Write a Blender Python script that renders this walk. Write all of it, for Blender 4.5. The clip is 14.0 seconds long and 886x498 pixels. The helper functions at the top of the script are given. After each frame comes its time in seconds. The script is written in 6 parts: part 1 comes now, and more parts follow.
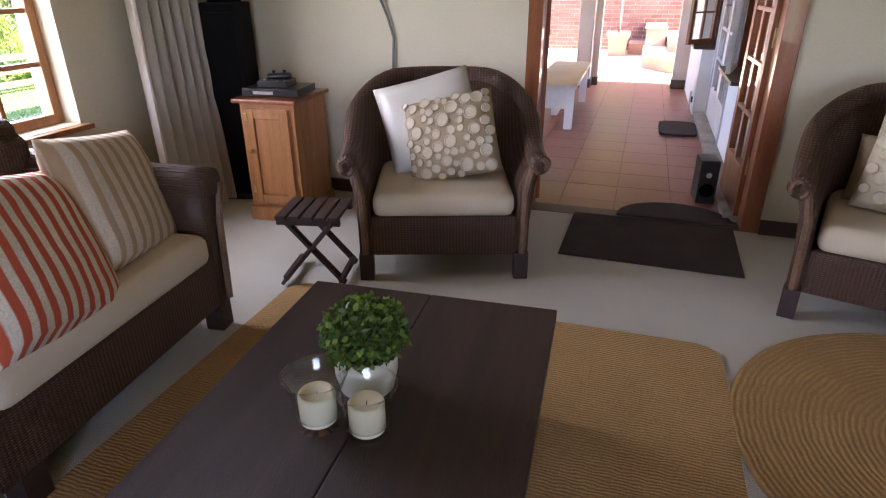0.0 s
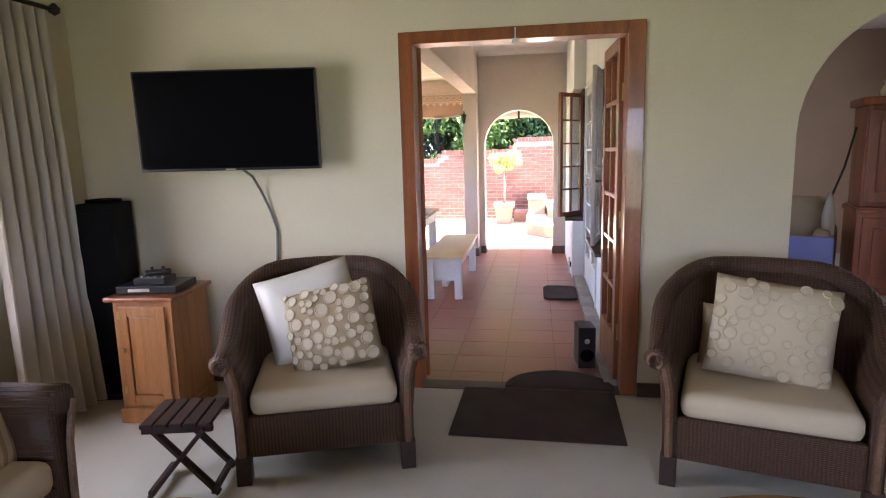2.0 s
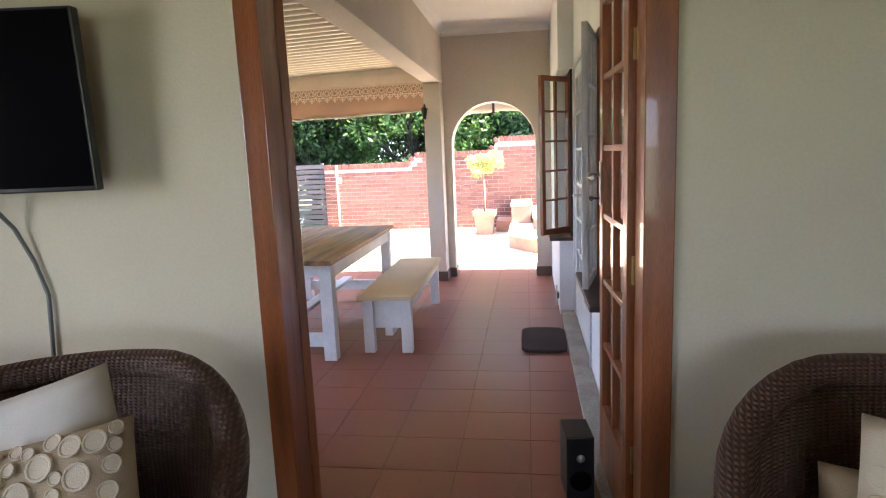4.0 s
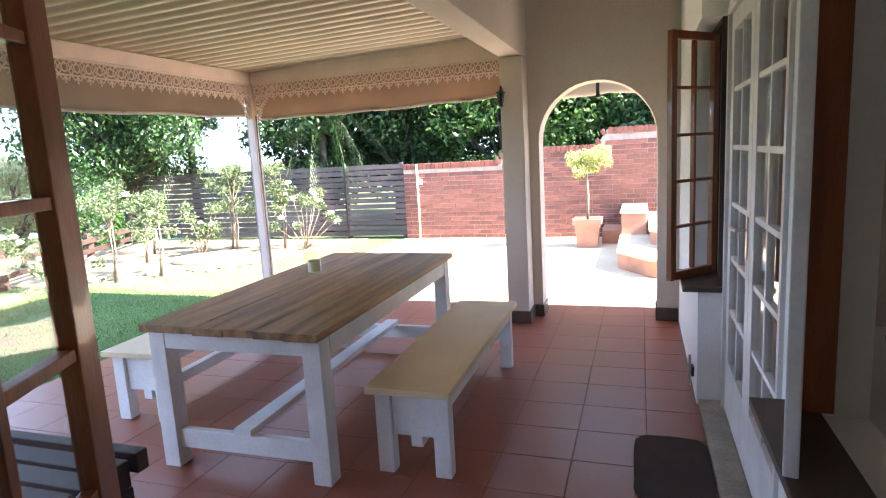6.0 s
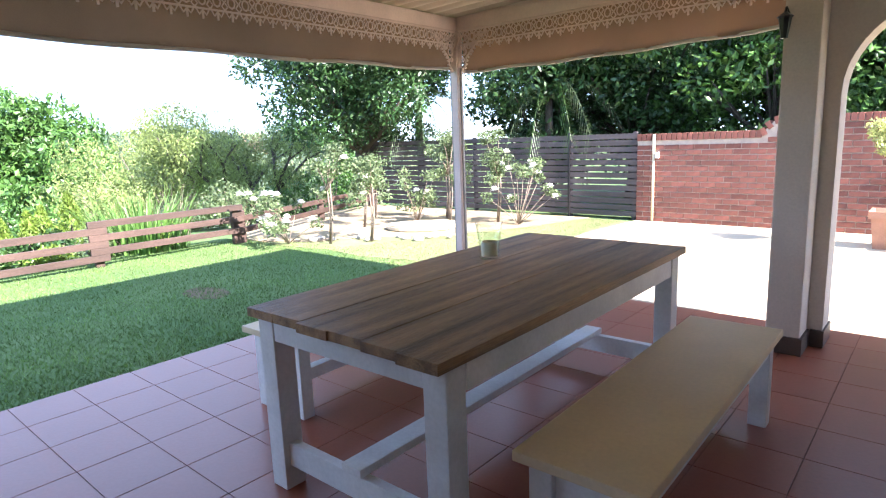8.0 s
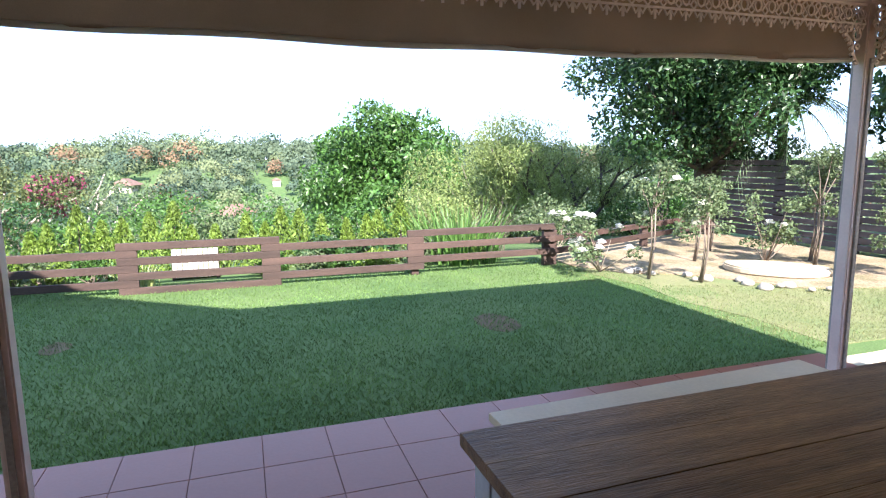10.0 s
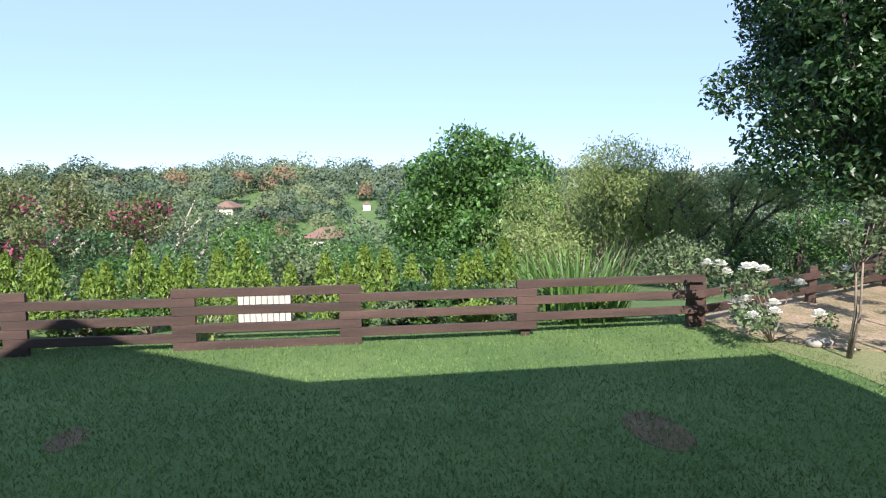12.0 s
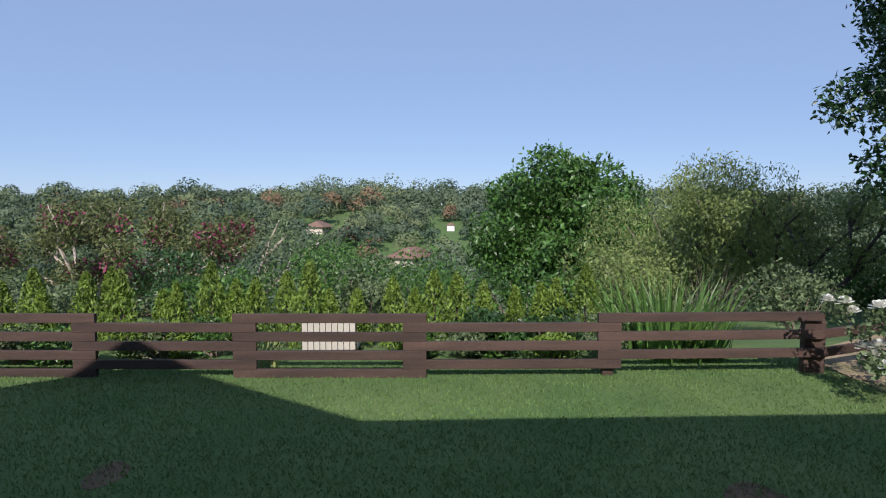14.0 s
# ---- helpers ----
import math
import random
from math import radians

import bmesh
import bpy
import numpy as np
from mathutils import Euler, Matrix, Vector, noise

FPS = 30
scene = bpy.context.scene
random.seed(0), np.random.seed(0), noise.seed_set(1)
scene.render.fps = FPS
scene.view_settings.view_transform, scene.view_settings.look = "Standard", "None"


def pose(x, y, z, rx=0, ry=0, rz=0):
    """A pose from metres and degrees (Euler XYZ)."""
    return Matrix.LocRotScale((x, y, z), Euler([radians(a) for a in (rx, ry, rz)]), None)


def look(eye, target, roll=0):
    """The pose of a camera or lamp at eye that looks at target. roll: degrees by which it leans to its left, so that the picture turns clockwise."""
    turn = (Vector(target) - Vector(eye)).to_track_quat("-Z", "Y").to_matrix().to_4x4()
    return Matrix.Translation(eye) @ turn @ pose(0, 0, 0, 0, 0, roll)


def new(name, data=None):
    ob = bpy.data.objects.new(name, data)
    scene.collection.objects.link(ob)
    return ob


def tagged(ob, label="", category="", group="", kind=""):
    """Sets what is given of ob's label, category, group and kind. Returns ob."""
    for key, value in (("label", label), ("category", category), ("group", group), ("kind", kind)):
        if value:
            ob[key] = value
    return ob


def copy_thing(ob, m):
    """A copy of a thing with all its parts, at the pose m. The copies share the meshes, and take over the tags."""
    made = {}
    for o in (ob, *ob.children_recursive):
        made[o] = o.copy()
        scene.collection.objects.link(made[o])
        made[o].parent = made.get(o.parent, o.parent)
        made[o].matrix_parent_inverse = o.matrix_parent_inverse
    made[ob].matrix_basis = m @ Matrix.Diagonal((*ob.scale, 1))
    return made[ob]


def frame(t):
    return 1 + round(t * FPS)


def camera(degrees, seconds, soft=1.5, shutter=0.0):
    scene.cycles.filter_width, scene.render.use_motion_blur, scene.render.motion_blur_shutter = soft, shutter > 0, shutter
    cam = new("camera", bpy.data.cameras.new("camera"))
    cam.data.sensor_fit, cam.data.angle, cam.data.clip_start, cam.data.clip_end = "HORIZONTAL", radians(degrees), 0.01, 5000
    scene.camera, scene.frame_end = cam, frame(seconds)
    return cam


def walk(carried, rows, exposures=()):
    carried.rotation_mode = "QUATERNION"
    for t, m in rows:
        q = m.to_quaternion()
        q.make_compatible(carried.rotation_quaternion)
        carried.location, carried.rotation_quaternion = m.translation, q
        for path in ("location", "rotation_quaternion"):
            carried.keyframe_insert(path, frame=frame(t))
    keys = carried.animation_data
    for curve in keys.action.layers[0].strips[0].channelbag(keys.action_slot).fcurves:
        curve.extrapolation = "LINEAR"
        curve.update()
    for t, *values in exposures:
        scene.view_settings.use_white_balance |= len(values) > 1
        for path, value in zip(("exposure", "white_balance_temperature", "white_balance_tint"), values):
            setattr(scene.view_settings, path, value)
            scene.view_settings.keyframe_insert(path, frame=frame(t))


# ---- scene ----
cam = camera(73.3, 14.0, 1.15)
PATH = [
    (0, (0.24, -0.498, 1.345), (-0.324, 1.234, 0.519), -0.3),
    (0.5, (0.29, -0.51, 1.411), (-0.201, 1.28, 0.666), -0.8),
    (1, (0.324, -0.52, 1.459), (-0.099, 1.343, 0.868), -1.2),
    (1.5, (0.35, -0.512, 1.476), (-0.009, 1.407, 1.042), -1.3),
    (2, (0.387, -0.467, 1.475), (0.078, 1.483, 1.156), -1.4),
    (2.5, (0.412, -0.226, 1.421), (0.137, 1.732, 1.125), -1.5),
    (3, (0.483, 0.192, 1.421), (0.216, 2.152, 1.124), -1.7),
    (3.2, (0.523, 0.357, 1.436), (0.256, 2.316, 1.134), -2.0),
    (5.3, (0.539, 2.437, 1.516), (0.109, 4.363, 1.191), -3.3),
    (5.5, (0.541, 2.59, 1.532), (0.046, 4.5, 1.206), -3.3),
    (6, (0.493, 2.918, 1.522), (-0.137, 4.789, 1.202), -3.2),
    (6.5, (0.448, 3.19, 1.51), (-0.38, 4.982, 1.192), -3.1),
    (7, (0.362, 3.415, 1.487), (-0.585, 5.14, 1.128), -2.8),
    (7.5, (0.279, 3.639, 1.408), (-0.797, 5.282, 1.029), -2.7),
    (8, (0.195, 3.941, 1.383), (-1.089, 5.43, 1.019), -2.2),
    (8.5, (0.073, 4.271, 1.413), (-1.375, 5.605, 1.057), -1.6),
    (9, (-0.108, 4.53, 1.428), (-1.725, 5.653, 1.077), -1.1),
    (9.2, (-0.16, 4.622, 1.41), (-1.86, 5.62, 1.072), -1.1),
    (11.5, (-1.78, 4.73, 1.494), (-3.724, 5.133, 1.252), 0.04),
    (12, (-2.122, 4.823, 1.504), (-4.079, 5.173, 1.292), -0.19),
    (12.5, (-2.375, 4.929, 1.508), (-4.349, 5.183, 1.316), -0.1),
    (13, (-2.542, 4.963, 1.513), (-4.528, 5.133, 1.342), -0.19),
    (13.5, (-2.57, 5.011, 1.516), (-4.562, 5.108, 1.361), -0.13),
    (14, (-2.57, 5.007, 1.516), (-4.564, 5.079, 1.374), -0.04),
]
EXPOSURES = [(0.0, 4.25, 6900, 31), (3.2, 4.15, 6900, 25), (5.3, 3.55, 6500, 20), (6.5, 3.2, 6500, 21), (7.5, 2.88, 6300, 19), (9.2, 2.35, 6150, 18), (11.5, 1.22, 6350, 15), (12.5, 0.8, 6300, 15), (14.0, 0.14, 6300, 16)]
walk(cam, [(t, look(eye, target, roll)) for t, eye, target, roll in PATH], EXPOSURES)

# ---- light ----
SUN_DIR = Vector((-3.25, 0.22, -2.57)).normalized()
world = bpy.data.worlds.new("sky")
scene.world = world
world.use_nodes = True
_n = world.node_tree.nodes
_sky = _n.new("ShaderNodeTexSky")
_sky.sky_type = "NISHITA"
_sky.sun_disc = False
_sky.sun_elevation = math.asin(-SUN_DIR.z)
_sky.sun_rotation = math.atan2(-SUN_DIR.x, -SUN_DIR.y)
_sky.air_density, _sky.dust_density, _sky.ozone_density = 0.75, 0.05, 4.0
_n["Background"].inputs["Strength"].default_value = 0.115
_veil = _n.new("ShaderNodeMix")
_veil.data_type = "RGBA"
_veil.inputs[0].default_value = 0.68
_veil.inputs[7].default_value = (2.75, 3.85, 5.7, 1)
world.node_tree.links.new(_sky.outputs[0], _veil.inputs[6])
world.node_tree.links.new(_veil.outputs[2], _n["Background"].inputs["Color"])
_sun = bpy.data.lights.new("sun", "SUN")
_sun.energy, _sun.angle, _sun.color = 5.0, radians(0.5), (1.0, 0.94, 0.84)
new("sun", _sun).matrix_world = look(-SUN_DIR * 60, (0, 0, 0))


def area(name, eye, target, sx, sy, watts, color=(0.85, 0.93, 1.0)):
    """A rectangular sky-tinted lamp, for a window's opening or as added room fill."""
    lamp = bpy.data.lights.new(name, "AREA")
    lamp.shape, lamp.size, lamp.size_y, lamp.energy, lamp.color = "RECTANGLE", sx, sy, watts, color
    ob = new(name, lamp)
    ob.matrix_world = look(eye, target)
    return ob

# ---- materials ----
def mat(name, color, rough=0.6, var=0.15, scale=6.0, fine=0.0, fine_scale=120.0, bump=0.0, metal=0.0, tint=None,
        stretch=(1, 1, 1), rand=0.0, spec=0.5, coat=0.0, trans=0.0, island=0.0):
    """A surface with colour varied at two scales and a fine relief. tint: a second colour that the large variation goes to."""
    m = bpy.data.materials.new(name)
    m.use_nodes = True
    nt, L = m.node_tree, m.node_tree.links
    b = nt.nodes["Principled BSDF"]
    b.inputs["Roughness"].default_value, b.inputs["Metallic"].default_value = rough, metal
    b.inputs["Specular IOR Level"].default_value = spec
    b.inputs["Coat Weight"].default_value = coat
    co = nt.nodes.new("ShaderNodeTexCoord")
    mp = nt.nodes.new("ShaderNodeMapping")
    mp.inputs["Scale"].default_value = stretch
    L.new(co.outputs["Object"], mp.inputs["Vector"])
    big = nt.nodes.new("ShaderNodeTexNoise")
    big.inputs["Scale"].default_value, big.inputs["Detail"].default_value = scale, 5
    L.new(mp.outputs[0], big.inputs["Vector"])
    small = nt.nodes.new("ShaderNodeTexNoise")
    small.inputs["Scale"].default_value, small.inputs["Detail"].default_value = fine_scale, 3
    L.new(mp.outputs[0], small.inputs["Vector"])
    c2 = tint or tuple(c * (1 - var) for c in color)
    c1 = color if tint else tuple(min(1, c * (1 + var)) for c in color)
    ramp = nt.nodes.new("ShaderNodeValToRGB")
    ramp.color_ramp.elements[0].position, ramp.color_ramp.elements[1].position = 0.32, 0.68
    ramp.color_ramp.elements[0].color, ramp.color_ramp.elements[1].color = (*c2, 1), (*c1, 1)
    L.new(big.outputs["Fac"], ramp.inputs["Fac"])
    out = ramp.outputs["Color"]
    if fine:
        mul = nt.nodes.new("ShaderNodeMapRange")
        mul.inputs["From Min"].default_value, mul.inputs["From Max"].default_value = 0.3, 0.7
        mul.inputs["To Min"].default_value, mul.inputs["To Max"].default_value = 1 - fine, 1 + fine
        L.new(small.outputs["Fac"], mul.inputs["Value"])
        vm = nt.nodes.new("ShaderNodeVectorMath")
        vm.operation = "SCALE"
        L.new(out, vm.inputs[0])
        L.new(mul.outputs[0], vm.inputs["Scale"])
        out = vm.outputs[0]
    if rand or island:
        src = nt.nodes.new("ShaderNodeObjectInfo") if rand else nt.nodes.new("ShaderNodeNewGeometry")
        amount = rand or island
        mr = nt.nodes.new("ShaderNodeMapRange")
        mr.inputs["To Min"].default_value, mr.inputs["To Max"].default_value = 1 - amount, 1 + amount
        L.new(src.outputs["Random" if rand else "Random Per Island"], mr.inputs["Value"])
        vm = nt.nodes.new("ShaderNodeVectorMath")
        vm.operation = "SCALE"
        L.new(out, vm.inputs[0])
        L.new(mr.outputs[0], vm.inputs["Scale"])
        out = vm.outputs[0]
    L.new(out, b.inputs["Base Color"])
    if trans:
        b.inputs["Subsurface Weight"].default_value = 0.0
        tr = nt.nodes.new("ShaderNodeBsdfTranslucent")
        mx = nt.nodes.new("ShaderNodeMixShader")
        mx.inputs[0].default_value = trans
        L.new(out, tr.inputs["Color"])
        L.new(b.outputs[0], mx.inputs[1])
        L.new(tr.outputs[0], mx.inputs[2])
        L.new(mx.outputs[0], nt.nodes["Material Output"].inputs["Surface"])
    if bump:
        bp = nt.nodes.new("ShaderNodeBump")
        bp.inputs["Strength"].default_value, bp.inputs["Distance"].default_value = bump, 0.01
        L.new(small.outputs["Fac"], bp.inputs["Height"])
        L.new(bp.outputs[0], b.inputs["Normal"])
    return m


def bands(name, c1, c2, axis, period, rough=0.7, share=0.5, bump=0.0, wobble=0.0, ring=False, fine=0.15, c3=None):
    """Stripes or weave ribs along an object axis (ring: round the axis), with the real period in metres."""
    m = mat(name, c1, rough, 0.1, 5.0, fine, 180.0)
    nt, L = m.node_tree, m.node_tree.links
    b = nt.nodes["Principled BSDF"]
    co = nt.nodes.new("ShaderNodeTexCoord")
    wv = nt.nodes.new("ShaderNodeTexWave")
    if ring:
        wv.wave_type, wv.rings_direction = "RINGS", axis
    else:
        wv.bands_direction = axis
    wv.inputs["Scale"].default_value = math.pi / 10 / period
    wv.inputs["Distortion"].default_value = wobble
    wv.inputs["Detail"].default_value = 1.0
    L.new(co.outputs["Object"], wv.inputs["Vector"])
    ramp = nt.nodes.new("ShaderNodeValToRGB")
    ramp.color_ramp.elements[0].position, ramp.color_ramp.elements[1].position = max(0, share - 0.12), min(1, share + 0.12)
    L.new(wv.outputs["Fac"], ramp.inputs["Fac"])
    mx = nt.nodes.new("ShaderNodeMix")
    mx.data_type = "RGBA"
    L.new(ramp.outputs["Color"], mx.inputs[0])
    old = b.inputs["Base Color"].links[0].from_socket
    mx.inputs[6].default_value = (*c2, 1)
    L.new(old, mx.inputs[7])
    L.new(mx.outputs[2], b.inputs["Base Color"])
    if bump:
        bp = nt.nodes.new("ShaderNodeBump")
        bp.inputs["Strength"].default_value, bp.inputs["Distance"].default_value = bump, 0.006
        L.new(wv.outputs["Fac"], bp.inputs["Height"])
        L.new(bp.outputs[0], b.inputs["Normal"])
    return m


def weave(name, color, dark, period=0.0075, rough=0.55, bump=0.8):
    """Woven cane: ribs in two directions."""
    m = mat(name, color, rough, 0.25, 4.0, 0.2, 90.0)
    nt, L = m.node_tree, m.node_tree.links
    b = nt.nodes["Principled BSDF"]
    co = nt.nodes.new("ShaderNodeTexCoord")
    facs = []
    for d, p in (("Z", period), ("X", period * 1.7)):
        wv = nt.nodes.new("ShaderNodeTexWave")
        wv.bands_direction = d
        wv.inputs["Scale"].default_value = math.pi / 10 / p
        wv.inputs["Distortion"].default_value = 1.2
        wv.inputs["Detail"].default_value = 1.0
        L.new(co.outputs["Object"], wv.inputs["Vector"])
        facs.append(wv.outputs["Fac"])
    mu = nt.nodes.new("ShaderNodeMath")
    mu.operation = "MULTIPLY"
    L.new(facs[0], mu.inputs[0])
    L.new(facs[1], mu.inputs[1])
    mx = nt.nodes.new("ShaderNodeMix")
    mx.data_type = "RGBA"
    L.new(mu.outputs[0], mx.inputs[0])
    old = b.inputs["Base Color"].links[0].from_socket
    mx.inputs[6].default_value = (*dark, 1)
    L.new(old, mx.inputs[7])
    L.new(mx.outputs[2], b.inputs["Base Color"])
    bp = nt.nodes.new("ShaderNodeBump")
    bp.inputs["Strength"].default_value, bp.inputs["Distance"].default_value = bump, 0.005
    L.new(mu.outputs[0], bp.inputs["Height"])
    L.new(bp.outputs[0], b.inputs["Normal"])
    return m


def glass(name, tint=(0.97, 0.99, 0.98), rough=0.0, through_share=0.86):
    """Thin clear pane: mostly straight through, with a mirror gloss."""
    m = bpy.data.materials.new(name)
    m.use_nodes = True
    nt, L = m.node_tree, m.node_tree.links
    nt.nodes.remove(nt.nodes["Principled BSDF"])
    t = nt.nodes.new("ShaderNodeBsdfTransparent")
    t.inputs["Color"].default_value = (*tint, 1)
    g = nt.nodes.new("ShaderNodeBsdfGlossy")
    g.inputs["Roughness"].default_value = rough
    lw = nt.nodes.new("ShaderNodeLayerWeight")
    pw = nt.nodes.new("ShaderNodeMath")
    pw.operation, pw.inputs[1].default_value = "POWER", 4.0
    ad = nt.nodes.new("ShaderNodeMath")
    ad.operation, ad.inputs[1].default_value, ad.inputs[2].default_value = "MULTIPLY_ADD", 0.6, 0.06
    L.new(lw.outputs["Facing"], pw.inputs[0])
    L.new(pw.outputs[0], ad.inputs[0])
    mx = nt.nodes.new("ShaderNodeMixShader")
    L.new(ad.outputs[0], mx.inputs[0])
    L.new(t.outputs[0], mx.inputs[1])
    L.new(g.outputs[0], mx.inputs[2])
    L.new(mx.outputs[0], nt.nodes["Material Output"].inputs["Surface"])
    return m


M_WALL = mat("cream_plaster", (0.66, 0.60, 0.45), 0.9, 0.04, 1.5, 0.03, 90, 0.12)
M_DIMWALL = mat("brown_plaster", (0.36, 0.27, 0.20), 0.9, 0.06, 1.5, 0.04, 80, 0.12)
M_EXT = mat("exterior_plaster", (0.58, 0.50, 0.42), 0.9, 0.07, 1.2, 0.05, 70, 0.2)
M_WHITEWALL = mat("white_plaster", (0.82, 0.81, 0.79), 0.85, 0.05, 1.5, 0.03, 80, 0.15)
M_CEIL = mat("white_ceiling", (0.8, 0.78, 0.75), 0.9, 0.03, 1.5, 0.02, 60, 0.05)
M_TANCEIL = mat("tan_bounce_ceiling", (0.36, 0.25, 0.13), 0.6, 0.15, 2.0, 0.1, 40, 0.1, stretch=(0.6, 6, 6))
M_CARPET = mat("cream_carpet", (0.56, 0.54, 0.47), 1.0, 0.06, 2.0, 0.16, 260, 0.6)
M_SKIRT = mat("dark_skirting", (0.07, 0.045, 0.032), 0.5, 0.2, 5, 0.1, 90, 0.1)
M_MERANTI = mat("varnished_meranti", (0.27, 0.078, 0.023), 0.32, 0.3, 3.0, 0.2, 60, 0.1, stretch=(6, 6, 0.5), coat=0.4)
M_MAHOGANY = mat("red_mahogany", (0.32, 0.085, 0.03), 0.35, 0.3, 3.0, 0.2, 60, 0.1, stretch=(6, 6, 0.5), coat=0.1)
M_PINE = mat("honey_pine", (0.37, 0.155, 0.055), 0.4, 0.22, 3.0, 0.15, 60, 0.08, stretch=(7, 7, 0.6), coat=0.2)
M_DARKWOOD = mat("dark_stained_wood", (0.035, 0.017, 0.014), 0.5, 0.3, 3.0, 0.25, 70, 0.25, stretch=(8, 0.6, 8))
M_TILE = mat("terracotta_tile", (0.27, 0.082, 0.046), 0.33, 0.10, 1.2, 0.05, 60, 0.04, rand=0.05)
M_GROUT = mat("dark_grout", (0.17, 0.058, 0.036), 0.9, 0.2, 8)
M_PAVE = mat("pale_paving", (0.48, 0.405, 0.285), 0.85, 0.12, 1.5, 0.08, 50, 0.2, rand=0.05)
M_WHITEPAINT = mat("worn_white_paint", (0.70, 0.69, 0.68), 0.55, 0.09, 5, 0.05, 60, 0.1)
M_TABLETOP = mat("weathered_plank", (0.42, 0.235, 0.10), 0.48, 0.35, 1.7, 0.28, 30, 0.35, tint=(0.12, 0.06, 0.027), stretch=(8, 0.55, 8), rand=0.2, spec=0.4)
M_BENCHTOP = mat("cream_bench_paint", (0.66, 0.52, 0.33), 0.5, 0.06, 3, 0.04, 60, 0.08)
M_FENCE = mat("brown_fence_board", (0.054, 0.031, 0.024), 0.7, 0.3, 2.5, 0.25, 50, 0.3, stretch=(5, 0.5, 5), rand=0.25)
M_SLAT = mat("charcoal_fence_slat", (0.062, 0.052, 0.055), 0.75, 0.25, 2.5, 0.2, 50, 0.3, stretch=(0.5, 5, 5), rand=0.2)
M_BRICK = mat("red_brick", (0.155, 0.054, 0.040), 0.85, 0.25, 12, 0.2, 90, 0.4, rand=0.28)
M_MORTAR = mat("mortar", (0.36, 0.31, 0.27), 0.95, 0.15, 12, 0.1, 100, 0.3)
M_LAWN = mat("lawn_soil", (0.10, 0.155, 0.046), 1.0, 0.3, 0.9, 0.3, 60, 0.5, tint=(0.055, 0.115, 0.028))
M_GRASS = mat("grass_blade", (0.128, 0.215, 0.058), 0.6, 0.25, 1.2, 0.1, 30, 0, island=0.35, trans=0.35)
M_DRYLAWN = mat("dry_lawn_soil", (0.185, 0.185, 0.085), 1.0, 0.3, 1.6, 0.3, 60, 0.5, tint=(0.12, 0.155, 0.055))
M_DRYGRASS = mat("dry_grass_blade", (0.235, 0.24, 0.11), 0.7, 0.25, 1.2, 0.1, 30, 0, tint=(0.145, 0.20, 0.065), island=0.35, trans=0.35)
M_SOIL = mat("bed_soil", (0.33, 0.24, 0.16), 1.0, 0.3, 3, 0.4, 40, 0.8, tint=(0.18, 0.155, 0.08))
M_LEAF_A = mat("glossy_green_leaf", (0.065, 0.145, 0.030), 0.42, 0.3, 0.8, 0.1, 30, 0, island=0.5, trans=0.3)
M_LEAF_B = mat("willow_leaf", (0.19, 0.245, 0.075), 0.55, 0.25, 0.8, 0.1, 30, 0, island=0.4, trans=0.35)
M_LEAF_C = mat("dark_leaf", (0.035, 0.085, 0.025), 0.4, 0.3, 0.8, 0.1, 30, 0, island=0.5, trans=0.25)
M_LEAF_D = mat("lime_conifer_leaf", (0.15, 0.235, 0.035), 0.6, 0.25, 1.5, 0.1, 30, 0, island=0.4, trans=0.3)
M_LEAF_E = mat("grey_green_leaf", (0.12, 0.17, 0.075), 0.6, 0.25, 1.0, 0.1, 30, 0, island=0.4, trans=0.3)
M_IRIS = mat("iris_leaf", (0.11, 0.22, 0.05), 0.45, 0.2, 2, 0.1, 30, 0, island=0.35, trans=0.35)
M_LEAF_O = mat("olive_leaf", (0.11, 0.135, 0.045), 0.6, 0.25, 1.0, 0.1, 30, 0, island=0.5, trans=0.3)
M_LEAF_Y = mat("yellow_leaf", (0.36, 0.40, 0.15), 0.5, 0.2, 3, 0.1, 30, 0, island=0.3, trans=0.4)
M_BLOOM = mat("magenta_bract", (0.25, 0.04, 0.10), 0.6, 0.25, 2, 0.1, 30, 0, island=0.4, trans=0.3)
M_ROSE = mat("white_petal", (0.80, 0.79, 0.72), 0.6, 0.05, 5, 0, 30, 0, trans=0.3)
M_BARK = mat("grey_bark", (0.20, 0.16, 0.125), 0.9, 0.3, 6, 0.25, 60, 0.6, stretch=(2, 2, 0.5))
M_BARK_D = mat("dark_bark", (0.06, 0.048, 0.038), 0.9, 0.3, 6, 0.25, 60, 0.6, stretch=(2, 2, 0.5))
M_TIN = mat("cream_roof_sheet", (0.66, 0.56, 0.42), 0.45, 0.06, 1.2, 0.03, 40, 0.03)
M_CANVAS = mat("tan_canvas", (0.36, 0.235, 0.145), 0.85, 0.1, 2.0, 0.06, 220, 0.15, trans=0.25)
M_LACE = mat("pink_white_ironwork", (0.74, 0.60, 0.52), 0.5, 0.08, 4, 0.04, 60, 0.05)
# Far greens are paled and greyed: distance haze put into the leaf colour.
M_FAR = mat("hazed_far_leaf", (0.125, 0.17, 0.10), 0.85, 0.3, 0.05, 0.1, 2, 0, tint=(0.085, 0.125, 0.075), island=0.1, trans=0.2)
M_FAR_D = mat("hazed_dark_leaf", (0.06, 0.098, 0.062), 0.85, 0.2, 0.05, 0.1, 2, 0, island=0.1, trans=0.2)
M_FAR_L = mat("hazed_light_leaf", (0.17, 0.21, 0.10), 0.85, 0.2, 0.05, 0.1, 2, 0, island=0.1, trans=0.2)
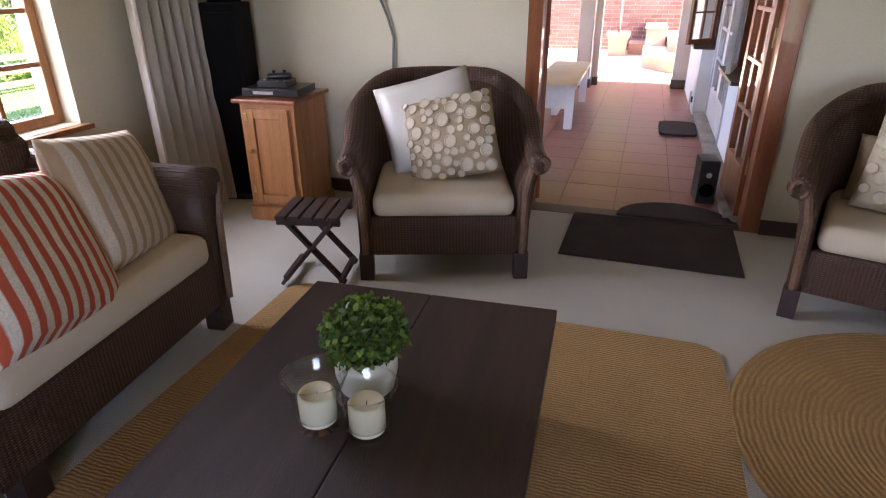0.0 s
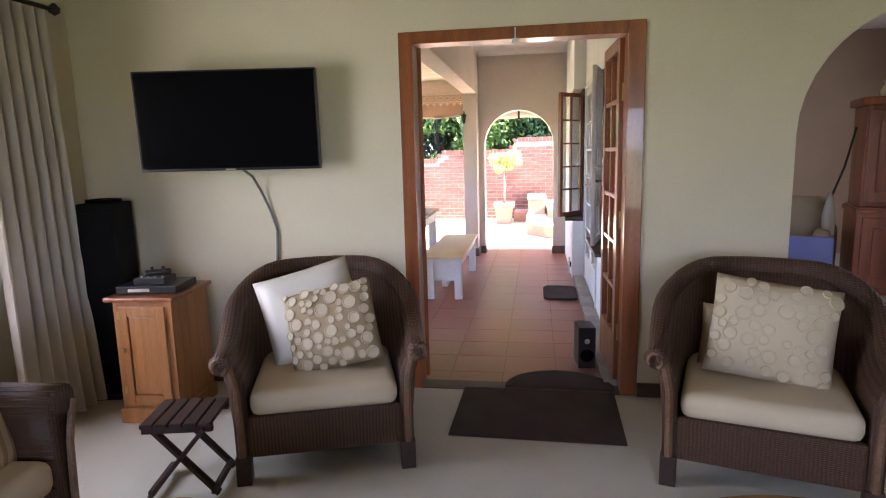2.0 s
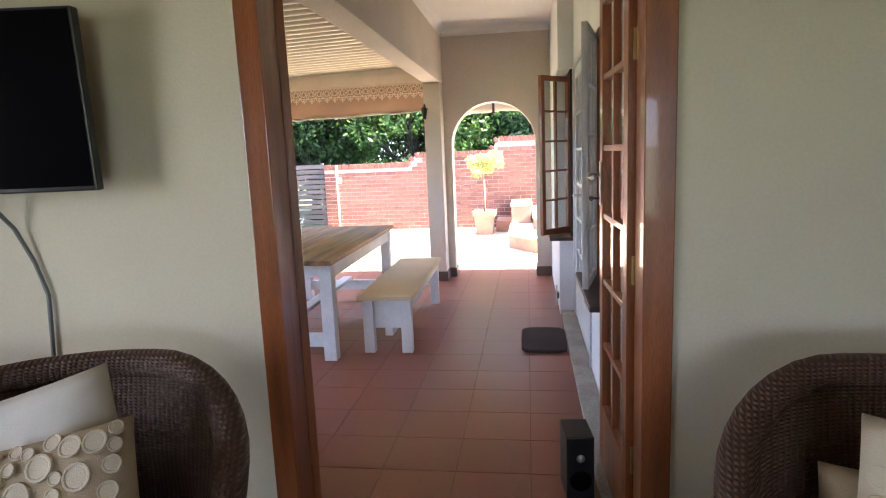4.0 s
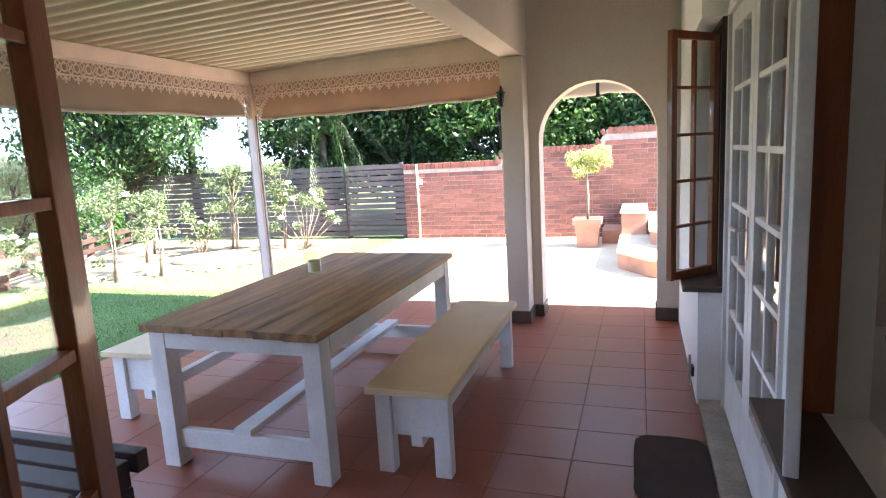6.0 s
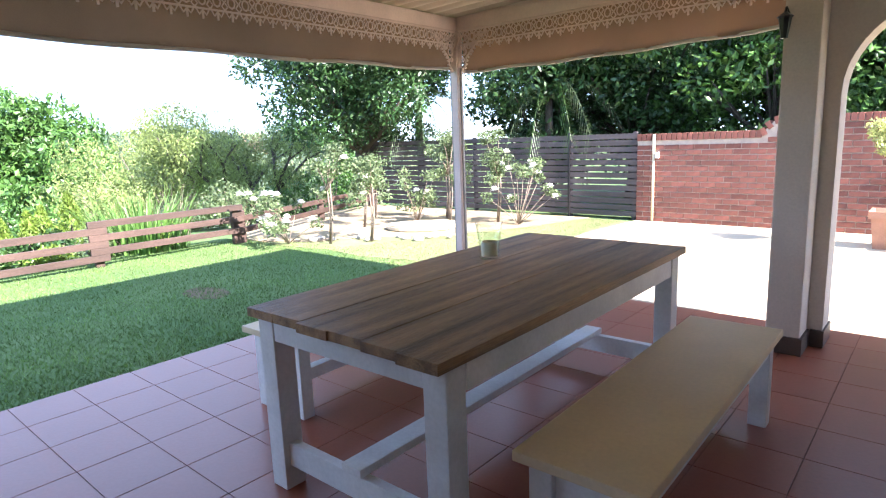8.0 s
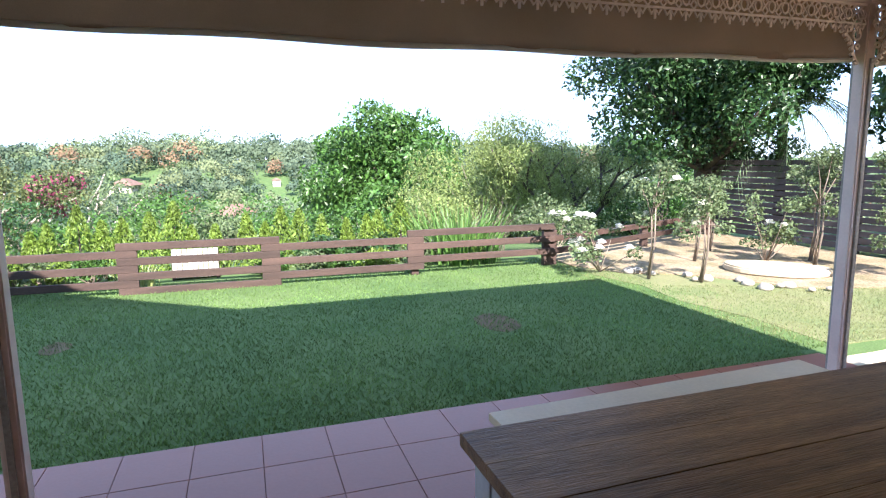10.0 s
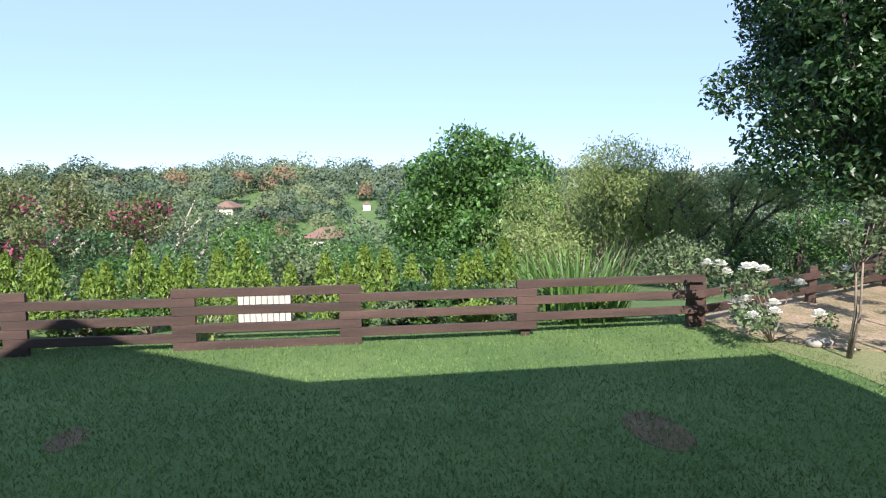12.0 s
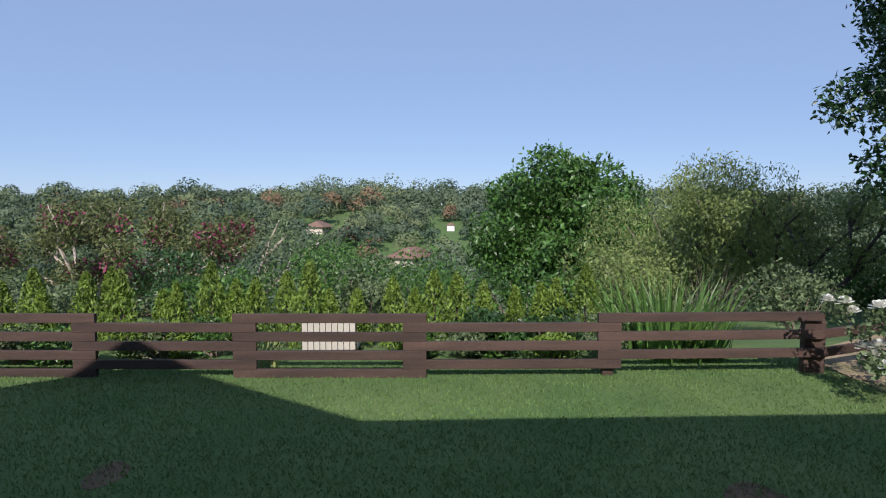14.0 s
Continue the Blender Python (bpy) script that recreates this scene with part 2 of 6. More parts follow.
M_BARK_P = mat("pale_bark", (0.40, 0.34, 0.28), 0.9, 0.25, 6, 0.2, 60, 0.5, stretch=(2, 2, 0.5))
M_SPEAKER = mat("black_speaker_cloth", (0.007, 0.007, 0.009), 0.7, 0.2, 6, 0.1, 200, 0.1, spec=0.15)
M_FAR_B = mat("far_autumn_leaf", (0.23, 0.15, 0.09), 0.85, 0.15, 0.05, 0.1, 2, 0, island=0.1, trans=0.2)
M_PATCH = mat("bare_earth", (0.13, 0.09, 0.05), 1.0, 0.3, 8, 0.3, 60, 0.5)
M_ROOFTILE = mat("roof_tile", (0.19, 0.115, 0.085), 0.8, 0.2, 3, 0.1, 40, 0.2)
M_GLASS = glass("clear_glass")
M_BLACK = mat("black_plastic", (0.012, 0.012, 0.014), 0.3, 0.15, 6, 0.05, 60, 0.03)
M_SCREEN = mat("black_screen", (0.004, 0.004, 0.005), 0.16, 0.05, 3, spec=0.03)
M_METAL = mat("brushed_steel", (0.55, 0.53, 0.5), 0.3, 0.05, 6, 0, 60, 0, metal=1.0)
M_BRASS = mat("old_brass", (0.45, 0.30, 0.12), 0.35, 0.1, 6, 0, 60, 0, metal=1.0)
M_RATTAN = weave("dark_rattan", (0.135, 0.063, 0.033), (0.050, 0.023, 0.013), 0.009)
M_RATTAN_L = mat("cane_trim", (0.16, 0.09, 0.052), 0.45, 0.25, 8, 0.25, 90, 0.3)
M_CUSHION = mat("cream_cotton", (0.60, 0.505, 0.355), 0.95, 0.05, 3, 0.06, 400, 0.25)
M_SATIN = mat("ivory_satin", (0.70, 0.66, 0.58), 0.45, 0.05, 4, 0.03, 300, 0.1)
M_BEIGE = mat("beige_linen", (0.38, 0.29, 0.18), 0.9, 0.08, 5, 0.08, 300, 0.25)
M_FELT = mat("felt_disc", (0.62, 0.53, 0.39), 0.9, 0.1, 8, 0.08, 300, 0.2, island=0.12)
M_CURTAIN = mat("pale_curtain", (0.60, 0.56, 0.49), 0.9, 0.06, 2, 0.04, 200, 0.1, trans=0.25)
M_JUTE = bands("woven_jute", (0.43, 0.255, 0.105), (0.385, 0.225, 0.09), "Y", 0.013, 0.95, 0.4, 0.4, 4.0, fine=0.35)
M_JUTE_RING = bands("braided_jute", (0.40, 0.235, 0.09), (0.34, 0.195, 0.075), "Z", 0.02, 0.95, 0.4, 0.45, 2.5, ring=True, fine=0.3)
M_MAT = mat("dark_door_mat", (0.045, 0.028, 0.024), 1.0, 0.2, 6, 0.3, 300, 0.7)
M_TERRA = mat("terracotta_pot", (0.38, 0.20, 0.135), 0.75, 0.15, 6, 0.08, 80, 0.15)
M_CERAMIC = mat("cream_ceramic", (0.66, 0.63, 0.55), 0.3, 0.05, 5, 0.02, 60)
M_WAX = mat("ivory_wax", (0.78, 0.70, 0.50), 0.5, 0.06, 12, 0.03, 80, 0.05)
M_BLUEPLASTIC = mat("blue_plastic", (0.13, 0.15, 0.38), 0.4, 0.08, 5)
M_RED_STRIPE = bands("red_striped_cotton", (0.74, 0.67, 0.55), (0.55, 0.10, 0.045), "X", 0.052, 0.9, 0.5)
M_TAN_STRIPE = bands("tan_striped_linen", (0.64, 0.55, 0.42), (0.45, 0.31, 0.185), "X", 0.062, 0.9, 0.4)
M_CABLE = mat("grey_cable", (0.16, 0.17, 0.16), 0.5, 0.1, 6)
M_STONE = mat("grey_stone", (0.34, 0.31, 0.27), 0.9, 0.2, 6, 0.15, 60, 0.4)

# ---- mesh helpers ----
def bm_box(bm, x0, x1, y0, y1, z0, z1, m=None):
    vs = [bm.verts.new(Vector((x, y, z)) if m is None else m @ Vector((x, y, z))) for x, y, z in
          ((x0, y0, z0), (x1, y0, z0), (x1, y1, z0), (x0, y1, z0), (x0, y0, z1), (x1, y0, z1), (x1, y1, z1), (x0, y1, z1))]
    for f in ((3, 2, 1, 0), (4, 5, 6, 7), (0, 1, 5, 4), (1, 2, 6, 5), (2, 3, 7, 6), (3, 0, 4, 7)):
        bm.faces.new([vs[i] for i in f])
    return vs


def box(x0, x1, y0, y1, z0, z1, bevel=0.0, m=None):
    bm = bmesh.new()
    bm_box(bm, x0, x1, y0, y1, z0, z1, m)
    if bevel:
        bmesh.ops.bevel(bm, geom=bm.edges[:], offset=bevel, segments=2, profile=0.6, affect="EDGES")
    return bm


def beam(a, b, w, d, bevel=0.0, up=(0, 0, 1)):
    """A bar of section w x d from a to b."""
    a, b = Vector(a), Vector(b)
    z = (b - a).normalized()
    x = Vector(up).cross(z)
    x = x.normalized() if x.length > 1e-4 else Vector((1, 0, 0))
    y = z.cross(x)
    m = Matrix((x, y, z)).transposed().to_4x4()
    m.translation = a
    return box(-w / 2, w / 2, -d / 2, d / 2, 0, (b - a).length, bevel, m)


def prism(outline, axis, lo, hi):
    """A flat outline pushed from lo to hi along an axis. Outline pairs: (x, z) for y, (y, z) for x, (x, y) for z."""
    bm = bmesh.new()
    put = {"y": lambda u, v, w: (u, w, v), "x": lambda u, v, w: (w, u, v), "z": lambda u, v, w: (u, v, w)}[axis]
    a = [bm.verts.new(put(u, v, lo)) for u, v in outline]
    b = [bm.verts.new(put(u, v, hi)) for u, v in outline]
    bm.faces.new(a)
    bm.faces.new(b[::-1])
    n = len(a)
    for i in range(n):
        bm.faces.new((a[i], b[i], b[(i + 1) % n], a[(i + 1) % n]))
    bmesh.ops.recalc_face_normals(bm, faces=bm.faces[:])
    return bm


def lathe(profile, n=28, centre=(0, 0, 0)):
    """A turned shape from (radius, height) pairs."""
    bm = bmesh.new()
    rings = []
    for r, z in profile:
        rings.append([bm.verts.new((centre[0] + r * math.cos(2 * math.pi * k / n), centre[1] + r * math.sin(2 * math.pi * k / n), centre[2] + z)) for k in range(n)] if r > 1e-6
                     else [bm.verts.new((centre[0], centre[1], centre[2] + z))])
    for p, q in zip(rings, rings[1:]):
        for k in range(n):
            f = [p[k % len(p)], p[(k + 1) % len(p)], q[(k + 1) % len(q)], q[k % len(q)]]
            f = list(dict.fromkeys(f))
            if len(f) > 2:
                bm.faces.new(f)
    bmesh.ops.recalc_face_normals(bm, faces=bm.faces[:])
    return bm


def tube(points, radius, n=8, taper=None, closed_ends=True):
    """A round tube along points; radius may be a list."""
    bm = bmesh.new()
    pts = [Vector(p) for p in points]
    rs = radius if isinstance(radius, (list, tuple)) else [radius] * len(pts)
    rings, x = [], None
    for i, p in enumerate(pts):
        d = (pts[min(i + 1, len(pts) - 1)] - pts[max(i - 1, 0)]).normalized()
        if x is None:
            x = d.orthogonal().normalized()
        else:
            x = (x - d * x.dot(d)).normalized()
        y = d.cross(x)
        rings.append([bm.verts.new(p + rs[i] * (math.cos(2 * math.pi * k / n) * x + math.sin(2 * math.pi * k / n) * y)) for k in range(n)])
    for p, q in zip(rings, rings[1:]):
        for k in range(n):
            bm.faces.new((p[k], p[(k + 1) % n], q[(k + 1) % n], q[k]))
    if closed_ends:
        bm.faces.new(rings[0][::-1])
        bm.faces.new(rings[-1])
    return bm


def sweep(points, normals, section):
    """A closed section of (along normal, along z) pairs carried along points with flat normals."""
    bm = bmesh.new()
    rings = [[bm.verts.new((p[0] + n[0] * u, p[1] + n[1] * u, p[2] + v)) for u, v in (section(i) if callable(section) else section)] for i, (p, n) in enumerate(zip(points, normals))]
    k = len(rings[0])
    for a, b in zip(rings, rings[1:]):
        for i in range(k):
            bm.faces.new((a[i], a[(i + 1) % k], b[(i + 1) % k], b[i]))
    bm.faces.new(rings[0][::-1])
    bm.faces.new(rings[-1])
    bmesh.ops.recalc_face_normals(bm, faces=bm.faces[:])
    return bm


def join(*bms):
    out = bmesh.new()
    for b in bms:
        me = bpy.data.meshes.new("tmp")
        b.to_mesh(me)
        b.free()
        out.from_mesh(me)
        bpy.data.meshes.remove(me)
    return out


def moved(bm, m):
    bmesh.ops.transform(bm, matrix=m, verts=bm.verts[:])
    return bm


def smooth_mesh(me):
    for p in me.polygons:
        p.use_smooth = True


def mesh_object(name, bm, material, smooth=False):
    me = bpy.data.meshes.new(name)
    bm.to_mesh(me)
    bm.free()
    me.materials.append(material)
    if smooth:
        smooth_mesh(me)
    return new(name, me)


def part(name, bm, material, parent, label="", smooth=False):
    ob = mesh_object(name, bm, material, smooth)
    ob.parent = parent
    if label:
        ob["label"] = label
    return ob


OFF = 0.0  # y shift of what is being built


def shifted(m=None):
    return Matrix.Translation((0, OFF, 0)) @ (m or Matrix())


def thing(name, label, category, m=None, group=""):
    e = new(name)
    e.empty_display_size = 0.1
    tagged(e, label, category, group)
    e.matrix_world = shifted(m)
    return e


def solid(name, bm, material, label, category, m=None, group="", smooth=False):
    ob = mesh_object(name, bm, material, smooth)
    tagged(ob, label, category, group)
    ob.matrix_world = shifted(m)
    return ob


def structure(name, bm, material, label, category="", smooth=False):
    ob = mesh_object(name, bm, material, smooth)
    ob.matrix_world = shifted()
    return tagged(ob, label, category or name.split("_")[0], "", "structure")


def arc(cx, cz, r, a0, a1, n=20):
    return [(cx + r * math.cos(radians(a0 + (a1 - a0) * i / n)), cz + r * math.sin(radians(a0 + (a1 - a0) * i / n))) for i in range(n + 1)]


# ---- house: walls, floors, ceilings ----
H = 2.62
OUT = 3.43
ROOM = -0.22
OFF = ROOM
structure("floor_living_room", box(-2.55, 4.6, -3.2, 3.29, -0.06, 0.0), M_CARPET, "cream short-pile carpet floor of the living room", "floor")
structure("floor_door_threshold", box(-0.42, 0.985, 3.29, OUT, -0.06, 0.004), M_SKIRT, "dark worn threshold under the double doors", "threshold")
structure("floor_second_room", box(1.13, 5.4, 3.29, 8.42, -0.06, 0.0), M_CARPET, "carpet floor of the dim room beyond the arch", "floor")
arch_pts = arc(2.45, 1.53, 0.67, 180, 0)
outline = [(-2.8, 0), (-0.41, 0), (-0.41, 2.17), (0.985, 2.17), (0.985, 0), (1.78, 0)] + arch_pts + [(3.12, 0), (5.4, 0), (5.4, H), (-2.8, H)]
structure("wall_north", prism(outline, "y", 3.29, OUT), M_WALL, "cream plastered wall with a double doorway and an arch", "wall")
# window wall
wy0, wy1, wz0, wz1 = 0.72, 2.12, 0.66, 2.02
bw = bmesh.new()
for y0, y1, z0, z1 in ((-3.2, wy0, 0, H), (wy1, 3.29, 0, H), (wy0, wy1, 0, wz0), (wy0, wy1, wz1, H)):
    bm_box(bw, -2.8, -2.55, y0, y1, z0, z1)
structure("wall_west", bw, M_WALL, "cream plastered wall with a cottage-pane window", "wall")
# The opening in this unseen wall is added for the fill lamp.
bw = bmesh.new()
for x0, x1, z0, z1 in ((-2.8, 0.3, 0, H), (2.3, 4.85, 0, H), (0.3, 2.3, 0, 0.5), (0.3, 2.3, 2.1, H)):
    bm_box(bw, x0, x1, -3.45, -3.2, z0, z1)
structure("wall_south", bw, M_WALL, "cream plastered wall behind the seating", "wall")
structure("wall_east", box(4.6, 4.85, -3.2, 3.29, 0, H), M_WALL, "cream plastered side wall", "wall")
# Ceiling out of view; tan assumed, to dim and warm the bounced light.
structure("ceiling_living_room", box(-2.8, 4.85, -3.45, OUT, H, H + 0.12), M_TANCEIL, "unseen living room ceiling, tan to darken and warm the upper walls", "ceiling")
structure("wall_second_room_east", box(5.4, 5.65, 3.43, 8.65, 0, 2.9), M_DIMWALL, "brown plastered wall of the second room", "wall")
structure("ceiling_second_room", box(0.95, 5.65, OUT, 8.65, 2.9, 3.0), M_CEIL, "ceiling of the second room", "ceiling")
# skirtings
sk = bmesh.new()
for x0, x1 in ((-2.55, -0.42), (0.985, 1.78), (3.12, 4.6)):
    bm_box(sk, x0, x1, 3.272, 3.288, 0.0, 0.085)
bm_box(sk, -2.548, -2.532, -3.2, 3.27, 0, 0.085)
structure("baseboard_living_room", sk, M_SKIRT, "dark wooden baseboard", "baseboard")

# patio east wall: glazed doors and two windows
OFF = 0.0
OUT = 3.21
EX = 0.93
bw = bmesh.new()
for y0, y1, z0, z1 in ((OUT, 4.10, 0, 2.9), (4.10, 4.86, 0, 0.68), (4.10, 4.86, 2.12, 2.9), (4.86, 5.02, 0, 2.9), (5.02, 6.36, 2.14, 2.9), (6.36, 6.46, 0, 2.9)):
    bm_box(bw, EX, EX + 0.2, y0, y1, z0, z1)
for y0, y1, z0, z1 in ((6.46, 6.92, 0, 0.68), (6.46, 6.92, 2.14, 2.9), (6.92, 8.18, 0, 2.9)):
    bm_box(bw, 0.80, EX + 0.2, y0, y1, z0, z1)
structure("wall_patio_east", bw, M_WHITEWALL, "white plastered patio wall with glazed doors and windows", "wall")
# arch wall at the far end
AX, AR, AS = 0.14, 0.487, 1.56
outline = [(-0.62, 0), (AX - AR, 0), (AX - AR, AS)] + arc(AX, AS, AR, 180, 0)[1:-1] + [(AX + AR, AS), (AX + AR, 0), (1.13, 0), (1.13, 2.9), (-0.62, 2.9)]
structure("wall_arch", prism(outline, "y", 8.18, 8.42), M_EXT, "taupe plastered wall with an arched opening", "wall")
structure("wall_pillar", box(-0.62, -0.43, 7.94, 8.176, 0, 2.27, 0.01), M_EXT, "square plastered pillar beside the arch", "pillar")
structure("ceiling_beam", box(-0.62, -0.43, OUT, 8.178, 2.274, 2.9, 0.008), M_EXT, "plastered concrete beam over the patio", "beam")
structure("ceiling_patio", box(-0.43, EX, OUT, 8.178, 2.87, 2.95), M_CEIL, "white ceiling of the covered passage", "ceiling")
cove = [(0.0, 0.0)] + [(0.075 - 0.075 * math.sin(radians(a)), -0.075 + 0.075 * math.cos(radians(a))) for a in (0, 22, 45, 68, 90)]
cor = join(prism([(EX - 0.001 - u, 2.868 + v) for u, v in cove], "y", OUT + 0.002, 8.10), prism([(8.177 - u, 2.868 + v) for u, v in cove], "x", -0.428, EX - 0.002), prism([(-0.428 + u, 2.868 + v) for u, v in cove], "y", OUT + 0.002, 8.10))
structure("trim_cornice", cor, M_CEIL, "white coved plaster cornice of the passage", "cornice")
sk = bmesh.new()
bm_box(sk, -0.635, -0.415, 7.925, 8.17, 0, 0.11)
bm_box(sk, -0.412, AX - AR + 0.012, 8.158, 8.43, 0, 0.11)
bm_box(sk, AX + AR - 0.012, 0.795, 8.158, 8.43, 0, 0.11)
structure("floor_door_sill", box(EX - 0.001, EX + 0.2, 3.3, 6.45, -0.1, 0.02), M_STONE, "grey stone door sill of the patio doors", "sill")
structure("baseboard_patio", sk, M_SKIRT, "dark tile skirting at the foot of the arch", "baseboard")

# ---- ground ----
structure("patio_slab", box(-3.69, EX, OUT, 8.6, -0.14, -0.004), M_GROUT, "grouted patio slab", "floor")
structure("terrace", prism([(-3.72, 8.6), (4.5, 8.6), (4.5, 13.51), (-3.78, 13.51), (-3.9, 12.0), (-3.72, 9.2)], "z", -0.2, -0.075), M_PAVE, "pale sunlit paved terrace", "pavement")


def rise(t):
    t = min(1.0, max(0.0, t))
    return t * t * (3 - 2 * t)


def ground_z(x, y):
    """The garden is level; past the rail fence the land falls into a valley and climbs to a wooded ridge."""
    z = -0.085
    d = -8.9 - x
    if d > 0:
        z -= 13.0 * rise(d / 62) + 0.35 * rise(d / 3)
        z += 15.4 * rise((d - 85) / 165) + 1.2 * math.sin(x * 0.021) * math.sin(y * 0.017) * rise(d / 60)
        z -= 40 * rise((d - 300) / 600)
    if y > 14:
        z -= 2.0 * rise((y - 14) / 40)
    if -2.9 < x < 5.7 and -3.5 < y < 8.5:
        z = -0.2
    return z


def ground_sheet():
    xs = sorted({*[-8.9 + 0.5 * i for i in range(0, 60)], *[-9.2 - 0.35 * (1.16 ** i - 1) / 0.16 for i in range(0, 50)], *[22 + 3 * 1.3 ** i for i in range(0, 20)]})
    ys = sorted({*[-20 + 1.0 * i for i in range(0, 56)], *[37 + 3 * 1.25 ** i for i in range(0, 26)], *[-21 - 3 * 1.25 ** i for i in range(0, 26)]})
    verts = [(x, y, ground_z(x, y)) for x in xs for y in ys]
    n = len(ys)
    faces = [(i * n + j, (i + 1) * n + j, (i + 1) * n + j + 1, i * n + j + 1) for i in range(len(xs) - 1) for j in range(n - 1)]
    me = bpy.data.meshes.new("ground")
    me.from_pydata(verts, [], faces)
    me.materials.append(M_LAWN)
    smooth_mesh(me)
    return tagged(new("ground", me), "level green lawn and the wooded valley land beyond", "ground", "", "structure")


ground_sheet()
bed = structure("ground_flower_bed", prism([(-8.75, 9.05), (-7.9, 9.0), (-7.1, 9.35), (-6.75, 10.0), (-6.3, 10.3), (-5.6, 10.7), (-5.35, 11.4), (-4.9, 12.4), (-4.6, 13.45), (-10.2, 13.45), (-9.6, 10.5)], "z", -0.2, -0.068), M_SOIL, "pale mulched flower bed along the fence", "flower bed")

structure("ground_dry_lawn", prism([(-8.0, 9.05), (-7.2, 8.95), (-6.4, 9.1), (-5.6, 9.0), (-4.8, 9.15), (-3.95, 9.1), (-3.9, 12.0), (-3.8, 13.4), (-5.0, 13.4), (-8.0, 9.2)], "z", -0.2, -0.079), M_DRYLAWN, "thin yellowed lawn between the bed and the terrace", "lawn")

# ---- house roof (out of view; it casts the lawn's shade) ----
structure("roof_house", prism([(-3.9, 2.66), (0.9, 3.50), (1.95, 4.14), (4.5, 2.66), (4.5, 2.80), (1.95, 4.28), (0.9, 3.64), (-3.9, 2.80)], "x", -3.15, 6.0), M_ROOFTILE, "pitched tile roof of the house", "roof")
structure("wall_gable", prism([(-3.45, 2.72), (3.21, 2.72), (3.21, 3.30), (1.95, 4.04), (0.9, 3.40)], "x", -2.8, -2.6), M_EXT, "plastered gable wall under the roof", "wall")
structure("roof_second_room", box(-0.62, 6.0, 3.87, 8.46, 3.02, 3.12), M_ROOFTILE, "flat roof over the passage and the second room", "roof")

# ---- corrugated patio roof ----
def corrugated():
    bm = bmesh.new()
    y0, y1, pitch = OUT + 0.04, 8.60, 0.15
    n = int((y1 - y0) / pitch * 12)
    rows = []
    for i in range(n + 1):
        y = y0 + (y1 - y0) * i / n
        c = math.cos(2 * math.pi * (y - y0) / pitch)
        w = 0.017 * math.copysign(abs(c) ** 0.5, c)
        rows.append([bm.verts.new((x, y, z + w + t)) for t in (0, 0.002) for x, z in ((-3.66, 2.435), (-0.5, 2.53))])
    for a, b in zip(rows, rows[1:]):
        bm.faces.new((a[0], a[1], b[1], b[0]))
        bm.faces.new((a[2], b[2], b[3], a[3]))
    return bm


patio_roof = structure("roof_patio", corrugated(), M_TIN, "cream corrugated sheet roof over the patio", "roof", smooth=True)
structure("roof_gutter", join(box(-3.72, -3.64, OUT + 0.04, 8.63, 2.395, 2.475, 0.01), box(-3.72, -0.5, 8.602, 8.63, 2.40, 2.56, 0.005)), M_LACE, "painted gutter along the eave", "gutter")
PX, PY = -3.31, 8.29


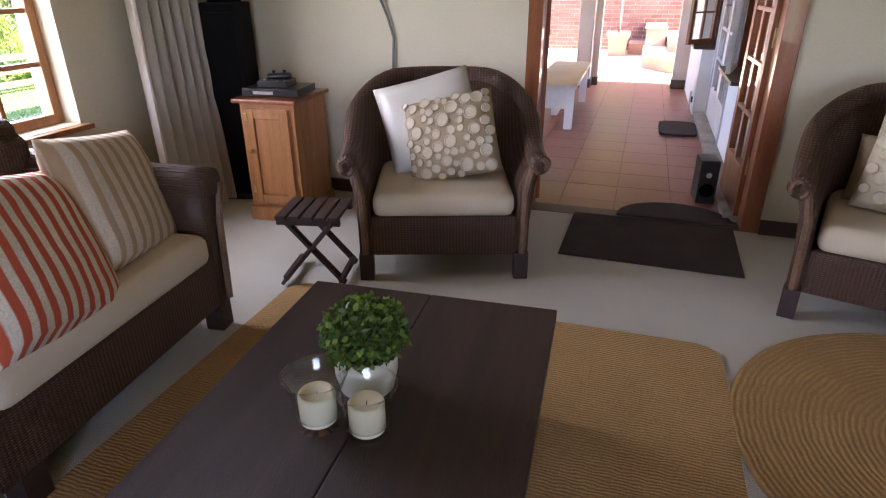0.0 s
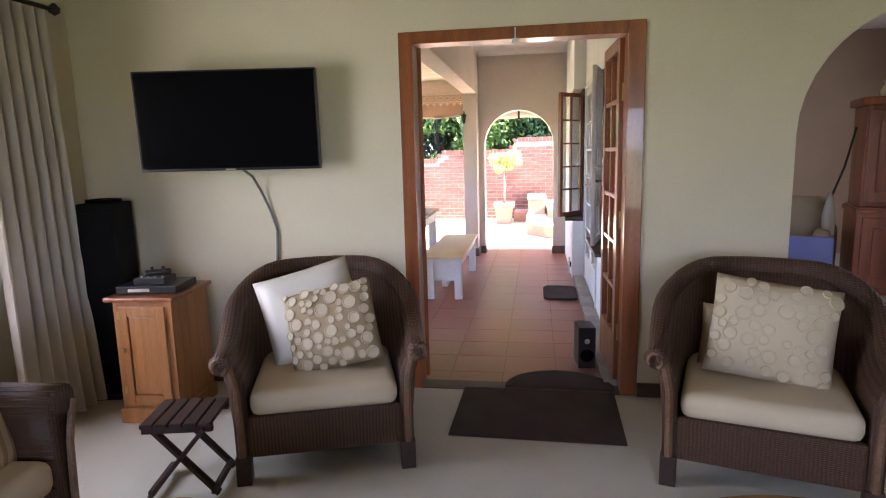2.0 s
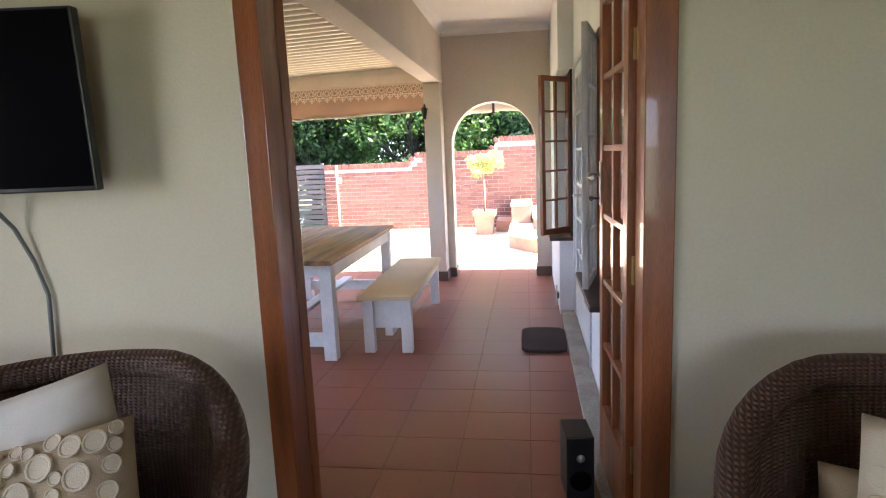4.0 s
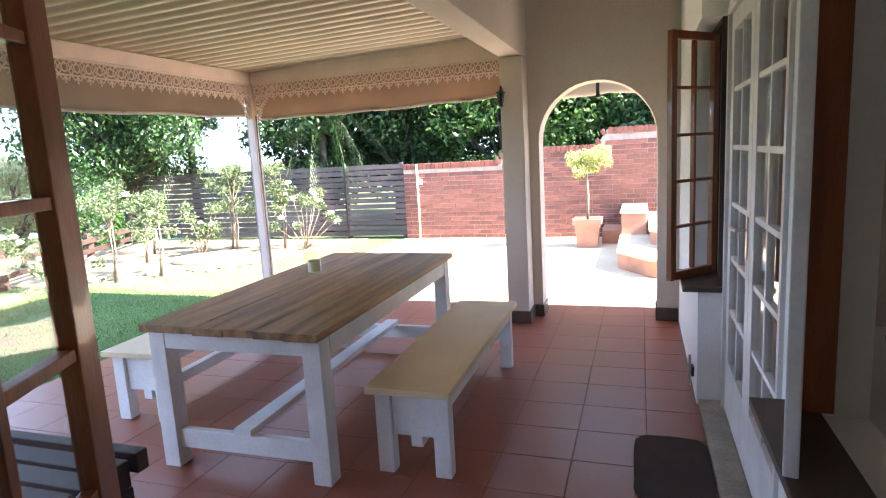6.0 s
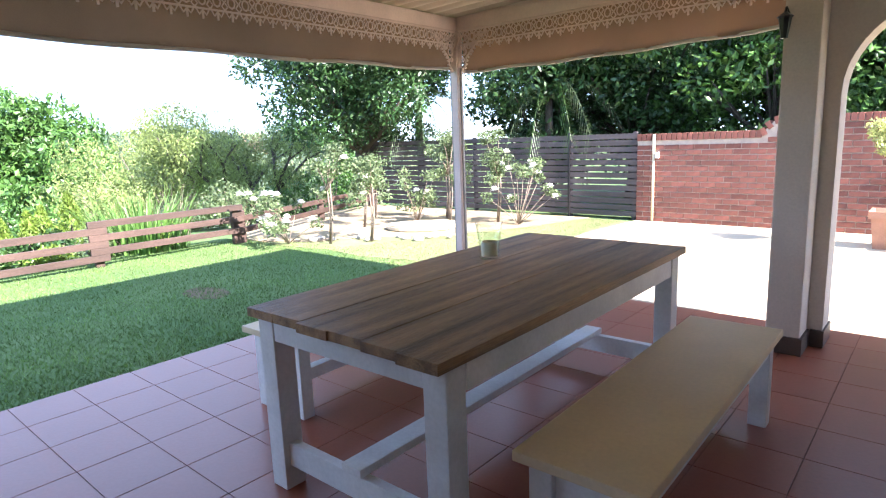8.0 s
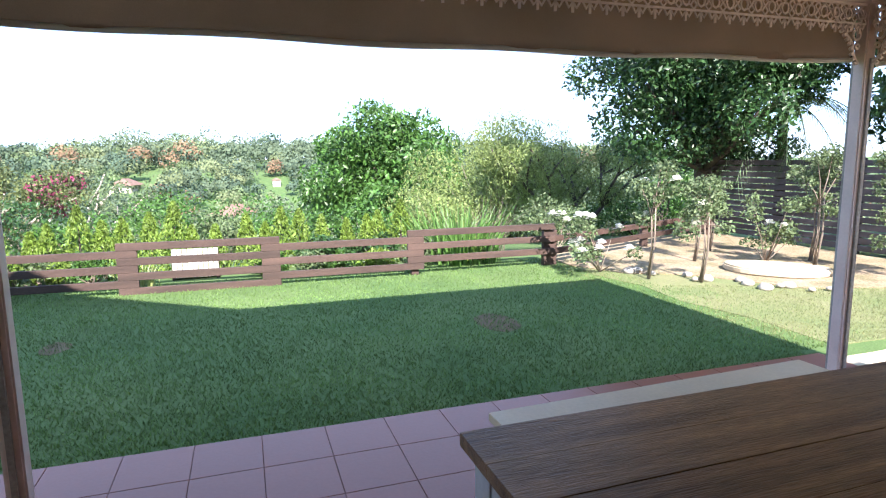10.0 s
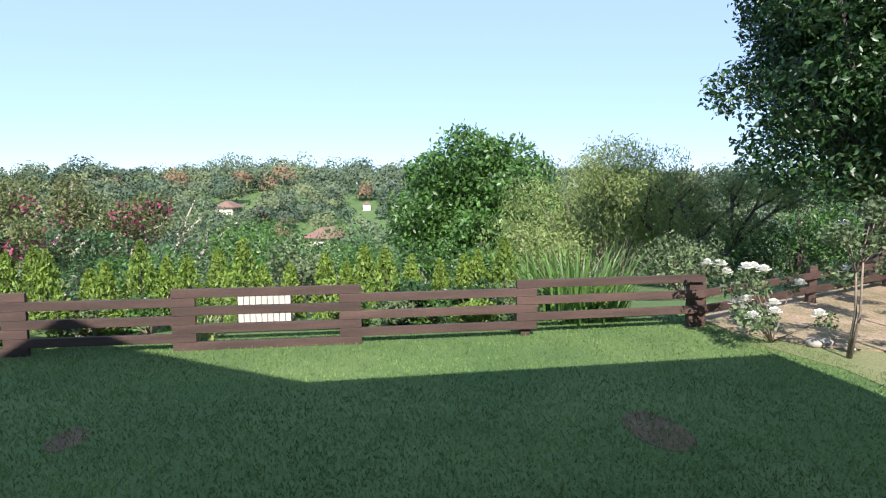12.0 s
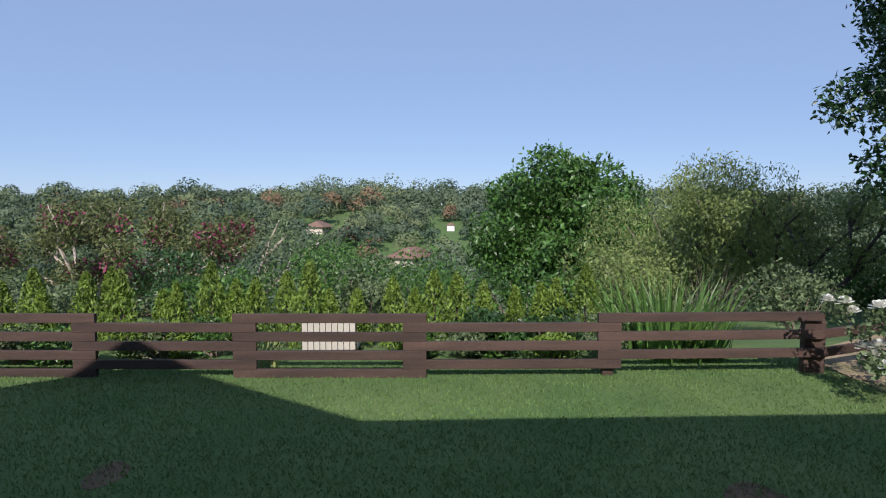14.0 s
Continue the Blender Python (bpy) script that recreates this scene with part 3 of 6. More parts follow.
def fascia():
    rig = thing("verandah_frame", "white painted verandah frame with cast lacework trim", "verandah")
    part("fascia_board", box(PX - 0.03, PX + 0.03, OUT + 0.01, PY + 0.03, 2.315, 2.425, 0.004), M_LACE, rig)
    part("fascia_board", box(PX + 0.034, -0.624, PY - 0.03, PY + 0.03, 2.315, 2.425, 0.004), M_LACE, rig)

    part("fascia_wedge", prism([(PX + 0.034, 2.426), (-0.624, 2.426), (-0.624, 2.512), (PX + 0.034, 2.432)], "y", PY - 0.02, PY + 0.02), M_LACE, rig)

    def lace(length):
        """A flat pierced trim: rings and scrolls between two rails, with pendants."""
        bm = bmesh.new()
        bm_box(bm, 0, length, -0.005, 0.005, 0.0, -0.012)
        bm_box(bm, 0, length, -0.005, 0.005, -0.095, -0.086)
        unit = 0.096
        n = int(length / unit)

        def strip(pts, w):
            prev = None
            for i, (u, v) in enumerate(pts):
                a, b = pts[max(i - 1, 0)], pts[min(i + 1, len(pts) - 1)]
                dx, dz = b[0] - a[0], b[1] - a[1]
                q = math.hypot(dx, dz) or 1
                nx, nz = -dz / q * w / 2, dx / q * w / 2
                cur = [bm.verts.new((u + s * nx, t, v + s * nz)) for s, t in ((1, -0.004), (-1, -0.004), (-1, 0.004), (1, 0.004))]
                if prev:
                    for k in range(4):
                        bm.faces.new((prev[k], prev[(k + 1) % 4], cur[(k + 1) % 4], cur[k]))
                prev = cur
        for i in range(n):
            u = (i + 0.5) * length / n
            ring = [(u + 0.024 * math.cos(k * math.pi / 4), -0.05 + 0.024 * math.sin(k * math.pi / 4)) for k in range(9)]
            strip(ring, 0.009)
            strip([(u - 0.048, -0.012), (u - 0.03, -0.03), (u - 0.048, -0.05), (u - 0.03, -0.07), (u - 0.048, -0.086)], 0.009)
            strip([(u + 0.046, -0.012), (u + 0.028, -0.03), (u + 0.046, -0.05), (u + 0.028, -0.07), (u + 0.046, -0.086)], 0.008)
            strip([(u - 0.04, -0.095), (u - 0.022, -0.118), (u, -0.098)], 0.009)
            strip([(u, -0.098), (u + 0.022, -0.118), (u + 0.04, -0.095)], 0.009)
            strip([(u, -0.095), (u, -0.135)], 0.014)
            strip([(u - 0.012, -0.012), (u, -0.026), (u + 0.012, -0.012)], 0.007)
        return bm

    def bracket():
        """A pierced corner bracket of scrolls, in the plane of the trim."""
        bm = bmesh.new()
        for r, c in ((0.05, (0.06, -0.07)), (0.035, (0.15, -0.045)), (0.035, (0.045, -0.165)), (0.025, (0.105, -0.125)), (0.022, (0.22, -0.035)), (0.02, (0.035, -0.23)), (0.018, (0.16, -0.10))):
            pts = [(c[0] + r * math.cos(k * math.pi / 6), c[1] + r * math.sin(k * math.pi / 6)) for k in range(13)]
            for a, b in zip(pts, pts[1:]):
                t = Vector((b[0] - a[0], 0, b[1] - a[1])).normalized() * 0.5
                o = Vector((c[0] - a[0], 0, c[1] - a[1])).normalized() * 0.011
                o2 = Vector((c[0] - b[0], 0, c[1] - b[1])).normalized() * 0.011
                vs = [bm.verts.new((p[0] + q.x * s, y, p[1] + q.z * s)) for p, q, s in ((a, o, 0), (b, o2, 0), (b, o2, 1), (a, o, 1)) for y in (-0.005, 0.005)]
                for f in ((0, 2, 4, 6), (7, 5, 3, 1), (0, 1, 3, 2), (4, 5, 7, 6)):
                    bm.faces.new([vs[i] for i in f])
        edge = [(0.30, -0.012), (0.22, -0.062), (0.17, -0.125), (0.12, -0.17), (0.075, -0.215), (0.06, -0.28), (0.02, -0.33)]
        for (u, v), (u2, v2) in zip(edge, edge[1:]):
            bmesh.ops.create_cube(bm, size=1, matrix=Matrix.Translation(((u + u2) / 2, 0, (v + v2) / 2)) @ Matrix.Rotation(-math.atan2(v2 - v, u2 - u), 4, "Y") @ Matrix.Diagonal((math.hypot(u2 - u, v2 - v) + 0.01, 0.01, 0.012, 1)))
            for k in (0.25, 0.75):
                bmesh.ops.create_cube(bm, size=0.016, matrix=Matrix.Translation((u + (u2 - u) * k + 0.012, 0, v + (v2 - v) * k - 0.012)) @ Matrix.Rotation(0.8, 4, "Y"))
        return bm

    part("lace_trim", moved(lace(PY - 3.55), Matrix.Translation((PX + 0.02, PY - 0.04, 2.313)) @ Matrix.Rotation(radians(-90), 4, "Z") @ Matrix.Diagonal((1, 1, 1.28, 1))), M_LACE, rig, "pierced cast-iron lace trim")
    part("lace_trim", moved(lace(2.62), Matrix.Translation((PX + 0.05, PY - 0.02, 2.313)) @ Matrix.Diagonal((1, 1, 1.28, 1))), M_LACE, rig, "pierced cast-iron lace trim")
    part("lace_bracket", moved(bracket(), Matrix.Translation((PX + 0.045, PY - 0.008, 2.30))), M_LACE, rig)
    part("lace_bracket", moved(bracket(), Matrix.Translation((PX + 0.008, PY - 0.045, 2.30)) @ Matrix.Rotation(radians(-90), 4, "Z")), M_LACE, rig)
    for y in (PY, 3.72):
        post = bmesh.new()
        bm_box(post, PX - 0.04, PX + 0.04, y - 0.04, y + 0.04, -0.012, 2.31)
        bmesh.ops.bevel(post, geom=post.edges[:], offset=0.008, segments=2, affect="EDGES")
        part("post", post, M_LACE, rig)
        part("post_trim", join(box(PX - 0.07, PX - 0.043, y - 0.012, y + 0.012, -0.012, 2.0), box(PX + 0.043, PX + 0.056, y - 0.012, y + 0.012, -0.012, 2.0)), M_STONE, rig, "grey track for the canvas blind")
    return rig


fascia()


def blind(name, a, b, label):
    """A canvas drop blind rolled down a little way, with a sagging hem and soft creases."""
    a, b = Vector(a), Vector(b)
    d = (b - a).normalized()
    nrm = Vector((d.y, -d.x, 0))
    L, nu, nv = (b - a).length, 60, 8
    bm = bmesh.new()
    grid = []
    for i in range(nu + 1):
        u = i / nu
        row = []
        for j in range(nv + 1):
            v = j / nv
            drop = 0.43 + 0.02 * math.sin(math.pi * u) - 0.03 * u + 0.006 * math.sin(u * 23)
            out = 0.012 * math.sin(u * 31 + 6 * v) * v + 0.010 * math.sin(u * 57 + 3) * v + 0.02 * noise.noise((u * 9, v * 2, 0))
            row.append(bm.verts.new(a + d * (u * L) + nrm * out + Vector((0, 0, -drop * v))))
        grid.append(row)
    for p, q in zip(grid, grid[1:]):
        for j in range(nv):
            bm.faces.new((p[j], p[j + 1], q[j + 1], q[j]))
    geom = bmesh.ops.solidify(bm, geom=bm.faces[:], thickness=0.004)
    rig = thing(name, label, "blind")
    part("canvas", bm, M_CANVAS, rig, smooth=True)
    hem = [a + d * (i / 40 * L) + Vector((0, 0, -(0.43 + 0.02 * math.sin(math.pi * i / 40) - 0.03 * i / 40 + 0.006 * math.sin(i / 40 * 23)))) for i in range(41)]
    part("hem_rod", tube(hem, 0.014, 8), M_CURTAIN, rig, "pale hem rod", smooth=True)
    return rig


blind("canvas_blind", (PX - 0.065, 3.76, 2.40), (PX - 0.065, PY - 0.02, 2.40), "tan canvas drop blind rolled up under the eave")
blind("canvas_blind", (PX + 0.03, PY + 0.065, 2.40), (-0.66, PY + 0.065, 2.40), "tan canvas drop blind rolled up under the eave")


def roll_blind():
    rig = thing("rolled_awning", "pale rolled-up canvas awning behind the arch", "awning")
    part("roll", tube([(-0.6 + 2.0 * i / 12, 8.62, 2.035 - 0.01 * math.sin(i)) for i in range(13)], [0.085 + 0.008 * math.sin(i * 2.1) for i in range(13)], 14), M_CURTAIN, rig, smooth=True)
    part("strap", join(box(0.12, 0.15, 8.52, 8.528, 1.93, 2.16), box(0.12, 0.15, 8.52, 8.70, 1.93, 1.937)), M_BLACK, rig, "black buckle strap")
    part("roller_box", box(-0.6, 1.4, 8.56, 8.70, 2.2, 2.3, 0.01), M_WHITEPAINT, rig)


roll_blind()


# ---- glazed leaves ----
def leaf(name, w, h, cols, rows, material, label, m, kind="structure", thick=0.04, stile=0.09, foot=0.2, category="door", handle=False, bar=0.024, lever=1.09):
    """A framed leaf with glazing bars and panes. Local x from the hinge, z from the foot."""
    rig = new(name)
    tagged(rig, label, category, "", kind)
    rig.matrix_world = shifted(m)
    t = thick / 2
    part("stile", box(0, stile, -t, t, 0, h, 0.004), material, rig)
    part("stile", box(w - stile, w, -t, t, 0, h, 0.004), material, rig)
    part("top_rail", box(stile + 0.001, w - stile - 0.001, -t, t, h - stile, h, 0.004), material, rig)
    part("bottom_rail", box(stile + 0.001, w - stile - 0.001, -t, t, 0, foot, 0.004), material, rig)
    x0, x1, z0, z1 = stile, w - stile, foot, h - stile
    for i in range(1, cols):
        x = x0 + (x1 - x0) * i / cols
        part("glazing_bar", box(x - bar / 2, x + bar / 2, -t * 0.8, t * 0.8, z0 + 0.001, z1 - 0.001, 0.003), material, rig)
    for j in range(1, rows):
        z = z0 + (z1 - z0) * j / rows
        part("glazing_bar", box(x0 + 0.001, x1 - 0.001, -t * 0.78, t * 0.78, z - bar / 2, z + bar / 2, 0.003), material, rig)
    for i in range(cols):
        for j in range(rows):
            p = part("pane", box(x0 + (x1 - x0) * i / cols + bar / 2, x0 + (x1 - x0) * (i + 1) / cols - bar / 2, -0.002, 0.002,
                                 z0 + (z1 - z0) * j / rows + bar / 2, z0 + (z1 - z0) * (j + 1) / rows - bar / 2), M_GLASS, rig)
            p.visible_shadow = False
    if handle:
        for s in (-1, 1):
            part("door_handle", join(box(w - 0.065, w - 0.025, s * (t + 0.004) - 0.003, s * (t + 0.004) + 0.003, lever - 0.13, lever + 0.06, 0.003),
                                     tube([(w - 0.04, s * t, lever), (w - 0.04, s * (t + 0.05), lever), (w - 0.06, s * (t + 0.055), lever), (w - 0.15, s * (t + 0.055), lever - 0.005)], 0.009, 8)), M_METAL, rig, "steel lever handle")
        s = 1
        part("key", join(tube([(w - 0.04, s * t, lever - 0.1), (w - 0.04, s * (t + 0.035), lever - 0.1)], 0.005, 6), moved(lathe([(0, -0.003), (0.011, -0.003), (0.011, 0.003), (0, 0.003)], 12), Matrix.Translation((w - 0.04, s * (t + 0.042), lever - 0.1)) @ Matrix.Rotation(radians(90), 4, "Y"))), M_BLACK, rig)
    return rig


def hinge_pose(hx, hy, ex, ey, z):
    return Matrix.Translation((hx, hy, z)) @ Matrix.Rotation(math.atan2(ey - hy, ex - hx), 4, "Z")


# door frame
OFF, OUT = ROOM, 3.43
frame_rig = tagged(new("door_frame"), "red-brown varnished hardwood double door frame", "door frame", "", "structure")
frame_rig.matrix_world = shifted()
part("jamb", box(-0.408, -0.325, 3.278, OUT - 0.005, 0.005, 2.168, 0.004), M_MERANTI, frame_rig)
part("jamb", box(0.888, 0.983, 3.278, OUT - 0.005, 0.005, 2.168, 0.004), M_MERANTI, frame_rig)
part("head", box(-0.324, 0.887, 3.278, OUT - 0.005, 2.10, 2.168, 0.004), M_MERANTI, frame_rig)
part("hinge", join(*[tube([(0.887, OUT + 0.005, z), (0.887, OUT + 0.005, z + 0.1)], 0.008, 8) for z in (0.3, 1.0, 1.75)]), M_BRASS, frame_rig, "brass butt hinges")
part("door_catch", join(box(0.25, 0.29, 3.262, 3.277, 2.075, 2.10, 0.003), tube([(0.27, 3.27, 2.10), (0.27, 3.27, 2.16)], 0.004, 6)), M_WHITEPAINT, frame_rig)
leaf("door_1", 0.60, 2.10, 2, 6, M_MERANTI, "open varnished hardwood glazed door leaf", hinge_pose(-0.326, 3.455, -0.562, 4.0, 0.02), stile=0.075, foot=0.30)
leaf("door_2", 0.60, 2.10, 2, 6, M_MERANTI, "open varnished hardwood glazed door leaf", hinge_pose(0.886, 3.455, 0.865, 4.01, 0.02), stile=0.075, foot=0.30, handle=True, lever=1.335)
# white doors in the patio wall
OFF, OUT = 0.0, 3.21
leaf("door_3", 0.655, 2.09, 2, 6, M_WHITEPAINT, "closed white glazed patio door leaf", hinge_pose(EX + 0.022, 5.035, EX + 0.022, 6.0, 0.03), stile=0.085, foot=0.3)
leaf("door_4", 0.655, 2.09, 2, 6, M_WHITEPAINT, "closed white glazed patio door leaf", hinge_pose(EX + 0.022, 6.35, EX + 0.022, 5.0, 0.03), stile=0.085, foot=0.3, handle=True)
structure("door_frame_white", join(box(EX - 0.015, EX + 0.1, 5.0, 5.03, 0.0, 2.16), box(EX - 0.015, EX + 0.1, 6.355, 6.385, 0, 2.16), box(EX - 0.015, EX + 0.1, 5.031, 6.354, 2.125, 2.16)), M_WHITEPAINT, "white painted frame of the patio doors", "door frame")
structure("door_step", box(0.81, EX - 0.002, 3.22, 6.455, -0.01, 0.035, 0.006), M_STONE, "grey stone strip along the foot of the patio wall", "step")
leaf("window_1", 0.42, 1.42, 2, 5, M_MERANTI, "open dark wooden casement with small panes", hinge_pose(0.925, 6.90, 0.65, 6.585, 0.70), thick=0.035, stile=0.045, foot=0.05, category="window", bar=0.018)
leaf("window_2", 0.42, 1.42, 2, 5, M_WHITEPAINT, "half-open white casement with small panes", hinge_pose(0.925, 4.84, 0.835, 4.43, 0.70), thick=0.035, stile=0.045, foot=0.05, category="window", bar=0.018)
for y0, y1, x0 in ((6.43, 6.95, 0.715), (4.05, 4.92, 0.82)):
    structure("window_sill", box(x0, 1.0, y0, y1, 0.672, 0.70, 0.004), M_SKIRT, "dark tile window sill", "window sill")
structure("window_frame_1", join(box(0.90, 1.0, 6.462, 6.49, 0.702, 2.138), box(0.90, 1.0, 6.89, 6.918, 0.702, 2.138), box(0.90, 1.0, 6.491, 6.889, 2.11, 2.138)), M_DARKWOOD, "dark wooden window frame", "window frame")
structure("window_frame_2", join(box(0.945, 1.03, 4.102, 4.135, 0.702, 2.118), box(0.945, 1.03, 4.825, 4.858, 0.702, 2.118), box(0.945, 1.03, 4.136, 4.824, 2.09, 2.118)), M_MERANTI, "brown wooden window frame", "window frame")


def room_window():
    m = Matrix.Translation((-2.68, wy0 + 0.002, wz0 + 0.002)) @ Matrix.Rotation(radians(90), 4, "Z")
    leaf("window_3", wy1 - wy0 - 0.004, wz1 - wz0 - 0.004, 5, 5, M_PINE, "varnished cottage-pane window over the garden", m, stile=0.05, foot=0.05, category="window", thick=0.05)
    structure("window_sill", box(-2.64, -2.50, wy0 - 0.04, wy1 + 0.04, wz0 - 0.03, wz0 - 0.002, 0.005), M_PINE, "varnished wooden inner window sill", "window sill")


OFF = ROOM
room_window()
OFF = 0.0
# Sky light at the west window.
area("room_fill_light", (-2.9, 1.2, 1.35), (0, 1.2, 1.2), 1.3, 1.3, 4.6)
# Added fill: stands in for daylight from an unseen opening behind the seating.
area("room_fill_light", (1.3, -3.6, 1.3), (1.3, 0, 1.0), 1.9, 1.5, 1.3)


# ---- patio furniture ----
def patio_table():
    m = pose(-1.372, 6.165, 0, 0, 0, 0.4)
    t = thing("patio_table", "long dining table with weathered plank top and white legs", "table", m)
    w, l, h = 1.02, 2.06, 0.762
    n = 6
    for i in range(n):
        x0 = -w / 2 + w * i / n
        e = 0.008 * math.sin(i * 2.3) + 0.006 * (2.5 - i)
        part("plank", box(x0 + 0.0008, x0 + w / n - 0.0008, -l / 2 + e, l / 2 + e * 0.7, h - 0.036, h + 0.001 * (i % 2), 0.002), M_TABLETOP, t)
    a, b = w / 2 - 0.045, l / 2 - 0.06
    for sx in (-1, 1):
        part("apron", box(sx * a - 0.013, sx * a + 0.013, -b + 0.09, b - 0.09, h - 0.145, h - 0.038), M_WHITEPAINT, t)
        for sy in (-1, 1):
            part("leg", box(sx * (a - 0.03) - 0.047, sx * (a - 0.03) + 0.047, sy * (b - 0.03) - 0.047, sy * (b - 0.03) + 0.047, 0, h - 0.038, 0.005), M_WHITEPAINT, t)
    for sy in (-1, 1):
        part("apron", box(-a + 0.08, a - 0.08, sy * b - 0.013, sy * b + 0.013, h - 0.125, h - 0.038), M_WHITEPAINT, t)
        part("stretcher", box(-a + 0.02, a - 0.02, sy * (b - 0.03) - 0.02, sy * (b - 0.03) + 0.02, 0.10, 0.20, 0.004), M_WHITEPAINT, t)
    part("long_stretcher", box(-0.05, 0.05, -b + 0.0, b - 0.0, 0.202, 0.235, 0.004), M_WHITEPAINT, t)


patio_table()


def patio_bench(m):
    t = thing("patio_bench", "plain white bench with a cream painted plank seat", "bench", m, "benches at the patio table")
    w, l, h = 0.42, 1.65, 0.452
    part("seat", box(-w / 2, w / 2, -l / 2, l / 2, h - 0.034, h, 0.004), M_BENCHTOP, t, "cream painted seat board")
    for sy in (-1, 1):
        for sx in (-1, 1):
            part("leg", box(sx * 0.145 - 0.04, sx * 0.145 + 0.04, sy * 0.735 - 0.035, sy * 0.735 + 0.035, 0, h - 0.036, 0.004), M_WHITEPAINT, t)
        part("end_board", box(-0.104, 0.104, sy * 0.735 - 0.012, sy * 0.735 + 0.012, 0.19, h - 0.036, 0.003), M_WHITEPAINT, t)
    for sx in (-1, 1):
        part("apron", box(sx * 0.17 - 0.011, sx * 0.17 + 0.011, -0.69, 0.69, h - 0.10, h - 0.036, 0.003), M_WHITEPAINT, t)
    part("stretcher", box(-0.03, 0.03, -0.72, 0.72, 0.12, 0.188, 0.004), M_WHITEPAINT, t)
    return t


bench = patio_bench(pose(-0.545, 6.14, 0, 0, 0, 0.6))
copy_thing(bench, pose(-2.42, 6.36, 0, 0, 0, 2.0))


def hurricane(x, y, z, r=0.058, h=0.17, candle=0.07, lean=0):
    t = thing("hurricane_candle", "clear flared glass with a white pillar candle", "candle", pose(x, y, z))
    g = part("glass", lathe([(0.0, 0.001), (r * 0.8, 0.001), (r * 0.86, 0.012), (r * 0.84, 0.03), (r * 0.88, 0.09), (r * 1.12, h - 0.01), (r * 1.2, h), (r * 1.17, h), (r * 1.08, h - 0.012), (r * 0.84, 0.09), (r * 0.79, 0.03), (0.0, 0.014)]), M_GLASS, t, smooth=True)
    g.visible_shadow = False
    part("candle", lathe([(0.0, 0.015), (r * 0.66, 0.015), (r * 0.67, 0.02), (r * 0.67, candle), (r * 0.6, candle + 0.006), (r * 0.5, candle - 0.004), (0, candle - 0.006)]), M_WAX, t, "ivory wax candle", smooth=True)
    part("wick", tube([(0, 0, candle - 0.007), (0.002, 0, candle + 0.004)], 0.0015, 6), M_BLACK, t)
    return t


hurricane(-1.60, 6.39, 0.764, 0.062, 0.19, 0.085)


def slat_table():
    t = thing("slatted_side_table", "dark slatted wooden serving table against the house wall", "side table", pose(-1.10, 3.75, 0))
    for i in range(6):
        part("slat", box(-0.40, 0.40, -0.235 + i * 0.076, -0.235 + i * 0.076 + 0.062, 0.80, 0.822, 0.003), M_DARKWOOD, t)
    part("edge_board", box(-0.40, 0.405, 0.225, 0.262, 0.775, 0.828, 0.004), M_DARKWOOD, t)
    for sx in (-1, 1):
        part("rail", box(sx * 0.36 - 0.02, sx * 0.36 + 0.02, -0.24, 0.224, 0.74, 0.799, 0.003), M_DARKWOOD, t)
        for sy in (-1, 1):
            part("leg", box(sx * 0.36 - 0.024, sx * 0.36 + 0.024, sy * 0.20 - 0.024, sy * 0.20 + 0.024, 0, 0.739, 0.003), M_DARKWOOD, t)


slat_table()


def shaggy_mat(x0, x1, y0, y1, label, seed):
    random.seed(seed)
    pts = []
    for k in range(40):
        a = 2 * math.pi * k / 40
        c, s = math.cos(a), math.sin(a)
        f = 1 + random.uniform(-0.02, 0.02)
        pts.append(((x0 + x1) / 2 + (x1 - x0) / 2 * f * math.copysign(abs(c) ** 0.35, c), (y0 + y1) / 2 + (y1 - y0) / 2 * f * math.copysign(abs(s) ** 0.35, s)))
    bm = prism(pts, "z", 0.001, 0.022)
    return solid("door_mat", bm, M_MAT, label, "mat")


shaggy_mat(0.46, 0.805, 5.39, 5.97, "brown bristle door mat on the tiles", 3)


def loudspeaker():
    t = thing("loudspeaker", "small black loudspeaker box on the floor", "speaker", pose(0.72, 3.60, 0, 0, 0, 6))
    part("cabinet", box(-0.058, 0.058, -0.09, 0.09, 0.0, 0.285, 0.006), M_BLACK, t)
    part("cone", moved(lathe([(0.0, 0.004), (0.03, 0.006), (0.042, 0.010), (0.046, 0.0)], 20), Matrix.Translation((0, -0.09, 0.09)) @ Matrix.Rotation(radians(90), 4, "X")), M_SCREEN, t, smooth=True)
    part("tweeter", moved(lathe([(0.0, 0.006), (0.014, 0.004), (0.018, 0.0)], 16), Matrix.Translation((0.0, -0.09, 0.19)) @ Matrix.Rotation(radians(90), 4, "X")), M_METAL, t, smooth=True)


loudspeaker()


def wall_lamp():
    t = thing("wall_lamp", "small dark lantern bracket on the pillar", "lamp", pose(-0.60, 7.93, 1.95))
    part("arm", tube([(0, 0.01, 0.06), (-0.0, -0.05, 0.08), (0, -0.07, 0.05)], 0.008, 6), M_BLACK, t)
    part("lantern", lathe([(0.0, -0.09), (0.018, -0.085), (0.035, 0.02), (0.045, 0.03), (0.0, 0.06)], 8, (0, -0.07, 0)), M_BLACK, t)


wall_lamp()


def conduit():
    t = thing("garden_tap", "small tap and pipe low on the patio wall", "tap", pose(0.795, 6.75, 0.0))
    part("pipe", tube([(-0.012, 0, 0.0), (-0.012, 0, 0.2)], 0.009, 8), M_METAL, t)
    part("socket", box(-0.012, 0.004, -0.12, -0.06, 0.1, 0.16, 0.003), M_BLACK, t)


conduit()


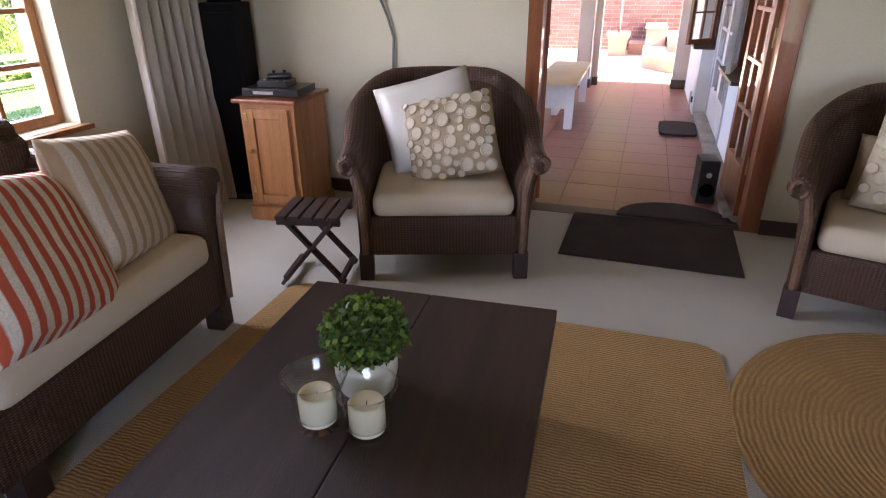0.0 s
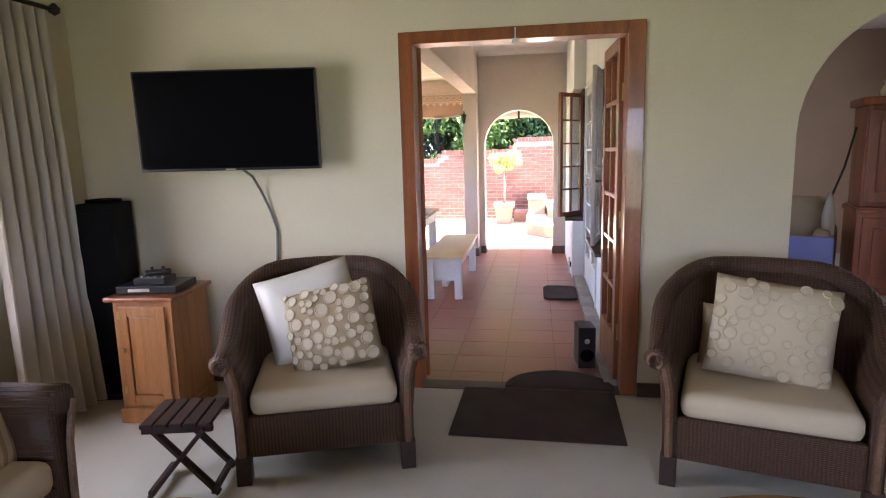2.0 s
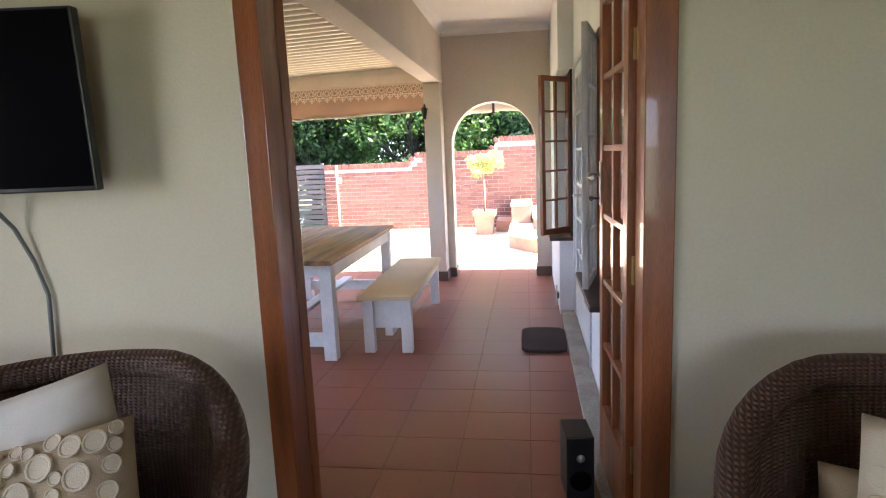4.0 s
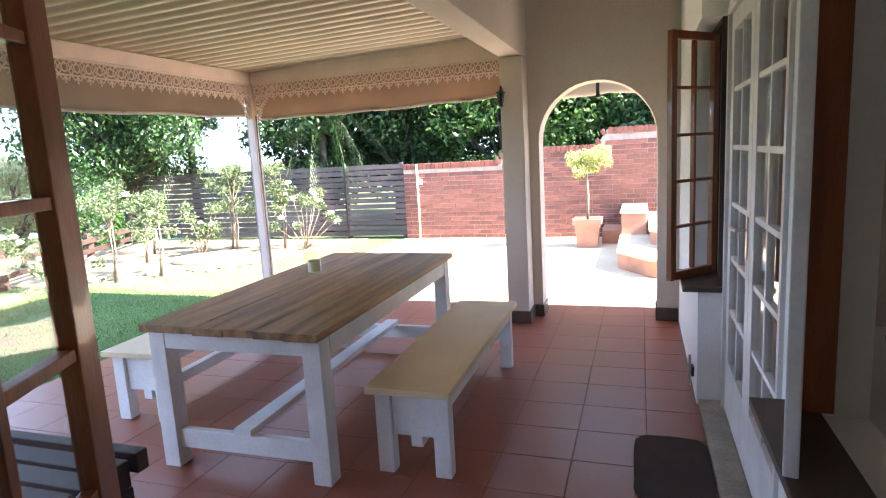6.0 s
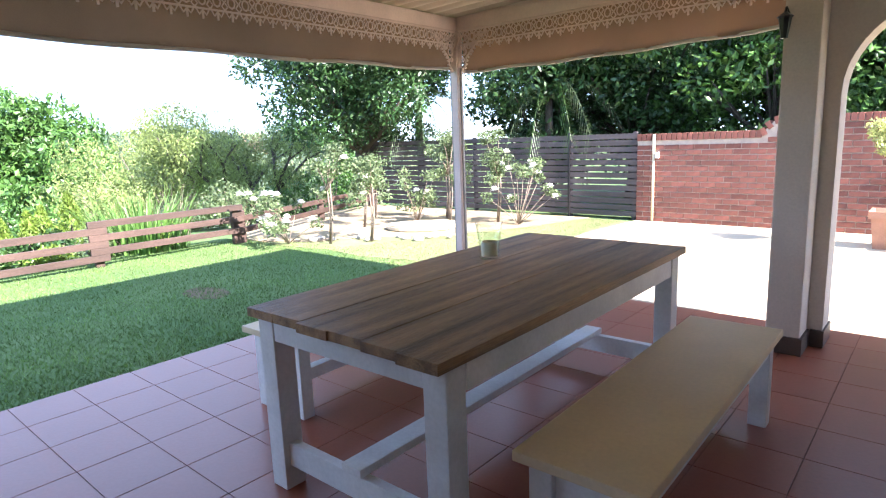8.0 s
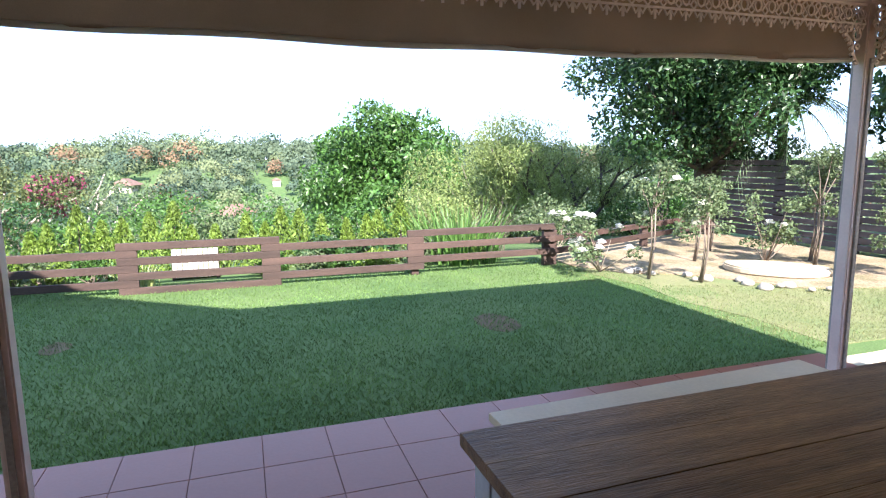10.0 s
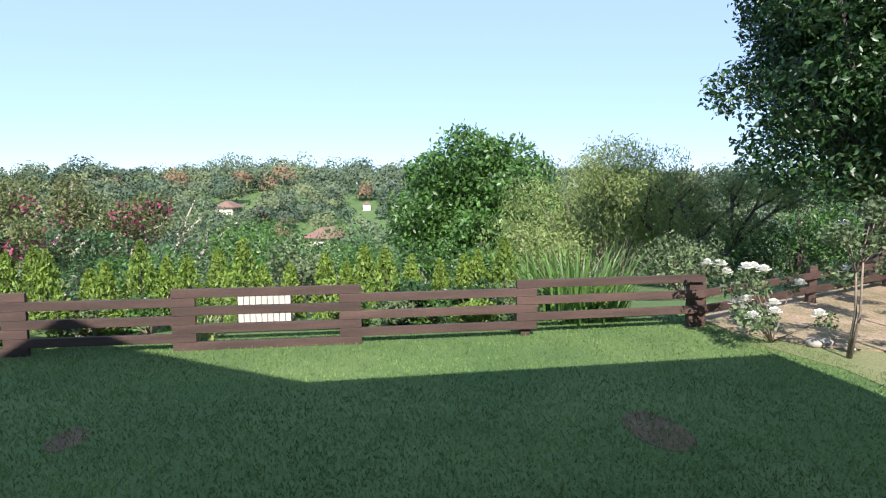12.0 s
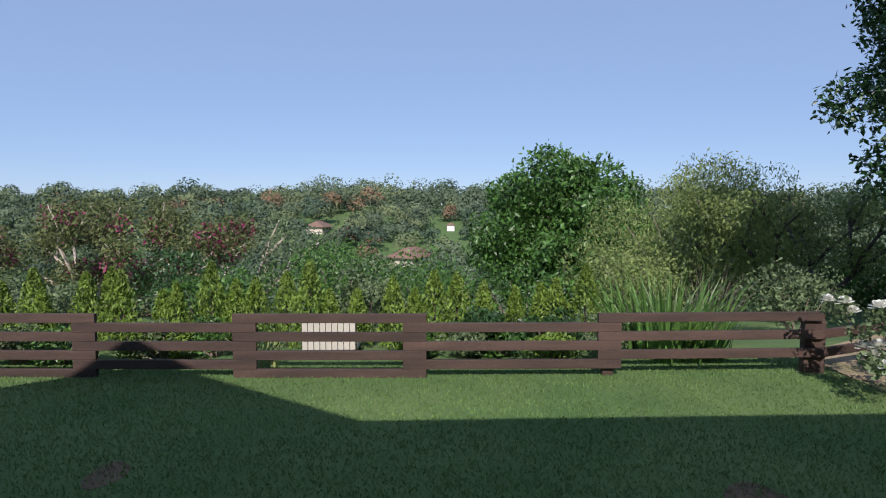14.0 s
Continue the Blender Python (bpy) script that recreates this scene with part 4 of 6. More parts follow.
# ---- rail fence of interleaved boards ----
def rail_fence():
    rig = thing("rail_fence", "low brown timber rail fence with interleaved boards", "fence")
    # panel ends along the fence line (x, y), and each panel's lowest board and count
    ends = [(-8.40, -3.0), (-8.34, -1.36), (-8.28, 0.28), (-8.21, 1.84), (-8.14, 3.35), (-8.08, 4.94), (-8.04, 6.77), (-8.04, 8.72)]
    base, step, bh = -0.092, 0.175, 0.086
    runs = ((0, 4), (1, 3), (0, 4), (1, 3), (0, 4), (1, 3), (2, 3))
    for (a, b), (first, n) in zip(zip(ends, ends[1:]), runs):
        a, b = Vector((*a, 0)), Vector((*b, 0))
        d = (b - a).normalized()
        for k in range(n):
            o = Vector((0, 0, base + first * step / 2 + k * step + bh / 2))
            part("board", beam(a - d * 0.11 + o, b + d * 0.11 + o, 0.045, bh, 0.004), M_FENCE, rig)
    for e in ends:
        part("post", box(e[0] - 0.10, e[0] - 0.026, e[1] - 0.05, e[1] + 0.05, -0.16, 0.44, 0.004), M_FENCE, rig)
    # the run that turns along the bed
    c, e = Vector((-8.05, 8.82, 0)), Vector((-9.85, 13.3, 0))
    for z in (0.12, 0.30):
        part("board", beam(c + Vector((0, 0, z)), e + Vector((0, 0, z)), 0.045, 0.085, 0.004), M_FENCE, rig)
    for k in (0.0, 0.5, 0.97):
        p = c.lerp(e, k)
        part("post", box(p.x - 0.09, p.x - 0.02, p.y - 0.06, p.y + 0.06, -0.12, 0.42, 0.004), M_FENCE, rig)


rail_fence()


def slat_fence():
    rig = thing("slatted_fence", "tall charcoal horizontal slat fence", "fence")
    x0, x1, y = -10.25, -3.80, 13.57
    for i in range(13):
        for xa, xb in ((x0, -7.2), (-7.19, -5.07), (-5.04, x1)):
            part("slat", box(xa, xb, y - 0.012, y + 0.012, -0.03 + i * 0.108, -0.03 + i * 0.108 + 0.088 + 0.004 * math.sin(i * 3 + xa), 0.003), M_SLAT, rig)
    for x in (-10.2, -7.2, -5.055, -3.86):
        part("post", box(x - 0.03, x + 0.03, y + 0.014, y + 0.08, -0.2, 1.38), M_SLAT, rig)
    part("rail_cap", box(-5.072, -5.038, y - 0.03, y - 0.013, -0.08, 1.40), M_BLACK, rig)


slat_fence()


# ---- plants ----
def leaf_arrays(pts, size, rng, aspect=2.2, droop=0.0):
    """Folded rhombus leaves at the points, turned every way."""
    n = len(pts)
    d = rng.normal(size=(n, 3))
    d[:, 2] -= droop
    d /= np.linalg.norm(d, axis=1)[:, None]
    s = np.cross(d, rng.normal(size=(n, 3)))
    s /= np.linalg.norm(s, axis=1)[:, None] + 1e-9
    up = np.cross(d, s)
    L = (size * rng.uniform(0.6, 1.35, n))[:, None]
    a, c = pts - d * L / 2, pts + d * L / 2
    b = pts + s * L / aspect / 2 + up * L * 0.07
    e = pts - s * L / aspect / 2 + up * L * 0.07
    return np.stack([a, b, c, e], axis=1).reshape(-1, 3)


def leaf_mesh(name, pts, size, seed, material, aspect=2.2, droop=0.0):
    rng = np.random.default_rng(seed)
    v = leaf_arrays(np.asarray(pts, float), size, rng, aspect, droop)
    n = len(v) // 4
    me = bpy.data.meshes.new(name)
    me.vertices.add(4 * n)
    me.vertices.foreach_set("co", v.astype(np.float32).ravel())
    me.loops.add(6 * n)
    base = np.arange(n) * 4
    idx = np.stack([base, base + 1, base + 2, base, base + 2, base + 3], axis=1).ravel()
    me.loops.foreach_set("vertex_index", idx.astype(np.int32))
    me.polygons.add(2 * n)
    me.polygons.foreach_set("loop_start", (np.arange(2 * n) * 3).astype(np.int32))
    me.polygons.foreach_set("loop_total", np.full(2 * n, 3, np.int32))
    me.update(calc_edges=True)
    me.materials.append(material)
    return me


def clump_points(centres, radii, n, rng, shell=0.45):
    """Leaf points on and in round clumps."""
    out = []
    w = np.array(radii) ** 2
    counts = np.maximum(6, (n * w / w.sum()).astype(int))
    for c, r, k in zip(centres, radii, counts):
        u = rng.normal(size=(k, 3))
        u /= np.linalg.norm(u, axis=1)[:, None]
        q = rng.uniform(shell, 1.0, k) ** 0.6
        out.append(np.array(c) + u * (q * r)[:, None] * np.array((1, 1, 0.82)))
    return np.concatenate(out)


def tree(name, x, y, height, spread, label, leaf_mat, bark, seed, clumps=34, leaves=7000, size=0.16, base=0.35, trunk_r=0.14, crown_low=0.3, aspect=2.2, droop=0.0, lean=(0, 0), flat=1.0, shell=0.45, z=None, clump_r=0.26, extra=None, tight=0.92, limb=0.42):
    """A tapered trunk, limbs out to the clumps, and a crown of single leaves with gaps."""
    rng = np.random.default_rng(seed)
    gz = ground_z(x, y) if z is None else z
    t = thing(name, label, "tree", Matrix.Translation((x, y, gz - 0.05)))
    cz = height * (crown_low + 1) / 2
    ry = height * (1 - crown_low) / 2
    cs, rs = [], []
    while len(cs) < clumps:
        u = rng.normal(size=3)
        u /= np.linalg.norm(u)
        q = rng.uniform(0.35, tight)
        c = np.array((u[0] * spread * q + lean[0], u[1] * spread * q + lean[1], cz + u[2] * ry * q * flat))
        cs.append(c)
        rs.append(spread * clump_r * rng.uniform(0.65, 1.35))
    pts = clump_points(cs, rs, leaves, rng, shell)
    pts += rng.normal(scale=size * 0.5, size=pts.shape)
    ob = new("crown", leaf_mesh("crown", pts, size, seed + 1, leaf_mat, aspect, droop))
    ob.parent = t
    if extra:
        tuft = np.arange(len(pts)) * clumps // len(pts)
        pick = rng.choice(np.flatnonzero(tuft % 4 == 1), extra[1], replace=False)
        ob2 = new("blossom", leaf_mesh("blossom", pts[pick] + rng.normal(scale=0.05, size=(extra[1], 3)), size * 0.8, seed + 2, extra[0], 1.4))
        ob2.parent = t
    top = Vector((lean[0] * 0.8, lean[1] * 0.8, height * 0.78))
    spine = [Vector((0, 0, 0)).lerp(top, i / 8) + Vector((math.sin(i * 1.3 + seed) * 0.05 * height * 0.1, math.cos(i * 1.7 + seed) * 0.05 * height * 0.1, 0)) for i in range(9)]
    trunk = [tube(spine, [trunk_r * (1.25 if i == 0 else 1) * (1 - 0.09 * i) for i in range(9)], 9)]
    for c in cs[::2]:
        k = min(7, max(2, int(8 * (0.45 * c[2] / (height * 0.78)))))
        a = spine[k]
        b = Vector(c)
        mid = a.lerp(b, 0.5) + Vector((0, 0, -0.06 * height * 0.3))
        r = trunk_r * limb
        trunk.append(tube([a, mid, b], [r, r * 0.6, r * 0.2], 6))
    part("trunk", join(*trunk), bark, t, smooth=True)
    return t


# ---- garden trees ----
tree("broadleaf_tree", -10.4, 13.45, 7.8, 2.75, "tall dark glossy broadleaf tree behind the fence", M_LEAF_C, M_BARK_D, 11, 110, 105000, 0.108, shell=0.3, trunk_r=0.2, crown_low=0.12, lean=(0.2, -0.2), clump_r=0.24)
tree("round_tree", -31.4, 11.6, 12.2, 4.9, "round-crowned green tree down the slope", M_LEAF_A, M_BARK_D, 24, 110, 62000, 0.28, trunk_r=0.3, crown_low=0.12, clump_r=0.26, tight=0.82, lean=(0, 0.5), z=-7.2)
tree("willow_tree", -16.6, 11.6, 5.6, 3.1, "feathery yellow-green weeping tree past the fence", M_LEAF_B, M_BARK, 31, 90, 44000, 0.10, trunk_r=0.12, crown_low=0.15, aspect=3.4, droop=1.0, clump_r=0.22, z=-2.9)
tree("bushy_tree", -18.0, 3.2, 4.3, 3.0, "dense green bushy tree below the garden", M_LEAF_A, M_BARK_D, 47, 60, 20000, 0.11, crown_low=0.05, z=-3.6)
tree("bushy_tree", -14.5, -5.2, 3.6, 2.6, "dense green bushy tree below the garden", M_LEAF_E, M_BARK_D, 53, 40, 14000, 0.10, crown_low=0.05, z=-2.6)
tree("bushy_tree", -15.5, 16.5, 4.2, 2.6, "dense green bushy tree below the garden", M_LEAF_A, M_BARK_D, 59, 40, 14000, 0.11, crown_low=0.05, z=-2.5)
for i, (x, y, h, s) in enumerate(((-6.7, 15.6, 5.6, 2.1), (-5.0, 16.2, 6.4, 2.6), (-2.2, 15.6, 6.0, 2.5), (0.6, 15.9, 5.8, 2.5), (3.4, 15.6, 5.6, 2.4))):
    tree("screen_tree", x, y, h, s, "dense dark screening tree behind the garden wall", M_LEAF_C if i != 2 else M_LEAF_A, M_BARK_D, 61 + i, 64, 26000, 0.135, crown_low=0.06, trunk_r=0.13)


for i, (x, y) in enumerate(((-4.9, 19.5), (-0.6, 19.0), (3.0, 19.4))):
    tree("screen_tree", x, y, 6.6, 2.7, "dense dark screening tree behind the garden wall", M_LEAF_C, M_BARK_D, 161 + i, 50, 15000, 0.2, crown_low=0.04, trunk_r=0.13)


def forked_tree(name, x, y, z, height, label, leaf_mat, bark, seed, r0, leaves, size, tuft=0.42, bloom=None, fork_z=0.22, droop=0.0, aspect=2.2):
    """An open tree: a short bole, limbs that fork three times, and leaf tufts at the twigs."""
    rng = random.Random(seed)
    t = thing(name, label, "tree", Matrix.Translation((x, y, z)))
    tubes, tips = [], []

    def grow(a, d, length, r, depth):
        mid = a + d * length * 0.5 + Vector((rng.uniform(-1, 1), rng.uniform(-1, 1), 0.4)) * length * 0.07
        b = a + d * length + Vector((0, 0, length * 0.06))
        tubes.append(tube([a, mid, b], [r, r * 0.85, r * 0.66], 7 if depth < 2 else 5))
        if depth >= 1:
            tips.append(mid)
        if depth == 3:
            tips.append(b)
            return
        for k in range(3 if depth < 2 else 2):
            q = 2 * math.pi * (k + rng.uniform(0.1, 0.9)) / 3
            side = Vector((math.cos(q), math.sin(q), 0)) * (0.75 if depth else 0.68)
            grow(b, (d + side + Vector((0, 0, rng.uniform(0.0, 0.3)))).normalized(), length * rng.uniform(0.66, 0.86), r * 0.62, depth + 1)

    bole = height * fork_z
    tubes.append(tube([(0, 0, -0.3), (0.02, 0.03, bole * 0.5), (0.0, 0.06, bole)], [r0 * 1.3, r0 * 1.05, r0], 9))
    for k in range(4):
        q = 2 * math.pi * (k + rng.uniform(0.2, 0.8)) / 4
        grow(Vector((0, 0.06, bole * 0.96)), Vector((math.cos(q) * 0.62, math.sin(q) * 0.75, 0.9)).normalized(), height * 0.29, r0 * 0.66, 1)
    part("trunk", join(*tubes), bark, t, smooth=True)
    nr = np.random.default_rng(seed)
    cs = [np.array(c) for c in tips]
    bright = [c for i, c in enumerate(cs) if bloom and i % 3 == 0]
    plain = cs
    ob = new("crown", leaf_mesh("crown", clump_points(plain, [tuft * nr.uniform(0.6, 1.3) for _ in plain], leaves, nr, 0.1), size, seed, leaf_mat, aspect, droop))
    ob.parent = t
    if bloom:
        ob = new("blossom", leaf_mesh("blossom", clump_points(bright, [tuft * nr.uniform(0.5, 1.0) for _ in bright], bloom[1], nr, 0.1), size * 0.9, seed + 1, bloom[0], 1.5))
        ob.parent = t


forked_tree("flowering_tree", -15.6, -1.5, -2.6, 4.9, "half-bare tree with magenta blossom and pale limbs", M_LEAF_O, M_BARK_P, 41, 0.11, 22000, 0.085, tuft=0.44, bloom=(M_BLOOM, 2900))
forked_tree("bare_tree", -19.3, -0.2, -3.6, 5.4, "sparse pale-limbed tree on the slope", M_LEAF_E, M_BARK_P, 43, 0.11, 5000, 0.10, tuft=0.4)
forked_tree("willow_tree", -14.2, 12.6, -2.3, 4.7, "small feathery tree with a bare forked trunk", M_LEAF_B, M_BARK_D, 37, 0.12, 15000, 0.10, tuft=0.5, fork_z=0.3, droop=0.8, aspect=3.4)


def palm(x, y):
    t = thing("palm", "palm with long drooping green fronds behind the fence", "palm", pose(x, y, -0.1))
    rng = random.Random(5)
    part("trunk", tube([(0.01 * math.sin(i), 0, 0.35 * i) for i in range(8)], [0.11 - 0.006 * i for i in range(8)], 10), M_BARK_D, t, smooth=True)
    for k in range(13):
        a = 2 * math.pi * k / 13 + rng.uniform(-0.2, 0.2)
        L, lift = rng.uniform(1.2, 1.7), rng.uniform(0.2, 0.9)
        bm = bmesh.new()
        pts = [Vector((math.cos(a) * L * u, math.sin(a) * L * u, 2.45 + lift * u * 1.2 - 1.9 * u * u)) for u in (i / 12 for i in range(13))]
        for i in range(1, 13):
            d = (pts[i] - pts[i - 1]).normalized()
            side = d.cross(Vector((0, 0, 1))).normalized()
            for s in (-1, 1):
                for q in (0, 0.5):
                    o = pts[i - 1].lerp(pts[i], q)
                    tip = o + side * s * 0.16 + d * 0.34 + Vector((0, 0, -0.22))
                    vs = [bm.verts.new(p) for p in (o - d * 0.012, o + d * 0.012, tip)]
                    bm.faces.new(vs)
        stem = tube(pts, [0.014 - 0.0009 * i for i in range(13)], 5)
        part("frond", join(bm, stem), M_LEAF_E if k % 3 == 0 else M_LEAF_A, t)


palm(-6.0, 14.5)
palm(-9.3, 14.3)


def conifer(x, y, h, seed):
    """A small cone-shaped golden conifer of many upright sprays."""
    rng = np.random.default_rng(seed)
    t = thing("dwarf_conifer", "small lime-green cone-shaped conifer", "shrub", pose(x, y, ground_z(x, y) - 0.03), "conifers behind the rail fence")
    n = 1300
    u = rng.uniform(0, 1, n) ** 0.8
    r = 0.27 * h * (1 - u) ** 0.75 * rng.uniform(0.55, 1.08, n) + 0.012
    a = rng.uniform(0, 2 * math.pi, n) + 0
    r = r * (1 + 0.22 * np.sin(a * 5 + seed + u * 6))
    pts = np.stack([r * np.cos(a), r * np.sin(a), 0.06 + u * h], axis=1)
    me = leaf_mesh("foliage", pts, 0.06, seed, M_LEAF_D, 2.6, -1.4)
    ob = new("foliage", me)
    ob.parent = t
    part("trunk", tube([(0, 0, 0), (0, 0, h * 0.8)], [0.025, 0.006], 6), M_BARK_D, t)


rc = random.Random(9)
for i in range(27):
    conifer(-9.15 - rc.uniform(0, 0.55), -0.6 + i * 0.29 + rc.uniform(-0.07, 0.07), rc.uniform(0.62, 1.02), 200 + i)


def shrub(name, x, y, h, s, label, material, seed, leaves=2200, size=0.07, z=None, aspect=2.0):
    rng = np.random.default_rng(seed)
    t = thing(name, label, "shrub", pose(x, y, (ground_z(x, y) if z is None else z) - 0.02))
    cs = [np.array((rng.uniform(-s, s) * 0.6, rng.uniform(-s, s) * 0.6, h * rng.uniform(0.25, 0.8))) for _ in range(14)]
    pts = clump_points(cs, [s * rng.uniform(0.25, 0.5) for _ in cs], leaves, rng, 0.3)
    pts[:, 2] = np.maximum(pts[:, 2], 0.02)
    ob = new("foliage", leaf_mesh("foliage", pts, size, seed, material, aspect))
    ob.parent = t
    part("stem", join(*[tube([(0, 0, 0), tuple(c)], [0.014, 0.004], 5) for c in cs]), M_BARK, t)


for i, (x, y, h, s, mt) in enumerate(((-10.5, 0.2, 0.9, 0.7, M_LEAF_E), (-10.2, 4.3, 1.1, 0.6, M_LEAF_E), (-10.8, 2.4, 1.0, 0.8, M_LEAF_A), (-9.0, 5.7, 0.5, 0.45, M_LEAF_C), (-9.0, 6.4, 0.5, 0.45, M_LEAF_C), (-10.6, 6.4, 1.1, 0.9, M_LEAF_A),
                                      (-11.0, -2.2, 1.2, 1.0, M_LEAF_E), (-10.2, -4.2, 1.2, 1.0, M_LEAF_A), (-12.5, 8.6, 1.6, 1.2, M_LEAF_B), (-12.0, 5.0, 1.2, 1.1, M_LEAF_A), (-11.0, 10.5, 1.2, 0.9, M_LEAF_E), (-8.9, 2.3, 0.35, 0.3, M_LEAF_D), (-8.8, 5.0, 0.3, 0.25, M_LEAF_A), (-12.6, 1.2, 1.5, 1.2, M_LEAF_C))):
    shrub("garden_shrub", x, y, h, s, "leafy green shrub below the fence", mt, 300 + i)


rh = random.Random(31)
for i in (j for j in range(22) if j not in (12, 13, 14)):
    shrub("low_shrub", -8.62 - rh.uniform(0.0, 0.3), -2.6 + i * 0.5 + rh.uniform(-0.1, 0.1), rh.uniform(0.28, 0.5), 0.34, "low leafy shrub growing behind the rail fence", (M_LEAF_D, M_LEAF_E, M_LEAF_A)[i % 3], 700 + i, 900, 0.055)


def blade_clump(name, x, y, h, spread, n, label, material, seed, w=0.022):
    rng = random.Random(seed)
    bm = bmesh.new()
    for _ in range(n):
        a, r = rng.uniform(0, 2 * math.pi), spread * rng.random() ** 0.5 * 0.5
        o = Vector((r * math.cos(a), r * math.sin(a), 0))
        tilt = rng.uniform(0.1, 0.8)
        L = h * rng.uniform(0.6, 1.1)
        d = Vector((math.cos(a), math.sin(a), 0))
        side = Vector((-d.y, d.x, 0)).lerp(Vector((rng.uniform(-1, 1), rng.uniform(-1, 1), 0)), 0.5).normalized() * w / 2
        prev = None
        for k in range(5):
            u = k / 4
            p = o + d * (tilt * L * u * u * 0.7) + Vector((0, 0, L * (u - 0.25 * tilt * u * u)))
            cur = [bm.verts.new(p + side * (1 - u * 0.92)), bm.verts.new(p - side * (1 - u * 0.92))]
            if prev:
                bm.faces.new((prev[0], prev[1], cur[1], cur[0]))
            prev = cur
    ob = solid(name, bm, material, label, "plant", pose(x, y, ground_z(x, y) - 0.02))
    return ob


blade_clump("iris_clump", -8.95, 7.72, 0.92, 1.25, 320, "broad clump of green strap-leaved irises", M_IRIS, 71, 0.04)
blade_clump("dry_grass_clump", -9.7, 8.5, 1.0, 0.6, 110, "clump of dry brown stalks", M_BARK, 73, 0.012)
blade_clump("variegated_clump", -8.6, 3.35, 0.35, 0.5, 50, "yellow variegated strap-leaved plant", M_LEAF_Y, 75, 0.03)


def rose(x, y, h, standard, seed, blooms):
    rng = np.random.default_rng(seed)
    t = thing("rose_bush", "white flowering rose bush with thin stems" if blooms > 3 else "slender leafy standard rose in the bed", "rose bush", pose(x, y, -0.07))
    if standard:
        cs = [np.array((rng.normal() * 0.14, rng.normal() * 0.14, h * rng.uniform(0.5, 1.0))) for _ in range(9)]
        stems = [tube([(0.03 * k, 0, 0), (0.05 * k + 0.03, 0.02, h * 0.3), (0.02 + 0.04 * k, 0.03 * k, h * 0.62)], [0.014, 0.012, 0.008], 6) for k in (0, 1)]
        a = Vector((0.02, 0, h * 0.55))
    else:
        cs = [np.array((rng.normal() * 0.26, rng.normal() * 0.26, h * rng.uniform(0.3, 0.95))) for _ in range(12)]
        stems, a = [], Vector((0, 0, 0))
    stems += [tube([a, a.lerp(Vector(c), 0.5) + Vector((0.02, 0, 0.02)), Vector(c)], [0.009, 0.006, 0.003], 5) for c in cs]
    part("stem", join(*stems), M_BARK, t, smooth=True)
    pts = clump_points(cs, [0.15 * rng.uniform(0.7, 1.2) for _ in cs], 1300, rng, 0.2)
    ob = new("foliage", leaf_mesh("foliage", pts, 0.05, seed, M_LEAF_E, 1.7))
    ob.parent = t
    for k in range(blooms):
        c = cs[k % len(cs)] + rng.normal(scale=0.06, size=3) + np.array((0, 0, 0.07))
        bm = bmesh.new()
        for j in range(16):
            q = 2.4 * j
            r = 0.004 + 0.0014 * j
            o = Vector(c) + Vector((math.cos(q) * r, math.sin(q) * r, 0.012 - 0.0012 * j))
            d = Vector((math.cos(q), math.sin(q), 1.6 - 0.11 * j)).normalized()
            s = d.cross(Vector((0, 0, 1))).normalized()
            vs = [bm.verts.new(p) for p in (o - s * 0.017, o + s * 0.017, o + d * 0.044 + s * 0.029, o + d * 0.058, o + d * 0.044 - s * 0.029)]
            bm.faces.new(vs)
        part("bloom", bm, M_ROSE, t, "open white rose")


for i, (x, y, h, std, n) in enumerate(((-7.3, 9.1, 0.78, False, 14), (-6.7, 9.4, 1.42, True, 3), (-6.3, 9.85, 1.28, True, 2), (-7.5, 10.8, 1.3, True, 1), (-7.0, 11.6, 0.95, False, 3), (-6.5, 11.9, 1.55, True, 1), (-6.9, 12.3, 1.4, True, 0), (-5.75, 12.3, 1.5, True, 3), (-5.25, 12.2, 1.15, False, 12), (-8.2, 11.7, 1.2, True, 0))):
    rose(x, y, h, std, 400 + i, n)


def slab():
    pts = [(0.62 * math.cos(a) * (1 + 0.06 * math.sin(3 * a)), 0.42 * math.sin(a) * (1 + 0.05 * math.cos(2 * a))) for a in (2 * math.pi * k / 28 for k in range(28))]
    bm = prism(pts, "z", 0.0, 0.09)
    bmesh.ops.bevel(bm, geom=[e for e in bm.edges if abs(e.verts[0].co.z - e.verts[1].co.z) < 1e-4], offset=0.02, segments=2, affect="EDGES")
    solid("flat_boulder", bm, M_PAVE, "pale flat boulder at the edge of the bed", "boulder", pose(-6.42, 11.15, -0.07, 0, 0, 40))


